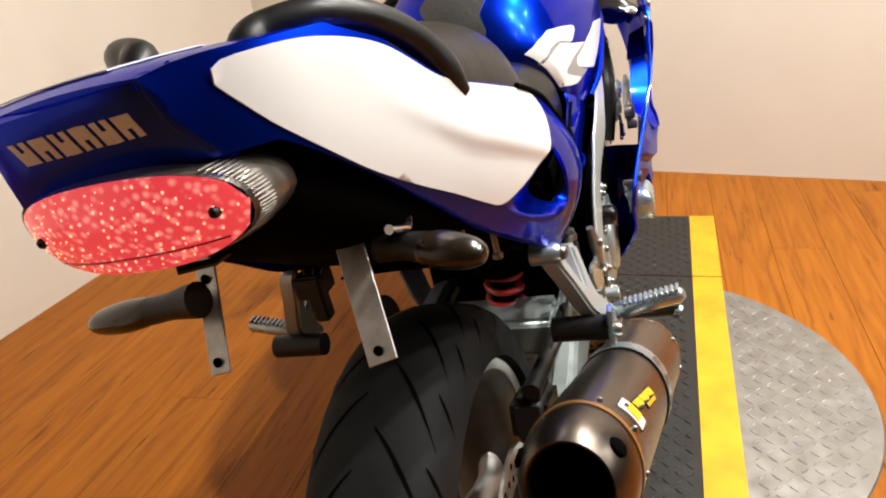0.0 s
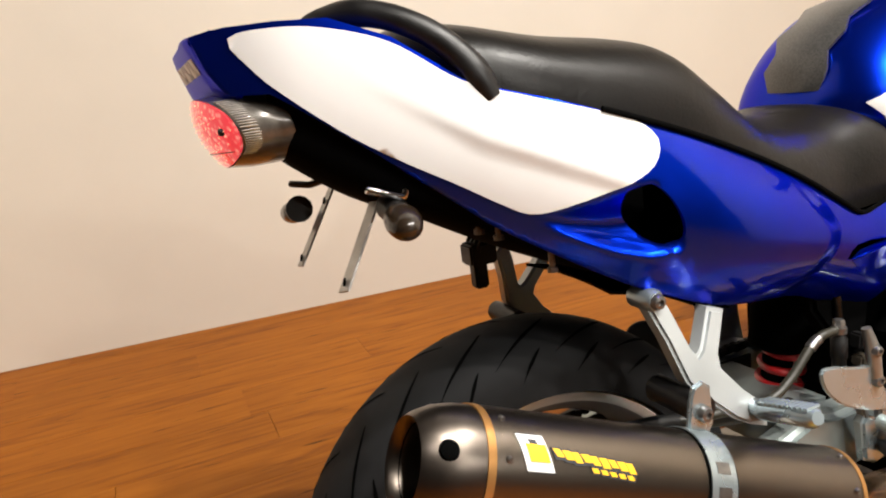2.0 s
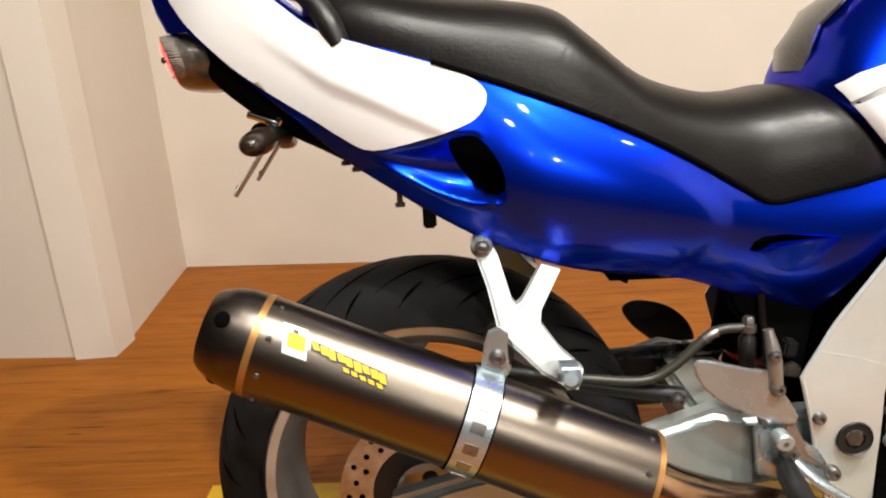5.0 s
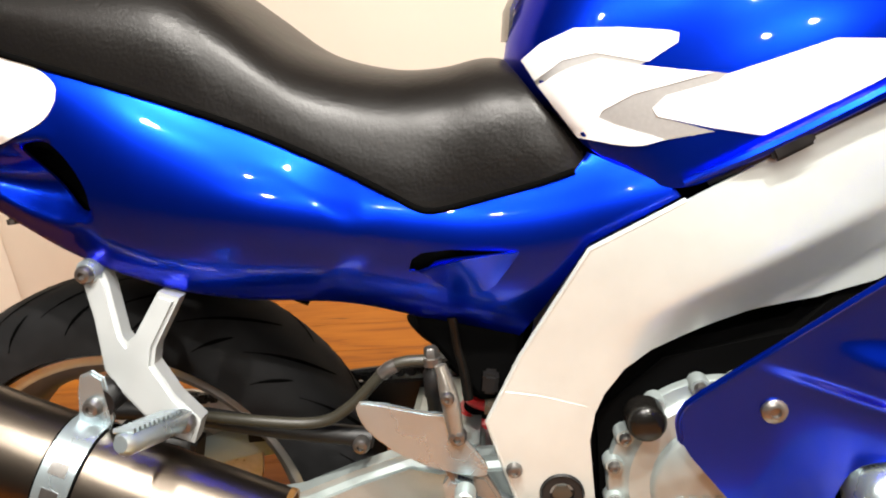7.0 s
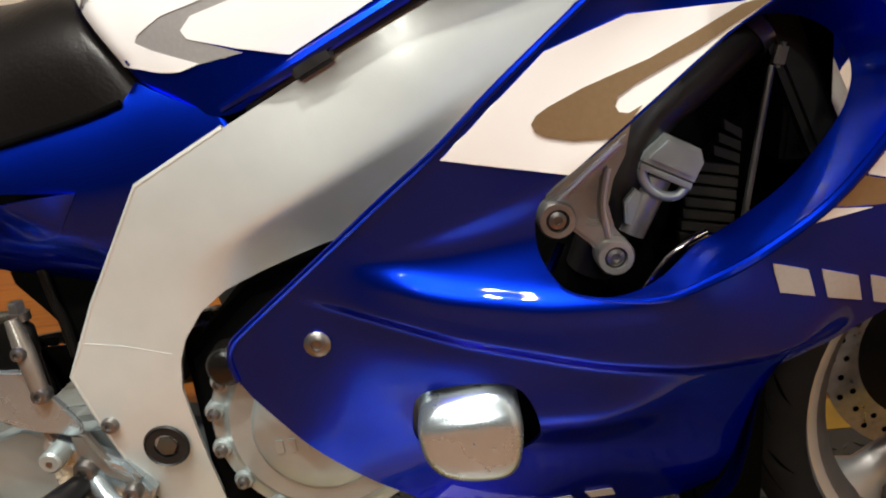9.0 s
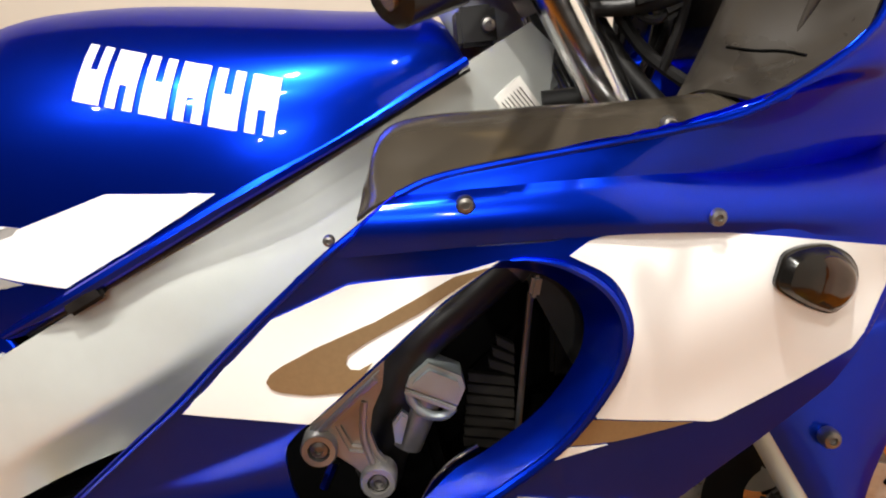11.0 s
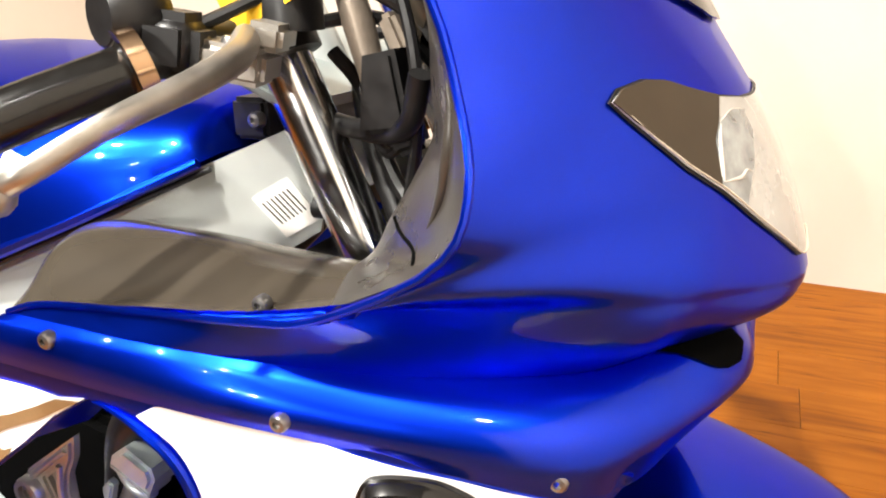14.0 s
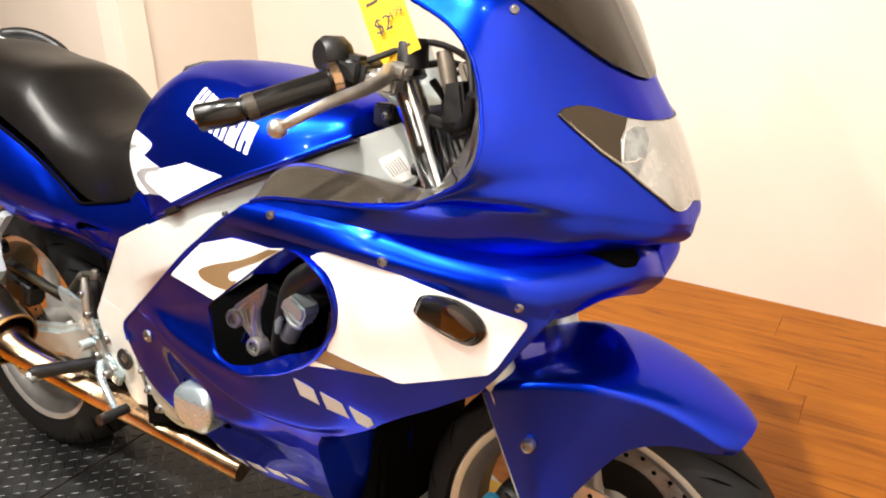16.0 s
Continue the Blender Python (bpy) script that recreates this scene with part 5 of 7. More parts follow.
# --- rider foot rest, heel guard, rear brake
HEEL = round_line([(0.328, 0.521), (0.340, 0.527), (0.393, 0.514), (0.416, 0.510), (0.424, 0.496), (0.450, 0.456), (0.446, 0.442), (0.415, 0.449), (0.369, 0.468), (0.338, 0.495)], 40, True).tolist()
heel = part("heel_guard", prism(HEEL, -0.186, -0.180, 0.002), ALU, bike, "polished aluminium heel guard")
# far guard is black instead of aluminium: its shaded back is painted in
FAR_HEEL = round_line([(0.322, 0.477), (0.338, 0.489), (0.366, 0.488), (0.400, 0.477), (0.430, 0.452), (0.444, 0.420), (0.430, 0.411), (0.385, 0.413), (0.350, 0.436), (0.330, 0.458)], 40, True).tolist()
part("heel_guard", prism(FAR_HEEL, 0.196, 0.202, 0.002), BLACK, bike, "far side heel guard painted black as a shaded silhouette")
bolts(heel, [(0.425, -0.188, 0.488)], 0.009)
part("brake_rod", tube([(0.414, -0.180, 0.560), (0.420, -0.184, 0.530), (0.424, -0.186, 0.492)], [0.006, 0.009, 0.008], 10), LEVERM, bike)
bolts(bike, [(0.419, -0.192, 0.531)], 0.007)
part("master_cylinder", tube([(0.4025, -0.150, 0.556), (0.4025, -0.150, 0.546), (0.4022, -0.150, 0.540), (0.402, -0.150, 0.516), (0.402, -0.150, 0.513), (0.403, -0.150, 0.47)], [0.0065, 0.0065, 0.0105, 0.0105, 0.0090, 0.0090], 16, False), BLACK, bike, "black rear brake master cylinder")
part("banjo_bolt", lathe([(0, 0.006), (0.006, 0.006), (0.0075, 0.004), (0.0075, -0.006), (0, -0.006)], (0.4025, -0.150, 0.561), (0, 0, 1), 6), BOLT, bike)
part("brake_hose", tube([(0.10, -0.13, 0.500), (0.202, -0.15, 0.496), (0.276, -0.15, 0.490), (0.314, -0.15, 0.507), (0.352, -0.15, 0.542), (0.372, -0.15, 0.552), (0.40, -0.15, 0.553)], 0.006, 12), HOSE, bike, "olive grey rubber brake hose")
part("hose_end", tube([(0.350, -0.15, 0.540), (0.358, -0.15, 0.546), (0.366, -0.15, 0.5495)], 0.0072, 10), BOLT, bike)
part("hose_end", tube([(0.366, -0.15, 0.5495), (0.378, -0.15, 0.552), (0.399, -0.15, 0.5535)], 0.0042, 10), LEVERM, bike)
part("banjo_ring", lathe([(0.0060, -0.004), (0.0098, -0.004), (0.0098, 0.004), (0.0060, 0.004)], (0.4025, -0.150, 0.5525), (0, 0, 1), 20, closed=True), BOLT, bike)
part("breather_pipe", tube([(0.424, -0.13, 0.59), (0.427, -0.13, 0.556), (0.431, -0.13, 0.534), (0.434, -0.132, 0.50)], 0.0055, 10), GLOSSBLACK, bike, "black rubber breather pipe")
part("linkage_block", block((0.016, 0.02, 0.022), pose(0.458, -0.135, 0.520, 0, 8, 0), 0.003), BLACK, bike)
part("linkage_block", block((0.020, 0.02, 0.016), pose(0.460, -0.137, 0.492, 0, 8, 0), 0.003), DARKGREY, bike)
part("foot_bracket", prism([(0.405, 0.43), (0.412, 0.44), (0.452, 0.422), (0.480, 0.405), (0.50, 0.372), (0.49, 0.35), (0.45, 0.37), (0.43, 0.365), (0.41, 0.375)], -0.182, -0.165, 0.004), ALU, bike, "aluminium footrest bracket")
part("pivot_arm", prism([(0.398, 0.452), (0.408, 0.450), (0.412, 0.434), (0.408, 0.412), (0.417, 0.392), (0.432, 0.384), (0.440, 0.394), (0.424, 0.405), (0.418, 0.418), (0.420, 0.440), (0.412, 0.456)], -0.180, -0.166, 0.003), BOLT, bike, "worn brake pivot arm")
part("pivot_arm", prism([(0.436, 0.444), (0.450, 0.440), (0.468, 0.404), (0.490, 0.388), (0.486, 0.378), (0.458, 0.394), (0.446, 0.414), (0.436, 0.420)], -0.184, -0.172, 0.003), LEVERM, bike, "aluminium footrest arm")
part("pivot_disc", lathe([(0, 0.008), (0.0085, 0.008), (0.0105, 0.006), (0.0105, -0.014), (0, -0.014)], (0.428, -0.203, 0.430), (0, -1, 0), 28), CASTALU, bike, "grey pivot bolt head")
part("pivot_dot", lathe([(0, 0.0006), (0.003, 0.0006), (0.003, -0.001)], (0.428, -0.2112, 0.430), (0, -1, 0), 12), BOLT, bike)
bolts(bike, [(0.489, -0.199, 0.384)], 0.009)
bolts(bike, [(0.443, -0.185, 0.405)], 0.011)
part("rider_peg", tube([(0.44, -0.18, 0.392), (0.432, -0.21, 0.392), (0.415, -0.29, 0.402), (0.413, -0.305, 0.404)], [0.010, 0.0135, 0.0135, 0.009], 12, False), BLACK, bike, "black rubber rider footpeg")
part("peg_end", tube([(0.413, -0.296, 0.398), (0.411, -0.306, 0.394)], 0.012, 12, False), ALU, bike)
part("brake_pedal", tube([(0.44, -0.175, 0.40), (0.47, -0.20, 0.375), (0.52, -0.215, 0.345), (0.555, -0.225, 0.332)], [0.009, 0.008, 0.007, 0.007], 10), ALU, bike, "aluminium brake pedal")
part("pedal_tip", tube([(0.553, -0.205, 0.334), (0.557, -0.265, 0.336)], 0.010, 12, False), BLACK, bike, "black rubber pedal tip")

# --- swingarm
SW = [(-0.045, 0.335), (0.06, 0.365), (0.20, 0.395), (0.245, 0.402), (0.303, 0.424), (0.368, 0.445), (0.40, 0.437), (0.50, 0.44), (0.55, 0.42), (0.55, 0.36), (0.40, 0.335), (0.25, 0.335), (0.05, 0.290), (-0.045, 0.285)]
sw = part("swingarm", prism(SW, -0.150, -0.105, 0.012, segs=3), CASTALU, bike, "cast aluminium swingarm")
mirror(sw)
part("swingarm_bridge", block((0.10, 0.22, 0.07), pose(0.40, 0, 0.395), 0.012, 3), CASTALU, bike)
part("torque_arm", tube([(0.05, -0.13, 0.505), (0.12, -0.135, 0.500), (0.215, -0.135, 0.480), (0.33, -0.135, 0.462)], 0.011, 10), MATTBLACK, bike, "black torque arm")
bolts(bike, [(0.320, -0.150, 0.462)], 0.009)
part("rear_caliper", block((0.09, 0.05, 0.06), pose(0.085, -0.12, 0.452, 0, 15, 0), 0.01, 3), MATTBLACK, bike, "black rear brake caliper")
part("axle_plate", lathe([(0, 0.008), (0.016, 0.008), (0.02, 0.003), (0.02, -0.05)], (0, -0.152, 0.312), (0, -1, 0), 6), BOLT, bike)
chain = part("chain", tube([(0.0, 0.10, 0.402), (0.26, 0.10, 0.434), (0.42, 0.10, 0.441), (0.5, 0.10, 0.441)], 0.006, 6), MATTBLACK, bike, "black drive chain")
for i in range(31):
    x = 0.02 + i * 0.0159
    part("chain_link", block((0.0145, 0.020 - 0.004 * (i % 2), 0.0135), pose(x, 0.10, 0.402 + 0.0395 * min(1, x / 0.40) ** 0.9, 0, -4, 0), 0.003), MATTBLACK, chain)
part("chain_guard", prism([(0.10, 0.345), (0.10, 0.405), (0.26, 0.428), (0.48, 0.432), (0.48, 0.36)], 0.078, 0.086, 0.002), BLACK, bike, "black plastic chain guard")
part("sprocket", lathe([(0.05, -0.003), (0.105, -0.003), (0.105, 0.003), (0.05, 0.003)], (0, 0.11, 0.312), (0, 1, 0), 40, closed=True), STEEL, bike)
# shock spring
helix = [(0.44 + 0.02 * t + 0.030 * math.sin(t * 2 * math.pi * 3), -0.01 + 0.030 * math.cos(t * 2 * math.pi * 3), 0.41 + 0.07 * t) for t in (i / 90 for i in range(91))]
part("shock_spring", tube(helix, 0.0065, 8, False), RED, bike, "red shock absorber spring")
# near-black puts the shade between swingarm and frame into these two parts
part("shock_body", tube([(0.425, -0.01, 0.36), (0.445, -0.01, 0.47), (0.447, -0.01, 0.48), (0.475, -0.01, 0.62)], [0.022, 0.022, 0.045, 0.05], 18, False), HOLE, bike, "black shock absorber body, darkened further for shade")
part("inner_panel", prism([(0.385, 0.60), (0.388, 0.575), (0.41, 0.545), (0.44, 0.50), (0.48, 0.47), (0.50, 0.60)], -0.125, -0.095, 0.006), HOLE, bike, "black inner side panel, darkened further for shade")

# --- under the tail
und = []
for x, z, w in ((-0.262, 0.898, 0.062), (-0.23, 0.868, 0.080), (-0.17, 0.825, 0.108), (-0.10, 0.790, 0.130), (0.0, 0.735, 0.138), (0.10, 0.690, 0.14), (0.22, 0.655, 0.14), (0.34, 0.62, 0.13)):
    und.append([(x, -w, z + 0.055), (x, -w * 0.97, z + 0.01), (x, -w * 0.6, z - 0.008), (x, 0, z - 0.012), (x, w * 0.6, z - 0.008), (x, w * 0.97, z + 0.01), (x, w, z + 0.055)])
# tray, inner fender and battery box: shade under the tail painted as near-black
part("undertail", thicken(grid_mesh(skin(und, 31, 40)), 0.004), HOLE, bike, "black plastic undertail tray, darkened further for shade")
part("inner_fender", thicken(grid_mesh([[(x, y, z - 0.6 * y * y) for y in np.linspace(-0.10, 0.10, 13)] for x, z in ((0.09, 0.672), (0.15, 0.658), (0.22, 0.635), (0.27, 0.61))]), 0.004), HOLE, bike, "black inner rear fender, darkened further for shade")
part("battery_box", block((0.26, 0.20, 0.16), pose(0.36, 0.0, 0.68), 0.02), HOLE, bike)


def strip(name, top, low, wide, label):
    a, b = Vector(top), Vector(low)
    d = (b - a).normalized()
    s = part(name, block((0.0025, wide, (b - a).length + 0.024), Matrix.Translation((a + b) / 2) @ Matrix((d.cross((0, 1, 0)).cross(d).cross(-d).normalized(), d.cross((0, 1, 0)).cross(d).normalized() * -1, d)).transposed().to_4x4(), 0.0006, 1), STEEL, bike, label, smooth=False)
    back = Vector((-1, 0, 0))
    for f in (0.22, 1.0):
        part("bolt_hole", lathe([(0, 0.0005), (0.0045, 0.0005), (0.0045, -0.0005)], a + (b - a) * f + back * 0.0034, (-0.95, 0, 0.3), 12), HOLE, s)
    return s


strip("plate_bracket", (-0.146, -0.050, 0.850), (-0.217, -0.086, 0.744), 0.026, "bent galvanised steel plate bracket")
strip("plate_bracket", (-0.175, 0.078, 0.826), (-0.228, 0.060, 0.748), 0.020, "bent galvanised steel plate bracket")
for s, base, tip in ((-1, (-0.158, -0.086, 0.812), (-0.176, -0.180, 0.800)), (1, (-0.224, 0.060, 0.806), (-0.210, 0.196, 0.783))):
    b, t = Vector(base), Vector(tip)
    k = 0.88 if s < 0 else 0.8
    sig = part("turn_signal", tube([b, b.lerp(t, 0.25), b.lerp(t, 0.42)], [0.020 * k, 0.012, 0.016 * k], 14, False), BLACK, bike, "small aftermarket turn signal with smoked lens")
    part("signal_lens", tube([b.lerp(t, 0.36), b.lerp(t, 0.48), b.lerp(t, 0.66), b.lerp(t, 0.86), b.lerp(t, 0.97), t], [r * k for r in (0.012, 0.0165, 0.0180, 0.015, 0.009, 0.002)], 18, flat=1.15), SMOKE, sig, "smoked amber lens")
part("helmet_hook", tube([(-0.190, -0.110, 0.836), (-0.160, -0.111, 0.825), (-0.155, -0.111, 0.823), (-0.151, -0.111, 0.826), (-0.146, -0.111, 0.842)], 0.0042, 10), CHROME, bike, "chromed helmet hook")
part("hook_bar", tube([(-0.228, 0.066, 0.836), (-0.212, 0.040, 0.834), (-0.180, 0.020, 0.842)], 0.004, 8, False), BLACK, bike)
for x, y, z in ((-0.009, -0.141, 0.722), (-0.06, -0.125, 0.765), (-0.075, -0.11, 0.772)):
    part("stud", tube([(x, y, z + 0.04), (x, y, z)], 0.0035, 8, False), BOLT, bike)
    part("stud_head", tube([(x, y, z + 0.002), (x, y, z - 0.003)], 0.006, 8, False), BOLT, bike)
con = part("connector", block((0.04, 0.035, 0.03), pose(0.016, 0.095, 0.698), 0.003), BLACK, bike, "black wiring connector")
part("connector_plug", block((0.02, 0.02, 0.04), pose(0.012, 0.092, 0.670), 0.003), BLACK, con)
for k in range(4):
    part("cable", tube([(0.05, 0.065 + k * 0.016, 0.735), (0.01, 0.075 + 0.012 * k, 0.715), (0.015, 0.085 + 0.008 * k, 0.685)], 0.003, 6), BLACK, bike)

# --- tail light
tl = empty("tail_light", "", "", parent=bike)
tl["label"] = "lit red oval tail light with clear housing"


def lens_at(u, v):
    """u across from -1 to 1, v up from -1 to 1."""
    y = 0.024 + u * 0.096
    z = 0.9055 + v * 0.0375 - 0.004 * u
    x = -0.312 - 0.012 * v - 0.010 * (1 - v * v) + 0.028 * abs(u) ** 2.5
    return Vector((x, y, z))


def lit(name, colour, strength, rough=0.15):
    m = material(name, colour, rough, 0, 0.5, 0.03)
    b = m.node_tree.nodes["Principled BSDF"]
    b.inputs["Emission Color"].default_value = rgba(colour)
    b.inputs["Emission Strength"].default_value = strength
    return m


def oval_patch(k, n=24, scale=1.0, push=0.0):
    rows = []
    for i in range(n + 1):
        u = -1 + 2 * i / n
        h = max(0.0, 1 - abs(u) ** 2.3) ** 0.47
        rows.append([lens_at(u * scale, scale * h * (-1 + 2 * j / 12)) + Vector((push, 0, 0)) for j in range(13)])
    return rows


red_lens = lit("red_tail_lens", (0.80, 0.07, 0.085), 0.95)
nt = red_lens.node_tree
cell = nt.nodes.new("ShaderNodeTexVoronoi")
cell.inputs["Scale"].default_value = 150
tone = nt.nodes.new("ShaderNodeValToRGB")
tone.color_ramp.elements[0].position, tone.color_ramp.elements[0].color = 0.12, (1.0, 0.34, 0.27, 1)
tone.color_ramp.elements[1].position, tone.color_ramp.elements[1].color = 0.5, (0.72, 0.05, 0.065, 1)
tex = nt.nodes.new("ShaderNodeTexCoord")
nt.links.new(tex.outputs["Object"], cell.inputs["Vector"])
nt.links.new(cell.outputs["Distance"], tone.inputs["Fac"])
nt.links.new(tone.outputs["Color"], nt.nodes["Principled BSDF"].inputs["Emission Color"])
part("lens", thicken(grid_mesh(oval_patch(0, 24, 0.97)), 0.004), red_lens, tl, "glowing red lens")
housing = []
for f, sx, sc in ((0, 0.0, 0.985), (0.3, 0.02, 1.05), (0.6, 0.05, 1.04), (1, 0.10, 0.8)):
    ring = []
    for j in range(36):
        a = 2 * math.pi * j / 36
        p = lens_at(math.copysign(abs(math.cos(a)) ** 0.87, math.cos(a)) * min(1.0, sc), math.copysign(abs(math.sin(a)) ** 0.87, math.sin(a)))
        c = Vector((p.x, 0.024, 0.9055))
        ring.append(c + (p - c) * sc + Vector((sx, 0, 0)))
    housing.append(ring)
part("housing", grid_mesh(housing, close=True), material("smoked_clear_housing", (0.10, 0.088, 0.075), 0.30, 0.25, 0.7, 0.06, 0.4, 60), tl, "smoked clear plastic housing")
RIBM = material("clear_ribbed_rim", (0.34, 0.31, 0.28), 0.2, 0.3, 1.0, 0.03, 0.3, 90)
dots = []
rng = random.Random(3)
for i in range(-9, 10):
    for j in range(-5, 6):
        u, v = i / 10 + (0.04 if j % 2 else 0) + rng.uniform(-0.03, 0.03), j / 6 + rng.uniform(-0.03, 0.03)
        if abs(u) ** 2.3 + v * v < 0.85 and rng.random() < 0.72:
            dots.append(lathe([(0, 0.0006), (0.0006, 0.0004), (0.0005 + 0.0011 * rng.random(), 0)], lens_at(u, v * math.sqrt(max(0, 1 - abs(u) ** 2.3))) + Vector((-0.0006, 0, 0)), (-1, 0, 0.2), 6))
part("diode_film", join(*dots), lit("led_dots", (1.0, 0.42, 0.25), 1.5), tl, "bright red diode points")
for j in range(26):
    a = -0.75 + 1.5 * j / 25
    p = lens_at(math.cos(a) ** 0.87, math.copysign(abs(math.sin(a)) ** 0.87, math.sin(a)))
    part("rib", tube([p + Vector((0.001, 0.0005, 0)), p + Vector((0.013, 0.003, 0)), p + Vector((0.026, 0.0035, 0))], [0.0006, 0.0011, 0.0005], 5, False), RIBM, tl)
    q = Vector((p.x, 0.048 - p.y, p.z + 0.008))
    part("rib", tube([q + Vector((0.001, -0.0005, 0)), q + Vector((0.013, -0.003, 0)), q + Vector((0.026, -0.0035, 0))], [0.0006, 0.0011, 0.0005], 5, False), RIBM, tl)
part("lens_seam", tube([lens_at(u, -0.55) + Vector((-0.0008, 0, 0)) for u in np.linspace(-0.75, 0.75, 9)], 0.0008, 6), RED, tl)
bolts(tl, [tuple(lens_at(0.76, 0.0) + Vector((-0.001, 0, 0))), tuple(lens_at(-0.76, 0.0) + Vector((-0.001, 0, 0)))], 0.004, MATTBLACK, axis=(-1, 0, 0))

# --- grab rails
for s in (-1, 1):
    part("grab_rail", tube([(-0.216, s * 0.044, 0.990), (-0.205, s * 0.048, 0.996), (-0.190, s * 0.056, 1.002), (-0.170, s * 0.086, 1.004), (-0.142, s * 0.110, 0.995), (-0.112, s * 0.129, 0.976), (-0.088, s * 0.141, 0.952), (-0.075, s * 0.148, 0.931), (-0.064, s * 0.152, 0.908)],
                            [0.010, 0.014, 0.014, 0.0135, 0.013, 0.013, 0.0135, 0.0145, 0.012], 16, flat=1.05), BLACK, bike, "black plastic passenger grab rail")

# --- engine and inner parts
# engine block is near-black because the shade round it is put in the colour
part("engine_block", prism([(0.55, 0.27), (0.55, 0.50), (0.62, 0.56), (0.74, 0.58), (0.82, 0.66), (0.98, 0.62), (1.00, 0.46), (0.93, 0.37), (0.70, 0.33)], -0.165, 0.165, 0.01), HOLE, bike, "engine block with its shade painted near-black")
CC = (0.672, -0.168, 0.425)
cover = part("clutch_cover", lathe([(0, 0.026), (0.030, 0.026), (0.060, 0.025), (0.064, 0.022), (0.066, 0.016), (0.086, 0.015), (0.090, 0.011), (0.094, 0.008), (0.104, 0.007), (0.106, 0.004), (0.106, -0.02)], CC, (0, -1, 0), 64), CASTALU, bike, "satin cast aluminium clutch cover")
for a in (150, 168, 190, 212, 125, 100, 236, 80):
    x, z = CC[0] + 0.101 * math.cos(radians(a)), CC[2] + 0.101 * math.sin(radians(a))
    part("bolt_boss", lathe([(0, 0.012), (0.008, 0.012), (0.010, 0.008), (0.010, -0.01)], (x, -0.168, z), (0, -1, 0), 16), CASTALU, cover)
    part("bolt", bolt_mesh((x, -0.182, z), (0, -1, 0), 0.006, 0.005), BOLT, cover)
part("oil_cap", lathe([(0, 0.016), (0.012, 0.0155), (0.016, 0.013), (0.0185, 0.008), (0.019, -0.012)], (0.602, -0.192, 0.501), (0, -1, 0), 24), GLOSSBLACK, bike, "black ribbed oil filler cap")
for i in range(5):
    part("lettering_bar", block((0.007, 0.001, 0.013), pose(0.632 + i * 0.012, -0.1948, 0.413), 0), CASTALU, cover)
# airbox likewise coloured as if in deep shade
part("airbox", block((0.34, 0.24, 0.14), pose(0.76, 0, 0.72), 0.03), HOLE, bike)
# added flat sheet: the outlet's dark depth is painted on it
part("inner_shield", panel([(0.84, 0.78), (1.17, 0.78), (1.17, 0.50), (0.84, 0.50)], lambda x, z: -0.105, (), 0.03), HOLE, bike, "added near-black sheet for the shade inside the air outlet")

# casting with two bolts, filler cap and hoses behind the air outlet
LIGHTCAST = material("machined_casting", (0.30, 0.285, 0.265), 0.34, 0.75, 0, 0, 0.15, 40, 0.15, 500)
FINM = material("dusty_radiator_core", (0.010, 0.008, 0.006), 0.6, 0.3, 0, 0, 0.25, 60)
CAST = [(0.890, 0.629), (0.901, 0.637), (0.916, 0.648), (0.944, 0.668), (0.956, 0.677), (0.951, 0.654), (0.941, 0.636), (0.936, 0.617), (0.940, 0.598), (0.950, 0.583), (0.951, 0.570), (0.942, 0.562), (0.932, 0.563), (0.926, 0.571), (0.925, 0.580),
        (0.919, 0.588), (0.906, 0.600), (0.895, 0.597), (0.885, 0.603), (0.883, 0.613)]
RECESS = [(0.913, 0.626), (0.932, 0.641), (0.928, 0.618), (0.928, 0.604), (0.920, 0.606)]
cast = part("engine_bracket", prism(CAST, -0.236, -0.224, 0.003, holes=(RECESS,)), LIGHTCAST, bike, "machined aluminium engine bracket")
part("web", prism([(0.905, 0.622), (0.935, 0.648), (0.934, 0.600), (0.914, 0.598)], -0.2285, -0.222, 0.001), LIGHTCAST, cast)
part("rib", tube([(0.897, 0, 0.624), (0.925, 0, 0.647), (0.947, 0, 0.664)], 0.003, 8), LIGHTCAST, cast).location.y = -0.2365
part("rib", tube([(0.936, 0, 0.646), (0.931, 0, 0.617), (0.935, 0, 0.590)], 0.003, 8), LIGHTCAST, cast).location.y = -0.2365
for x, z in ((0.895, 0.611), (0.938, 0.576)):
    part("bolt_boss", lathe([(0.009, 0.0), (0.009, 0.006), (0.0135, 0.006), (0.015, 0.003), (0.015, -0.015)], (x, -0.2385, z), (0, -1, 0), 24), LIGHTCAST, cast)
    part("bolt", bolt_mesh((x, -0.238, z), (0, -1, 0), 0.0088, 0.005), BOLT, cast)
cap = part("cap_body", prism([(0.972, 0.650), (0.989, 0.662), (1.015, 0.647), (1.017, 0.636), (1.009, 0.621), (0.969, 0.643)], -0.217, -0.180, 0.004), CASTALU, bike, "silver radiator filler cap")
part("cap_step", prism([(0.968, 0.642), (1.008, 0.620), (1.006, 0.615), (0.967, 0.637)], -0.214, -0.185, 0.0015), CASTALU, cap)
part("cap_ring", tube([(0.970, -0.205, 0.636), (0.971, -0.205, 0.627), (0.977, -0.205, 0.617), (0.986, -0.205, 0.611), (0.997, -0.205, 0.610), (1.005, -0.205, 0.616)], 0.0042, 10), CASTALU, bike, "silver wire clip of filler cap")
part("cap_neck", tube([(0.984, -0.19, 0.625), (0.960, -0.19, 0.580)], 0.0145, 20, False), LIGHTCAST, bike)
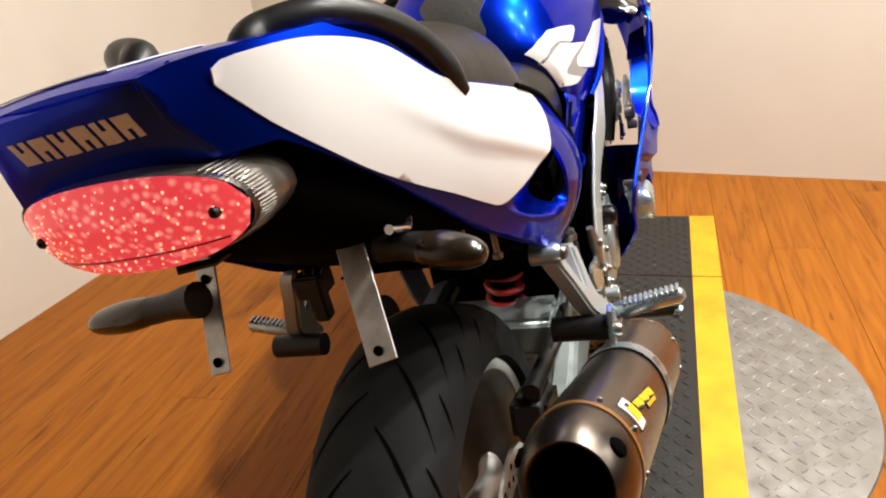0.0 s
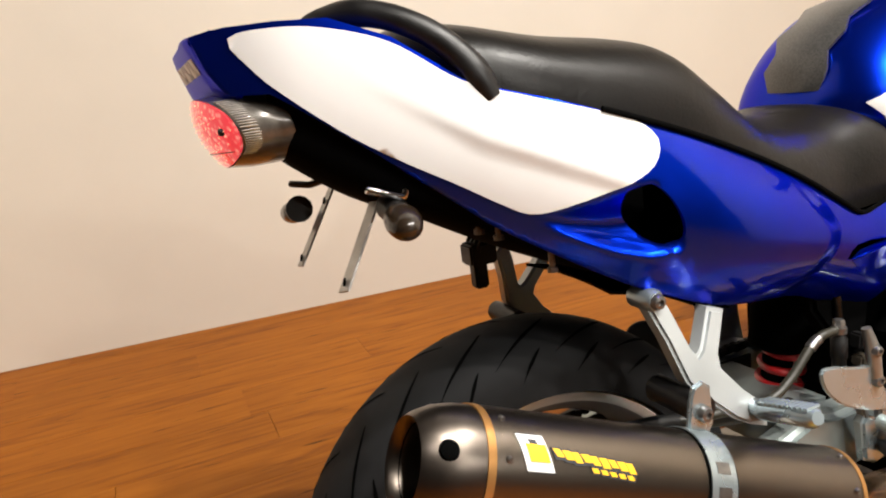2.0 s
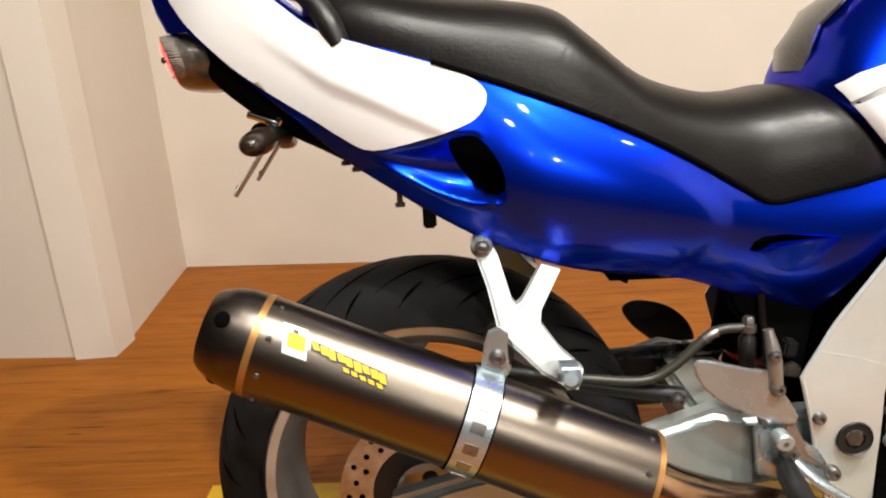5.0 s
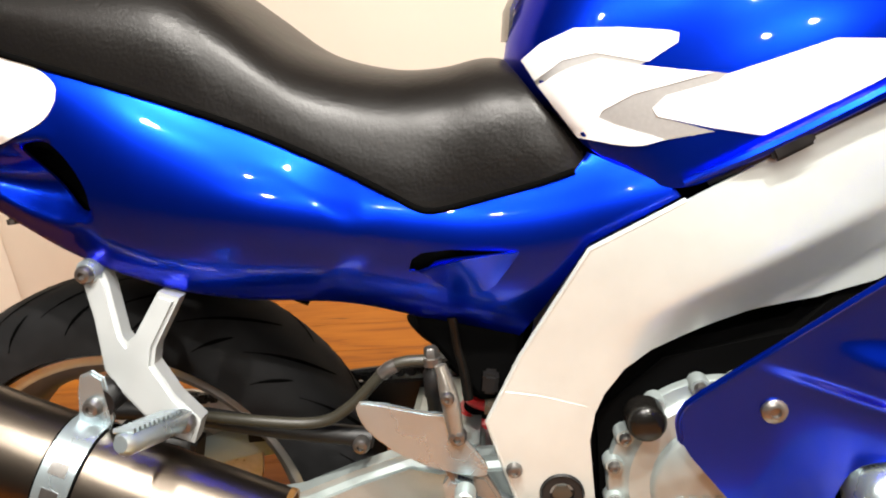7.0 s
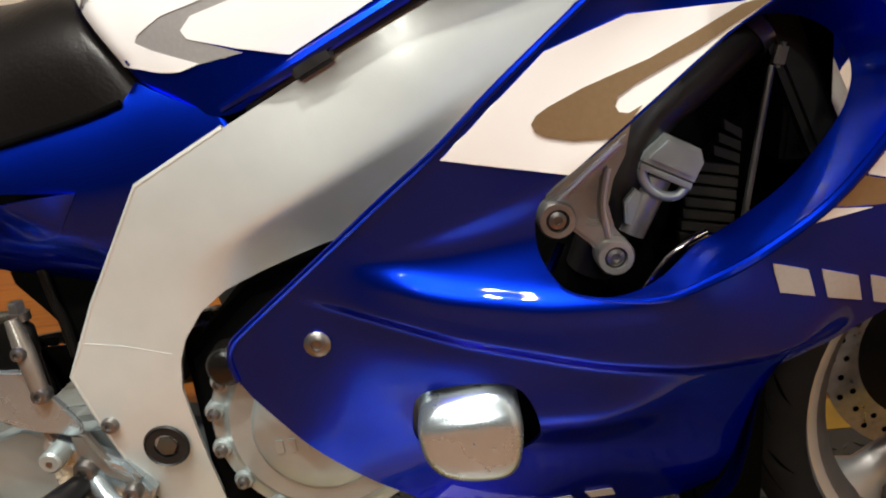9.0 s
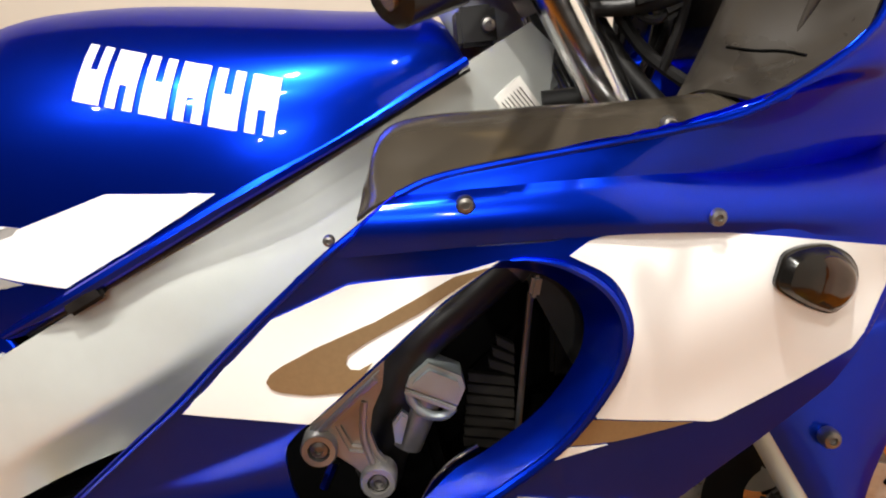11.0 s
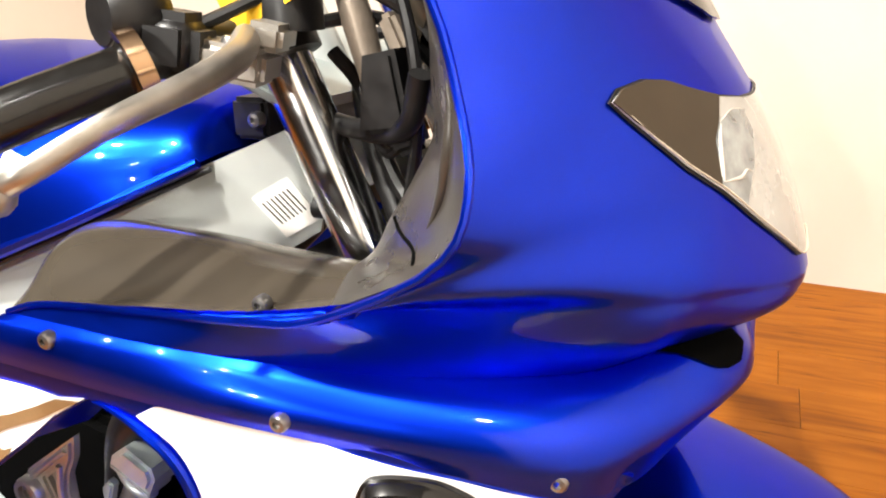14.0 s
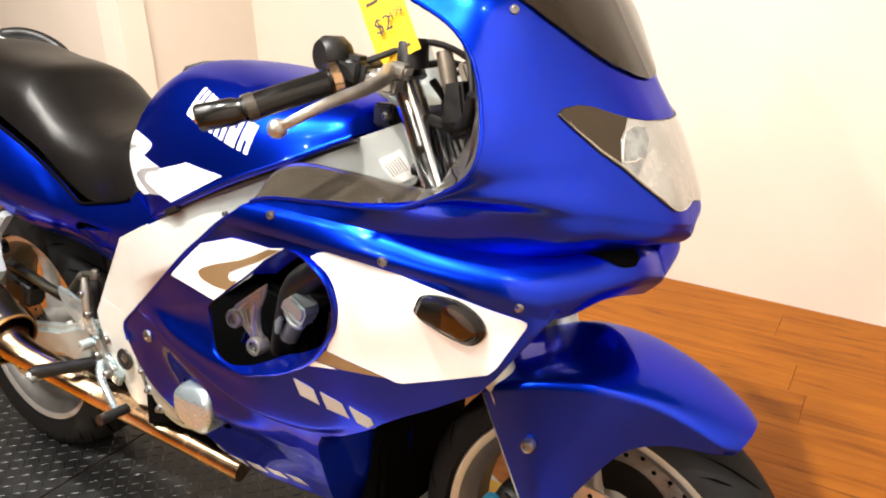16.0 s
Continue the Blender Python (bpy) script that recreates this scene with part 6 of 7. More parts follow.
part("cap_drain", prism([(0.953, 0.612), (0.962, 0.622), (0.967, 0.617), (0.958, 0.592), (0.953, 0.594)], -0.215, -0.205, 0.002), CASTALU, bike)
part("hose", tube([(0.93, -0.17, 0.545), (0.95, -0.18, 0.60), (0.975, -0.185, 0.665), (1.02, -0.18, 0.70), (1.07, -0.17, 0.735)], 0.022, 14), BLACK, bike, "black coolant hose")
part("hose_clip", lathe([(0.0235, -0.006), (0.025, -0.006), (0.025, 0.006), (0.0235, 0.006)], (1.065, -0.172, 0.732), (0.6, 0.1, 0.5), 24, closed=True), BOLT, bike)
part("radiator", block((0.03, 0.34, 0.26), pose(1.125, -0.02, 0.64, 0, -22, 0), 0.006), MATTBLACK, bike, "black finned radiator")
core = part("radiator_core", prism([(1.066, 0.662), (1.056, 0.553), (1.010, 0.560), (1.022, 0.626)], -0.160, -0.150, 0.002), HOLE, bike, "near-black finned radiator core")
for i in range(10):
    z = 0.556 + i * 0.0105
    x0, x1 = 1.010 + (z - 0.556) * (0.18 if z < 0.62 else 0.42), 1.056 + (z - 0.556) * 0.09
    part("radiator_fin", prism([(x0, z + 0.010), (x1, z), (x1, z - 0.0082), (x0, z + 0.0018)], -0.168, -0.158, 0.0008), FINM, core)
part("radiator_edge", tube([(1.081, -0.185, 0.702), (1.069, -0.185, 0.635), (1.056, -0.185, 0.560)], 0.003, 8), BOLT, bike)
part("hose_tap", block((0.009, 0.012, 0.020), pose(1.085, -0.19, 0.710, 0, 15, 0), 0.003), LIGHTCAST, bike)
part("fan_motor", block((0.032, 0.04, 0.066), pose(1.112, -0.155, 0.650, 0, 5, 0), 0.004), GLOSSBLACK, bike, "black plastic fan housing")
part("hose", tube([(1.022, -0.2, 0.574), (1.006, -0.205, 0.569), (0.986, -0.206, 0.554), (0.968, -0.205, 0.530)], 0.004, 10), CHROME, bike)
part("spark_lead", tube([(0.888, -0.215, 0.562), (0.900, -0.215, 0.585)], 0.005, 8, False), CHROME, bike)

# --- air outlet: rolled lip and inner wall
lip = [(x, fair_y(x, z) - 0.001, z) for x, z in SCOOP]
part("outlet_lip", tube(lip[46:], [0.0006 + 0.0034 * min(1, i / 22, (len(lip) - 47 - i) / 8) for i in range(len(lip) - 46)], 8, False), BLUE, side, "rolled blue outlet lip")
cx = sum(p[0] for p in SCOOP) / len(SCOOP)
cz = sum(p[1] for p in SCOOP) / len(SCOOP)
wall_rows = []
rim_run = SCOOP[48:] + SCOOP[:16]
for f, d in ((0.0, 0.001), (0.35, 0.015), (1.0, 0.045)):
    ramp = [0.04 + 0.96 * step01((i - 4) / 16) for i in range(len(rim_run))]
    wall_rows.append([(x + (cx - x) * 0.16 * f * r, fair_y(x, z) + d * r, z + (cz - z) * 0.16 * f * r) for (x, z), r in zip(rim_run, ramp)])
part("outlet_wall", grid_mesh(wall_rows), BLUE, side, "blue inner wall of air outlet")
edge_pts = spline([(x, fair_y(x, z), z) for x, z in FAIR[1:12]], 80).tolist()
part("rolled_edge", tube(edge_pts, 0.0028, 8, False), BLUE, side, "rolled blue panel edge")
part("fairing_return", grid_mesh(skin([[(1.078, -0.238, 0.478), (1.056, -0.232, 0.440), (1.053, -0.200, 0.346), (1.046, -0.170, 0.290), (1.00, -0.15, 0.255)], [(1.10, -0.16, 0.478), (1.08, -0.16, 0.44), (1.075, -0.14, 0.35), (1.06, -0.11, 0.28), (1.02, -0.10, 0.24)], [(1.12, -0.06, 0.46), (1.11, -0.06, 0.42), (1.10, -0.05, 0.34), (1.07, -0.04, 0.26), (1.03, 0, 0.23)]], 24, 16)), BLUE, bike, "blue front return of the lower fairing")
for a, b in ((1.046, 1.082), (1.087, 1.125), (1.130, 1.168)):
    za, zb = 0.5685 - 0.31 * (a - 1.046), 0.5685 - 0.31 * (b - 1.046)
    part("lettering_bar", decal([(a, za), (b - 0.006, zb), (b + 0.002, zb - 0.024), (a + 0.008, za - 0.026)], side_tree, 0.0016), SILVERDEC, side)
for i in range(5):
    x = 0.745 + i * 0.042
    part("lettering_bar", decal([(x, 0.322 - 0.02 * min(1, i)), (x + 0.028, 0.320 - 0.02 * min(1, i)), (x + 0.034, 0.300 - 0.018 * min(1, i)), (x + 0.008, 0.302 - 0.018 * min(1, i))], side_tree, 0.0016), WHITE, side)
for x, z in ((0.697, 0.535),):
    part("fastener", bolt_mesh((x, fair_y(x, z) - 0.002, z), (0, -1, 0), 0.011, 0.004), BOLT, side, "quarter turn fastener")
bolts(side, [(0.936, FAIR_Y(0.936, 0.797) + 0.006, 0.790)], 0.0042)
COV = round_line([(0.766, 0.449), (0.775, 0.470), (0.800, 0.478), (0.834, 0.480), (0.849, 0.468), (0.853, 0.439), (0.847, 0.410), (0.830, 0.399), (0.790, 0.403), (0.771, 0.420)], 36, True)
cc = COV.mean(0)
part("pickup_cover", thicken(grid_mesh([[(cc[0] + (x - cc[0]) * k, -0.268 + d + 0.45 * max(0, (z - cc[1]) * k - 0.017), cc[1] + (z - cc[1]) * k) for x, z in COV] for k, d in ((0.02, 0.0), (0.25, 0.0001), (0.4, 0.0003), (0.48, 0.0005), (0.6, 0.001), (0.75, 0.0016), (0.86, 0.003), (0.96, 0.007), (1.0, 0.016), (1.0, 0.05))], close=True), 0.002), ALU, bike, "satin aluminium oval engine cover")

# --- fairing turn signal, screws
IND = round_line([(1.2470, 0.7160), (1.2480, 0.7220), (1.2530, 0.7350), (1.2580, 0.7385), (1.269, 0.7400), (1.285, 0.7385), (1.299, 0.7345), (1.316, 0.7230), (1.3265, 0.707), (1.3265, 0.691), (1.3170, 0.6790), (1.304, 0.6765), (1.288, 0.684), (1.270, 0.6955), (1.252, 0.7095)], 64, True)


def bulge(outline, height, tree, steps=((1.0, 0.0), (0.98, 0.45), (0.88, 0.8), (0.65, 0.97), (0.3, 1.0), (0.02, 1.0))):
    c = outline.mean(0)
    rows = []
    for k, h in steps:
        row = []
        for x, z in outline:
            hit, nor, _, _ = tree.ray_cast(Vector((c[0] + (x - c[0]) * k, -1, c[1] + (z - c[1]) * k)), Vector((0, 1, 0)))
            row.append(hit + Vector((0, -height * h - 0.001, 0)))
        rows.append(row)
    return grid_mesh(rows, close=True)


ind = part("fairing_signal", bulge(IND, 0.017, side_tree, ((1.0, 0.0), (1.0, 0.30), (0.94, 0.36), (0.92, 0.45), (0.80, 0.80), (0.55, 0.97), (0.3, 1.0), (0.02, 1.0))), GLOSSBLACK, side, "black fairing turn signal with smoked lens")
LENS = round_line([(1.283, 0.7335), (1.298, 0.7305), (1.3125, 0.7200), (1.3215, 0.706), (1.3215, 0.692), (1.314, 0.6830), (1.303, 0.6810), (1.288, 0.689), (1.278, 0.6975), (1.281, 0.716)], 40, True)
part("signal_lens", bulge(LENS, 0.019, side_tree), material("smoked_amber", (0.014, 0.004, 0.0015), 0.12, 0, 0.3, 0.03), ind, "smoked amber lens")
for x, y, z, tr in ((1.031, -0.297, 0.805, lip_tree), (1.204, -0.277, 0.773, lip_tree), (1.365, -0.227, 0.736, side_tree)):
    hit, _, _, _ = tr.ray_cast(Vector((x, -1, z)), Vector((0, 1, 0)))
    q = hit if hit else Vector((x, y, z))
    part("screw", bolt_mesh(q + Vector((0, -0.001, 0)), (0, -1, 0), 0.0065, 0.004), BOLT, upper, "button head fairing screw")

# --- inner trim of the fairing
PADR = [
    [(0.955, -0.268, 0.800), (0.985, -0.274, 0.813), (1.085, -0.271, 0.824), (1.183, -0.270, 0.832), (1.245, -0.270, 0.845)],
    [(0.957, -0.250, 0.806), (0.985, -0.256, 0.826), (1.085, -0.254, 0.830), (1.175, -0.252, 0.836), (1.240, -0.248, 0.845)],
    [(0.960, -0.232, 0.818), (0.984, -0.228, 0.850), (1.080, -0.222, 0.850), (1.165, -0.224, 0.849), (1.237, -0.226, 0.851)],
    [(0.964, -0.205, 0.824), (0.988, -0.198, 0.857), (1.075, -0.196, 0.858), (1.160, -0.198, 0.853), (1.235, -0.205, 0.852)],
    [(0.970, -0.180, 0.812), (0.994, -0.168, 0.842), (1.075, -0.168, 0.845), (1.160, -0.172, 0.842), (1.230, -0.180, 0.842)],
    [(0.974, -0.170, 0.79), (1.00, -0.160, 0.81), (1.08, -0.160, 0.82), (1.16, -0.166, 0.82), (1.225, -0.170, 0.825)],
]
trim = part("inner_trim", thicken_side(grid_mesh(skin(PADR, 40, 28)), 0.003, (0, 0.3, -1)), DARKGREY, bike, "dark grey plastic cockpit trim")
mirror(trim)
bolts(trim, [(1.181, -0.257, 0.838)], 0.006, BOLT)
INNERP = material("inner_cowl_plastic", (0.026, 0.022, 0.018), 0.3, 0, 0, 0, 0.15, 20, 0.03, 300, rough_vary=0.05)
INN = [
    [(1.240, -0.271, 0.846), (1.228, -0.225, 0.852), (1.226, -0.185, 0.851), (1.222, -0.150, 0.842)],
    [(1.303, -0.271, 0.877), (1.272, -0.235, 0.868), (1.240, -0.190, 0.876), (1.236, -0.155, 0.868)],
    [(1.321, -0.268, 0.900), (1.298, -0.240, 0.895), (1.257, -0.185, 0.905), (1.254, -0.155, 0.900)],
    [(1.327, -0.266, 0.925), (1.304, -0.240, 0.928), (1.271, -0.182, 0.937), (1.270, -0.155, 0.936)],
    [(1.314, -0.246, 0.969), (1.294, -0.225, 0.972), (1.270, -0.182, 0.974), (1.270, -0.155, 0.975)],
    [(1.297, -0.243, 1.020), (1.284, -0.225, 1.022), (1.274, -0.188, 1.022), (1.275, -0.155, 1.025)],
    [(1.262, -0.244, 1.052), (1.268, -0.222, 1.062), (1.272, -0.20, 1.075), (1.272, -0.155, 1.078)],
]
inner = part("inner_cowl", thicken(grid_mesh(skin(INN, 24, 36)), 0.003), INNERP, bike, "dark grey plastic inner cowl panel")
in_tree = tree_of(inner)


def on_inner(line, proud):
    """Places on the inner cowl panel over a line given in x and z."""
    out = []
    for x, z in line:
        hit = in_tree.ray_cast(Vector((x, -1, z)), Vector((0, 1, 0)))[0]
        if hit:
            out.append((hit.x, hit.y - proud, hit.z))
    return out


part("panel_gap", tube(on_inner([(1.246, 0.884), (1.254, 0.881), (1.262, 0.879), (1.270, 0.878), (1.277, 0.876), (1.282, 0.873)], 0.0002), 0.0012, 8), HOLE, inner, "dark gap between panels")
part("rib", tube(on_inner([(1.300, 0.975), (1.303, 0.960), (1.303, 0.944), (1.301, 0.930), (1.297, 0.915), (1.290, 0.900), (1.284, 0.890)], -0.001), [0.001, 0.003, 0.0045, 0.005, 0.0045, 0.003, 0.001], 10), INNERP, inner)
mirror(inner)
part("dash_tray", thicken(grid_mesh([[(1.285, -0.16, 0.87), (1.30, 0, 0.87), (1.285, 0.16, 0.87)], [(1.33, -0.18, 0.90), (1.35, 0, 0.90), (1.33, 0.18, 0.90)], [(1.34, -0.18, 1.0), (1.36, 0, 1.0), (1.34, 0.18, 1.0)]]), 0.003), BLACK, bike)
dash = part("instrument_panel", block((0.06, 0.26, 0.12), pose(1.255, 0, 1.01, 0, -35, 0), 0.02, 3), BLACK, bike, "black instrument panel")
for y in (-0.065, 0.065):
    part("gauge", lathe([(0, 0.002), (0.045, 0.002), (0.05, 0.006), (0.054, 0.0), (0.054, -0.02)], (1.232, y, 1.032), (-0.8, 0, 0.6), 32), DARKGREY, dash)
STAY = material("brown_cast_stay", (0.20, 0.165, 0.13), 0.4, 0.6, 0, 0, 0.2, 60, 0.15, 400)
stay_tube = part("dash_stay", tube([(1.176, -0.115, 1.020), (1.182, -0.115, 1.000), (1.194, -0.115, 0.955)], [0.011, 0.012, 0.010], 16, False), STAY, bike, "cast instrument stay")
part("stay_clamp", block((0.036, 0.034, 0.020), pose(1.208, -0.120, 0.954, 0, -18, 0), 0.005, 3), STAY, stay_tube)
part("stay_arm", block((0.014, 0.020, 0.046), pose(1.214, -0.112, 0.986, 0, -24, 0), 0.004, 2), STAY, stay_tube)
bolts(stay_tube, [(1.200, -0.138, 0.957), (1.218, -0.138, 0.952)], 0.005, BOLT)
part("relay", block((0.026, 0.026, 0.030), pose(1.224, -0.130, 0.926, 0, -20, 0), 0.006, 3), BLACK, bike, "black plastic relay")
part("cable", tube([(1.205, -0.135, 1.06), (1.228, -0.140, 1.02), (1.240, -0.145, 0.97), (1.236, -0.140, 0.92), (1.220, -0.125, 0.87)], 0.0045, 8), BLACK, bike, "black wiring loom")
part("cable", tube([(1.160, -0.075, 0.965), (1.168, -0.085, 0.93), (1.190, -0.100, 0.88), (1.220, -0.118, 0.835)], 0.009, 10), BLACK, bike, "black rubber hose")
part("cable", tube([(1.200, -0.120, 0.925), (1.203, -0.130, 0.915), (1.215, -0.135, 0.912), (1.232, -0.135, 0.930)], 0.004, 8), BLACK, bike)
part("wiring_bracket", prism([(1.195, 0.925), (1.20, 0.98), (1.225, 0.985), (1.235, 0.93)], -0.15, -0.12, 0.004), BLACK, bike)

# --- headlight inner, screen
BEZ = [(-0.1855, 0.958), (-0.177, 0.9652), (-0.157, 0.9688), (-0.1395, 0.9668), (-0.1195, 0.9598), (-0.0965, 0.9538), (-0.067, 0.9498), (-0.028, 0.9483), (0, 0.9478), (0, 0.8458), (-0.030, 0.8403), (-0.050, 0.8398), (-0.068, 0.8432), (-0.107, 0.8758), (-0.129, 0.8977), (-0.151, 0.9157)]
bez = part("headlight_gasket", decal(BEZ, up_tree, 0.0016, (-1, 0, 0), 0.012), BLACK, bike, "black rubber headlight gasket")
mirror(bez)
part("headlight_surround", decal([(-0.1842, 0.958), (-0.176, 0.9642), (-0.157, 0.9675), (-0.14, 0.9655), (-0.12, 0.9585), (-0.100, 0.953), (-0.111, 0.939), (-0.121, 0.929), (-0.130, 0.903), (-0.149, 0.9185), (-0.166, 0.9375)], up_tree, 0.0042, (-1, 0, 0), 0.01),
             material("brown_lamp_surround", (0.040, 0.029, 0.018), 0.40, 0, 0, 0.1, 0.12, 20, spec=0.2), lamp_part, "dark brown inner surround")
SCR = [(0.0, 0.995), (-0.040, 0.999), (-0.085, 1.013), (-0.130, 1.036), (-0.175, 1.064), (-0.205, 1.088), (-0.205, 1.098), (-0.12, 1.103), (0.0, 1.108)]
scr = part("windscreen", decal(SCR, up_tree, 0.004, (-1, 0, 0), 0.012, 0.003), SCREEN, bike, "dark tinted windscreen")
mirror(scr)
TOPSCR = []
for k in range(5):
    f = k / 4
    TOPSCR.append([(1.300 - 0.09 * f + 0.042 * (1 - (j / 6) ** 2), 0.205 * (1 - 0.25 * f) * j / 6, 1.092 + 0.11 * f + 0.014 * (1 - (j / 6) ** 2)) for j in range(-6, 7)])
part("windscreen_top", thicken(grid_mesh([spline(r, 25) for r in TOPSCR]), 0.003), SCREEN, bike, "dark tinted windscreen top")
stay = up_tree.ray_cast(Vector((1.3226, -1, 1.070)), Vector((0, 1, 0)))[0]
bolts(upper, [tuple(stay)], 0.006, BOLT, axis=(0.6, -0.8, 0.2))

# --- handlebars
for s in (-1, 1):
    hb = part("handlebar", tube([(1.11, s * 0.10, 1.000), (1.105, s * 0.18, 0.993), (1.098, s * 0.254, 0.977), (1.05, s * 0.341, 0.949), (1.035, s * 0.355, 0.944)], 0.011, 14), MATTBLACK, bike, "black clip-on handlebar")
    part("grip", tube([(1.098, s * 0.252, 0.978), (1.096, s * 0.256, 0.977), (1.074, s * 0.300, 0.963), (1.052, s * 0.338, 0.949)], [0.0215, 0.0165, 0.0165, 0.0165], 20, False), GLOSSBLACK, hb, "black rubber grip")
    part("grip_flange", tube([(1.103, s * 0.244, 0.980), (1.097, s * 0.253, 0.977)], 0.026, 20, False), COPPER, hb, "bronze grip flange")
    part("grip_collar", tube([(1.053, s * 0.336, 0.950), (1.046, s * 0.346, 0.946)], 0.0172, 20, False), DARKGREY, hb)
    part("bar_end", tube([(1.046, s * 0.346, 0.946), (1.040, s * 0.350, 0.944), (1.036, s * 0.353, 0.943), (1.003, s * 0.378, 0.934), (1.001, s * 0.380, 0.933)], [0.0145, 0.0145, 0.0168, 0.0168, 0.0145], 20, False), GLOSSBLACK, hb, "black bar end weight")
    part("bar_end_plug", tube([(1.002, s * 0.3795, 0.9335), (0.9995, s * 0.381, 0.9325)], 0.006, 12, False), COPPER, hb)
    part("lever", tube([(1.150, s * 0.205, 0.992), (1.172, s * 0.245, 0.986), (1.178, s * 0.285, 0.977), (1.168, s * 0.340, 0.962), (1.150, s * 0.372, 0.945), (1.135, s * 0.379, 0.936)], [0.012, 0.010, 0.0085, 0.007, 0.0065, 0.006], 12, flat=0.75), LEVERM, bike, "cast aluminium brake lever")
    part("lever_ball", lathe([(0, 0.0115), (0.006, 0.010), (0.010, 0.006), (0.0118, 0), (0.010, -0.006), (0.006, -0.010), (0, -0.0115)], (1.130, s * 0.379, 0.934), (0, 0, 1), 18), LEVERM, bike)
    perch = part("lever_perch", block((0.052, 0.050, 0.024), pose(1.132, s * 0.195, 0.980, 0, 12, -s * 20), 0.005, 3), LEVERM, bike, "cast aluminium lever perch")
    part("perch_cap", block((0.026, 0.044, 0.018), pose(1.150, s * 0.178, 0.995, 0, 12, -s * 20), 0.004, 2), LEVERM, perch)
    bolts(perch, [(1.120, s * 0.212, 0.993), (1.140, s * 0.206, 0.992)], 0.007, BOLT, axis=(0.1, 0, 1))
    part("switch_box", block((0.042, 0.05, 0.042), pose(1.105, s * 0.218, 0.992, 0, 10, s * -20), 0.010, 3), BLACK, bike, "black switch housing")
    part("throttle_drum", lathe([(0, 0.02), (0.018, 0.02), (0.024, 0.012), (0.024, -0.012), (0.018, -0.02), (0, -0.02)], (1.085, s * 0.232, 1.010), (-0.3, s * 0.8, 0), 20), BLACK, bike)
    part("fluid_reservoir", lathe([(0, 0.02), (0.020, 0.02), (0.023, 0.015), (0.023, -0.018), (0, -0.018)], (1.145, s * 0.145, 1.015), (0, 0, 1), 24), BLACK, bike, "black brake fluid reservoir")
    part("bar_clamp", lathe([(0.0215, 0.016), (0.031, 0.016), (0.031, -0.016), (0.0215, -0.016)], (1.113, s * 0.120, 0.99), (-0.395, 0, 0.919), 24, closed=True), MATTBLACK, bike)
    part("cable", tube([(1.10, s * 0.20, 1.0), (1.17, s * 0.13, 1.03), (1.235, s * 0.09, 0.98), (1.225, s * 0.07, 0.88), (1.19, s * 0.06, 0.80)], 0.0045, 8), BLACK, bike, "black control cable")
    part("cable", tube([(1.14, s * 0.13, 1.0), (1.20, s * 0.10, 1.0), (1.245, s * 0.08, 0.93), (1.21, s * 0.07, 0.84)], 0.005, 8), BLACK, bike, "black control cable")
    part("cable", tube([(1.15, s * 0.10, 0.98), (1.175, s * 0.10, 0.95), (1.205, s * 0.115, 0.89), (1.245, s * 0.13, 0.85)], 0.006, 8), BLACK, bike, "black brake hose")
# the far bar sits lower, with the forks turned on the stand
for o in bike.children_recursive:
    if o.type == "MESH" and o.name.split(".")[0] in ("handlebar", "grip", "grip_flange", "grip_collar", "bar_end", "bar_end_plug", "lever", "lever_ball"):
        for v in o.data.vertices:
            if v.co.y > 0.18:
                v.co.z -= 0.42 * (v.co.y - 0.18)
part("cable", tube([(1.14, -0.11, 0.93), (1.20, -0.13, 0.925), (1.235, -0.15, 0.935), (1.25, -0.16, 0.97)], 0.008, 10), BLACK, bike)
part("cable", tube([(1.16, -0.05, 0.99), (1.24, -0.06, 1.0), (1.25, -0.05, 0.92), (1.19, -0.06, 0.82)], 0.005, 8), BLACK, bike)
part("frame_label", decal([(1.072, 0.862), (1.098, 0.878), (1.121, 0.842), (1.094, 0.826)], tree_of(beam), 0.0012), PAPER, beam, "white paper warning label")
lab_tree = tree_of(bpy.data.objects["frame_label"])
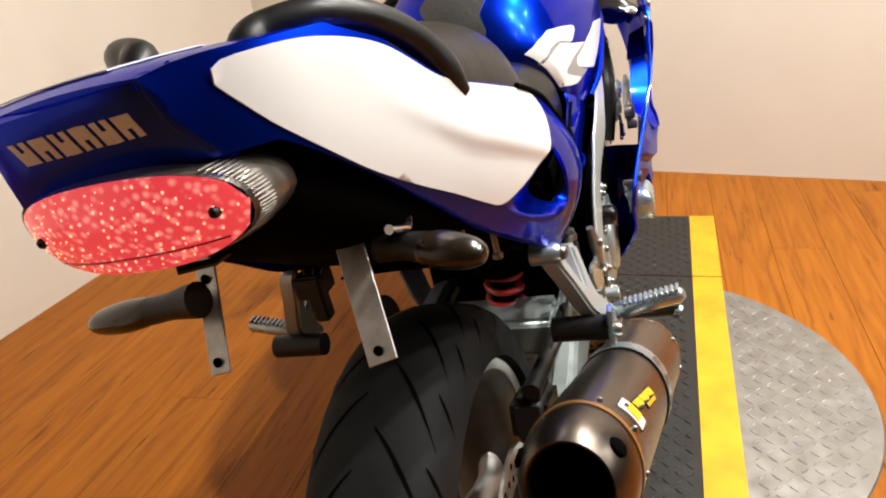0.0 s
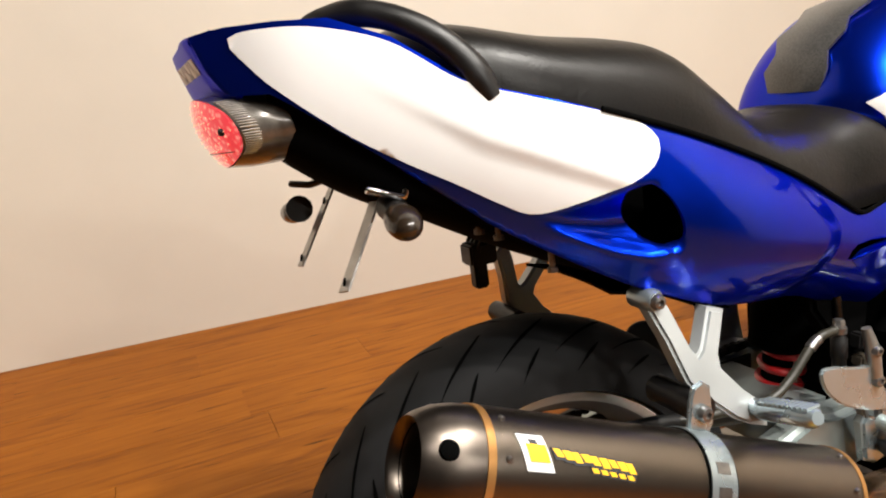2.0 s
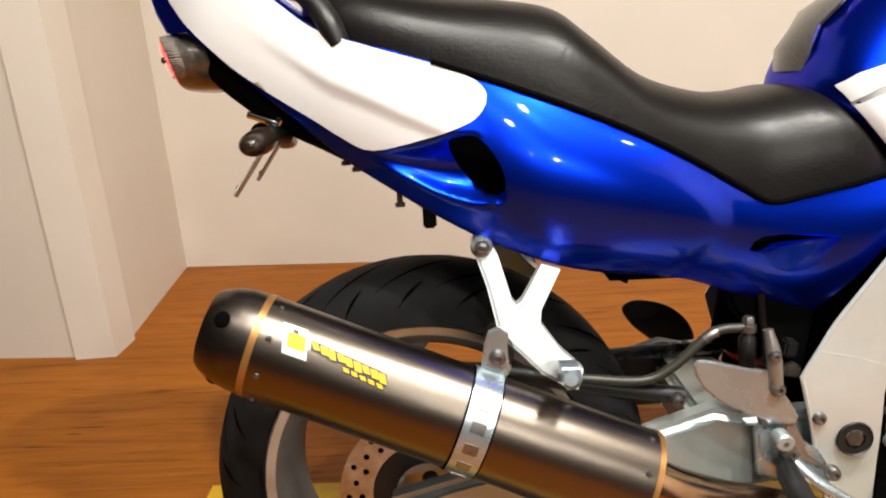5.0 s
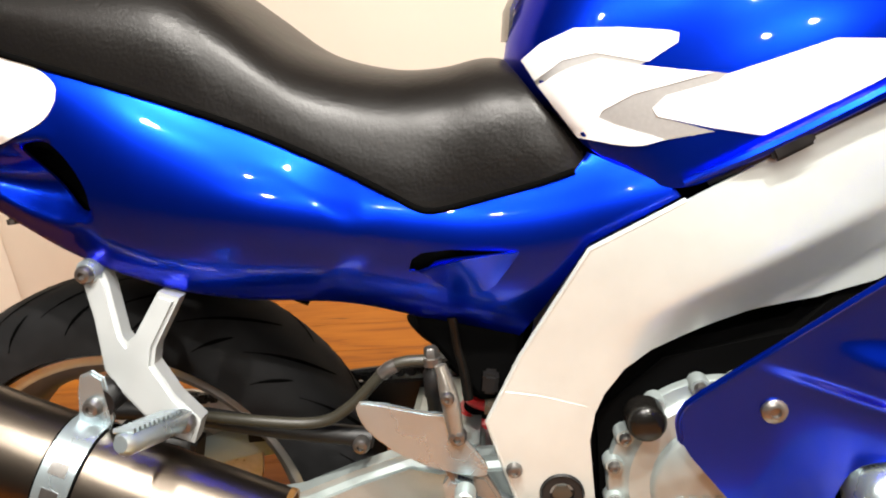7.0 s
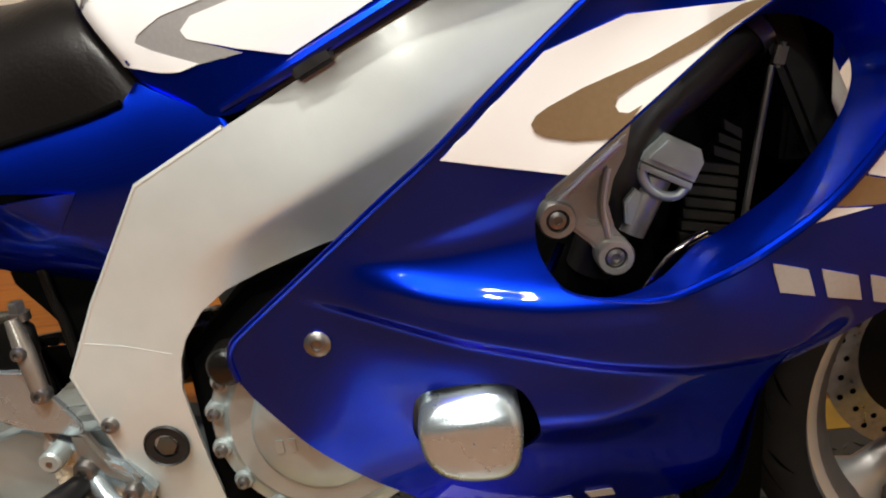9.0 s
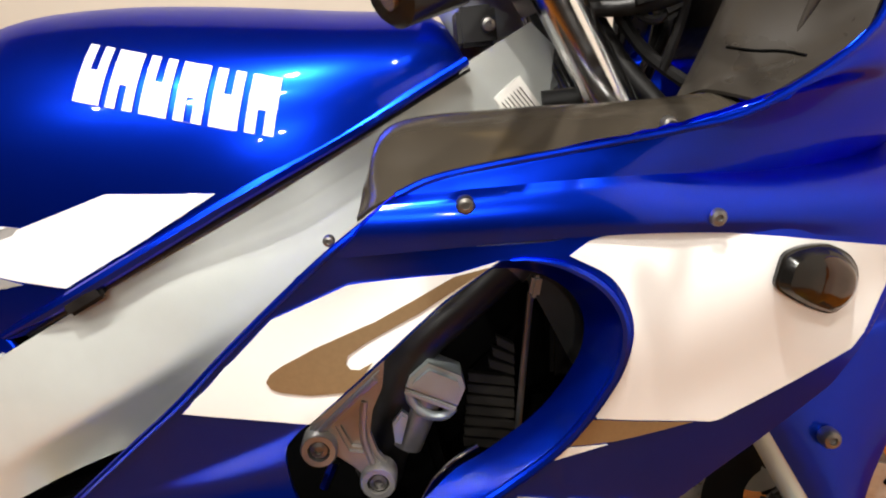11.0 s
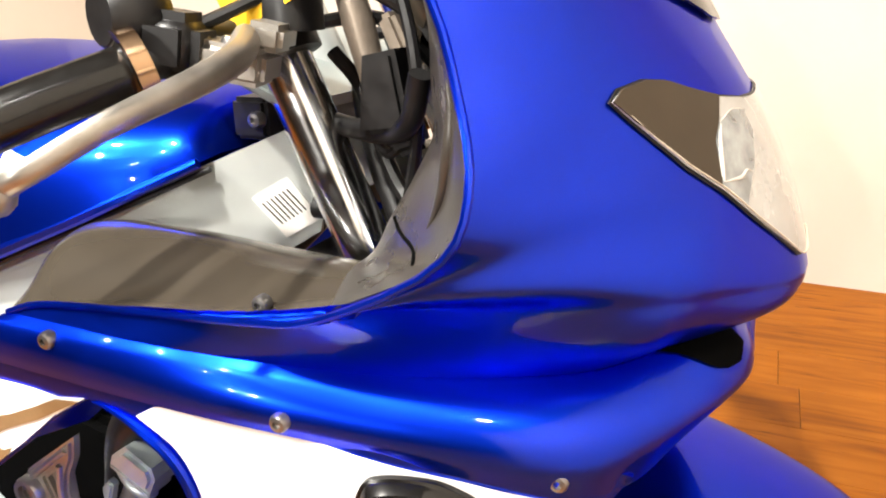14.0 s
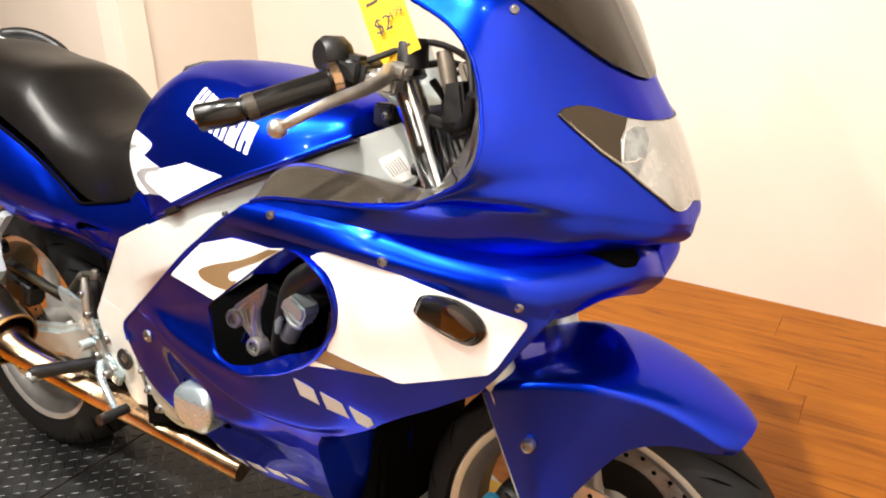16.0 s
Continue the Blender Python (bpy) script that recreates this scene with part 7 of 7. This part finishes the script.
for i in range(7):
    f = i / 7
    x, z = 1.076 + 0.021 * f + 0.003, 0.861 - 0.0 + 0.013 * f - 0.004
    part("label_line", decal([(x, z), (x + 0.0008, z + 0.0005), (x + 0.014, z - 0.0183), (x + 0.0132, z - 0.0188)], lab_tree, 0.0006, step=0.03), INK if i in (1, 4) else DARKGREY, beam)
part("breather_stub", tube([(1.118, -0.09, 0.852), (1.155, -0.09, 0.852)], 0.010, 12, False), MATTBLACK, bike)

# --- price tag hung on the brake lever
TAGP = Matrix.Translation((1.146, -0.165, 1.0)) @ Matrix.Rotation(radians(-24), 4, "Y")
tag = tagged(new("price_tag"), "yellow handwritten card price tag hanging on the handlebar", "price tag")
tag.matrix_world = Matrix.Rotation(-LEAN, 4, "X")



def tag_piece(name, x0, x1, z0, z1, y, mat, parent=None, bend=0.004, thick=0.0006):
    rows = []
    for j in range(9):
        z = z0 + (z1 - z0) * j / 8
        rows.append([TAGP @ Vector((x0 + (x1 - x0) * i / 4, y - bend * math.sin(z * 18), z)) for i in range(5)])
    return part(name, thicken_side(grid_mesh(rows), thick), mat, parent or tag)


tag_piece("card", -0.034, 0.034, 0.010, 0.135, 0, YELLOW)
for i, (a, b) in enumerate(((-0.026, -0.010), (-0.008, 0.006), (0.008, 0.022))):
    tag_piece("writing_line", a, b, 0.020, 0.0225, -0.0009, INK)
for a, b in ((-0.024, -0.004), (0.002, 0.022)):
    tag_piece("writing_line", a, b, 0.088, 0.0915, -0.0009, INK)
    tag_piece("writing_line", a + 0.004, b, 0.104, 0.1075, -0.0009, INK)


def words(text, size, m, parent):
    cu = bpy.data.curves.new("writing", "FONT")
    cu.body, cu.size, cu.extrude = text, size, 0.0002
    tmp = new("writing", cu)
    me = bpy.data.meshes.new_from_object(tmp.evaluated_get(bpy.context.evaluated_depsgraph_get()))
    bpy.data.objects.remove(tmp)
    ob = new("writing", me)
    me.transform(m)
    me.materials.clear()
    me.materials.append(INK)
    ob.parent = parent
    return ob


words("$2", 0.028, TAGP @ pose(-0.020, -0.0075, 0.048, 90, 0, 0), tag)
words("499", 0.016, TAGP @ pose(0.006, -0.0078, 0.058, 90, 0, 0), tag)
part("tag_string", tube([TAGP @ Vector((0, 0, 0.130)), TAGP @ Vector((0.004, 0.01, 0.150))], 0.001, 6, False), PAPER, tag)
planks()
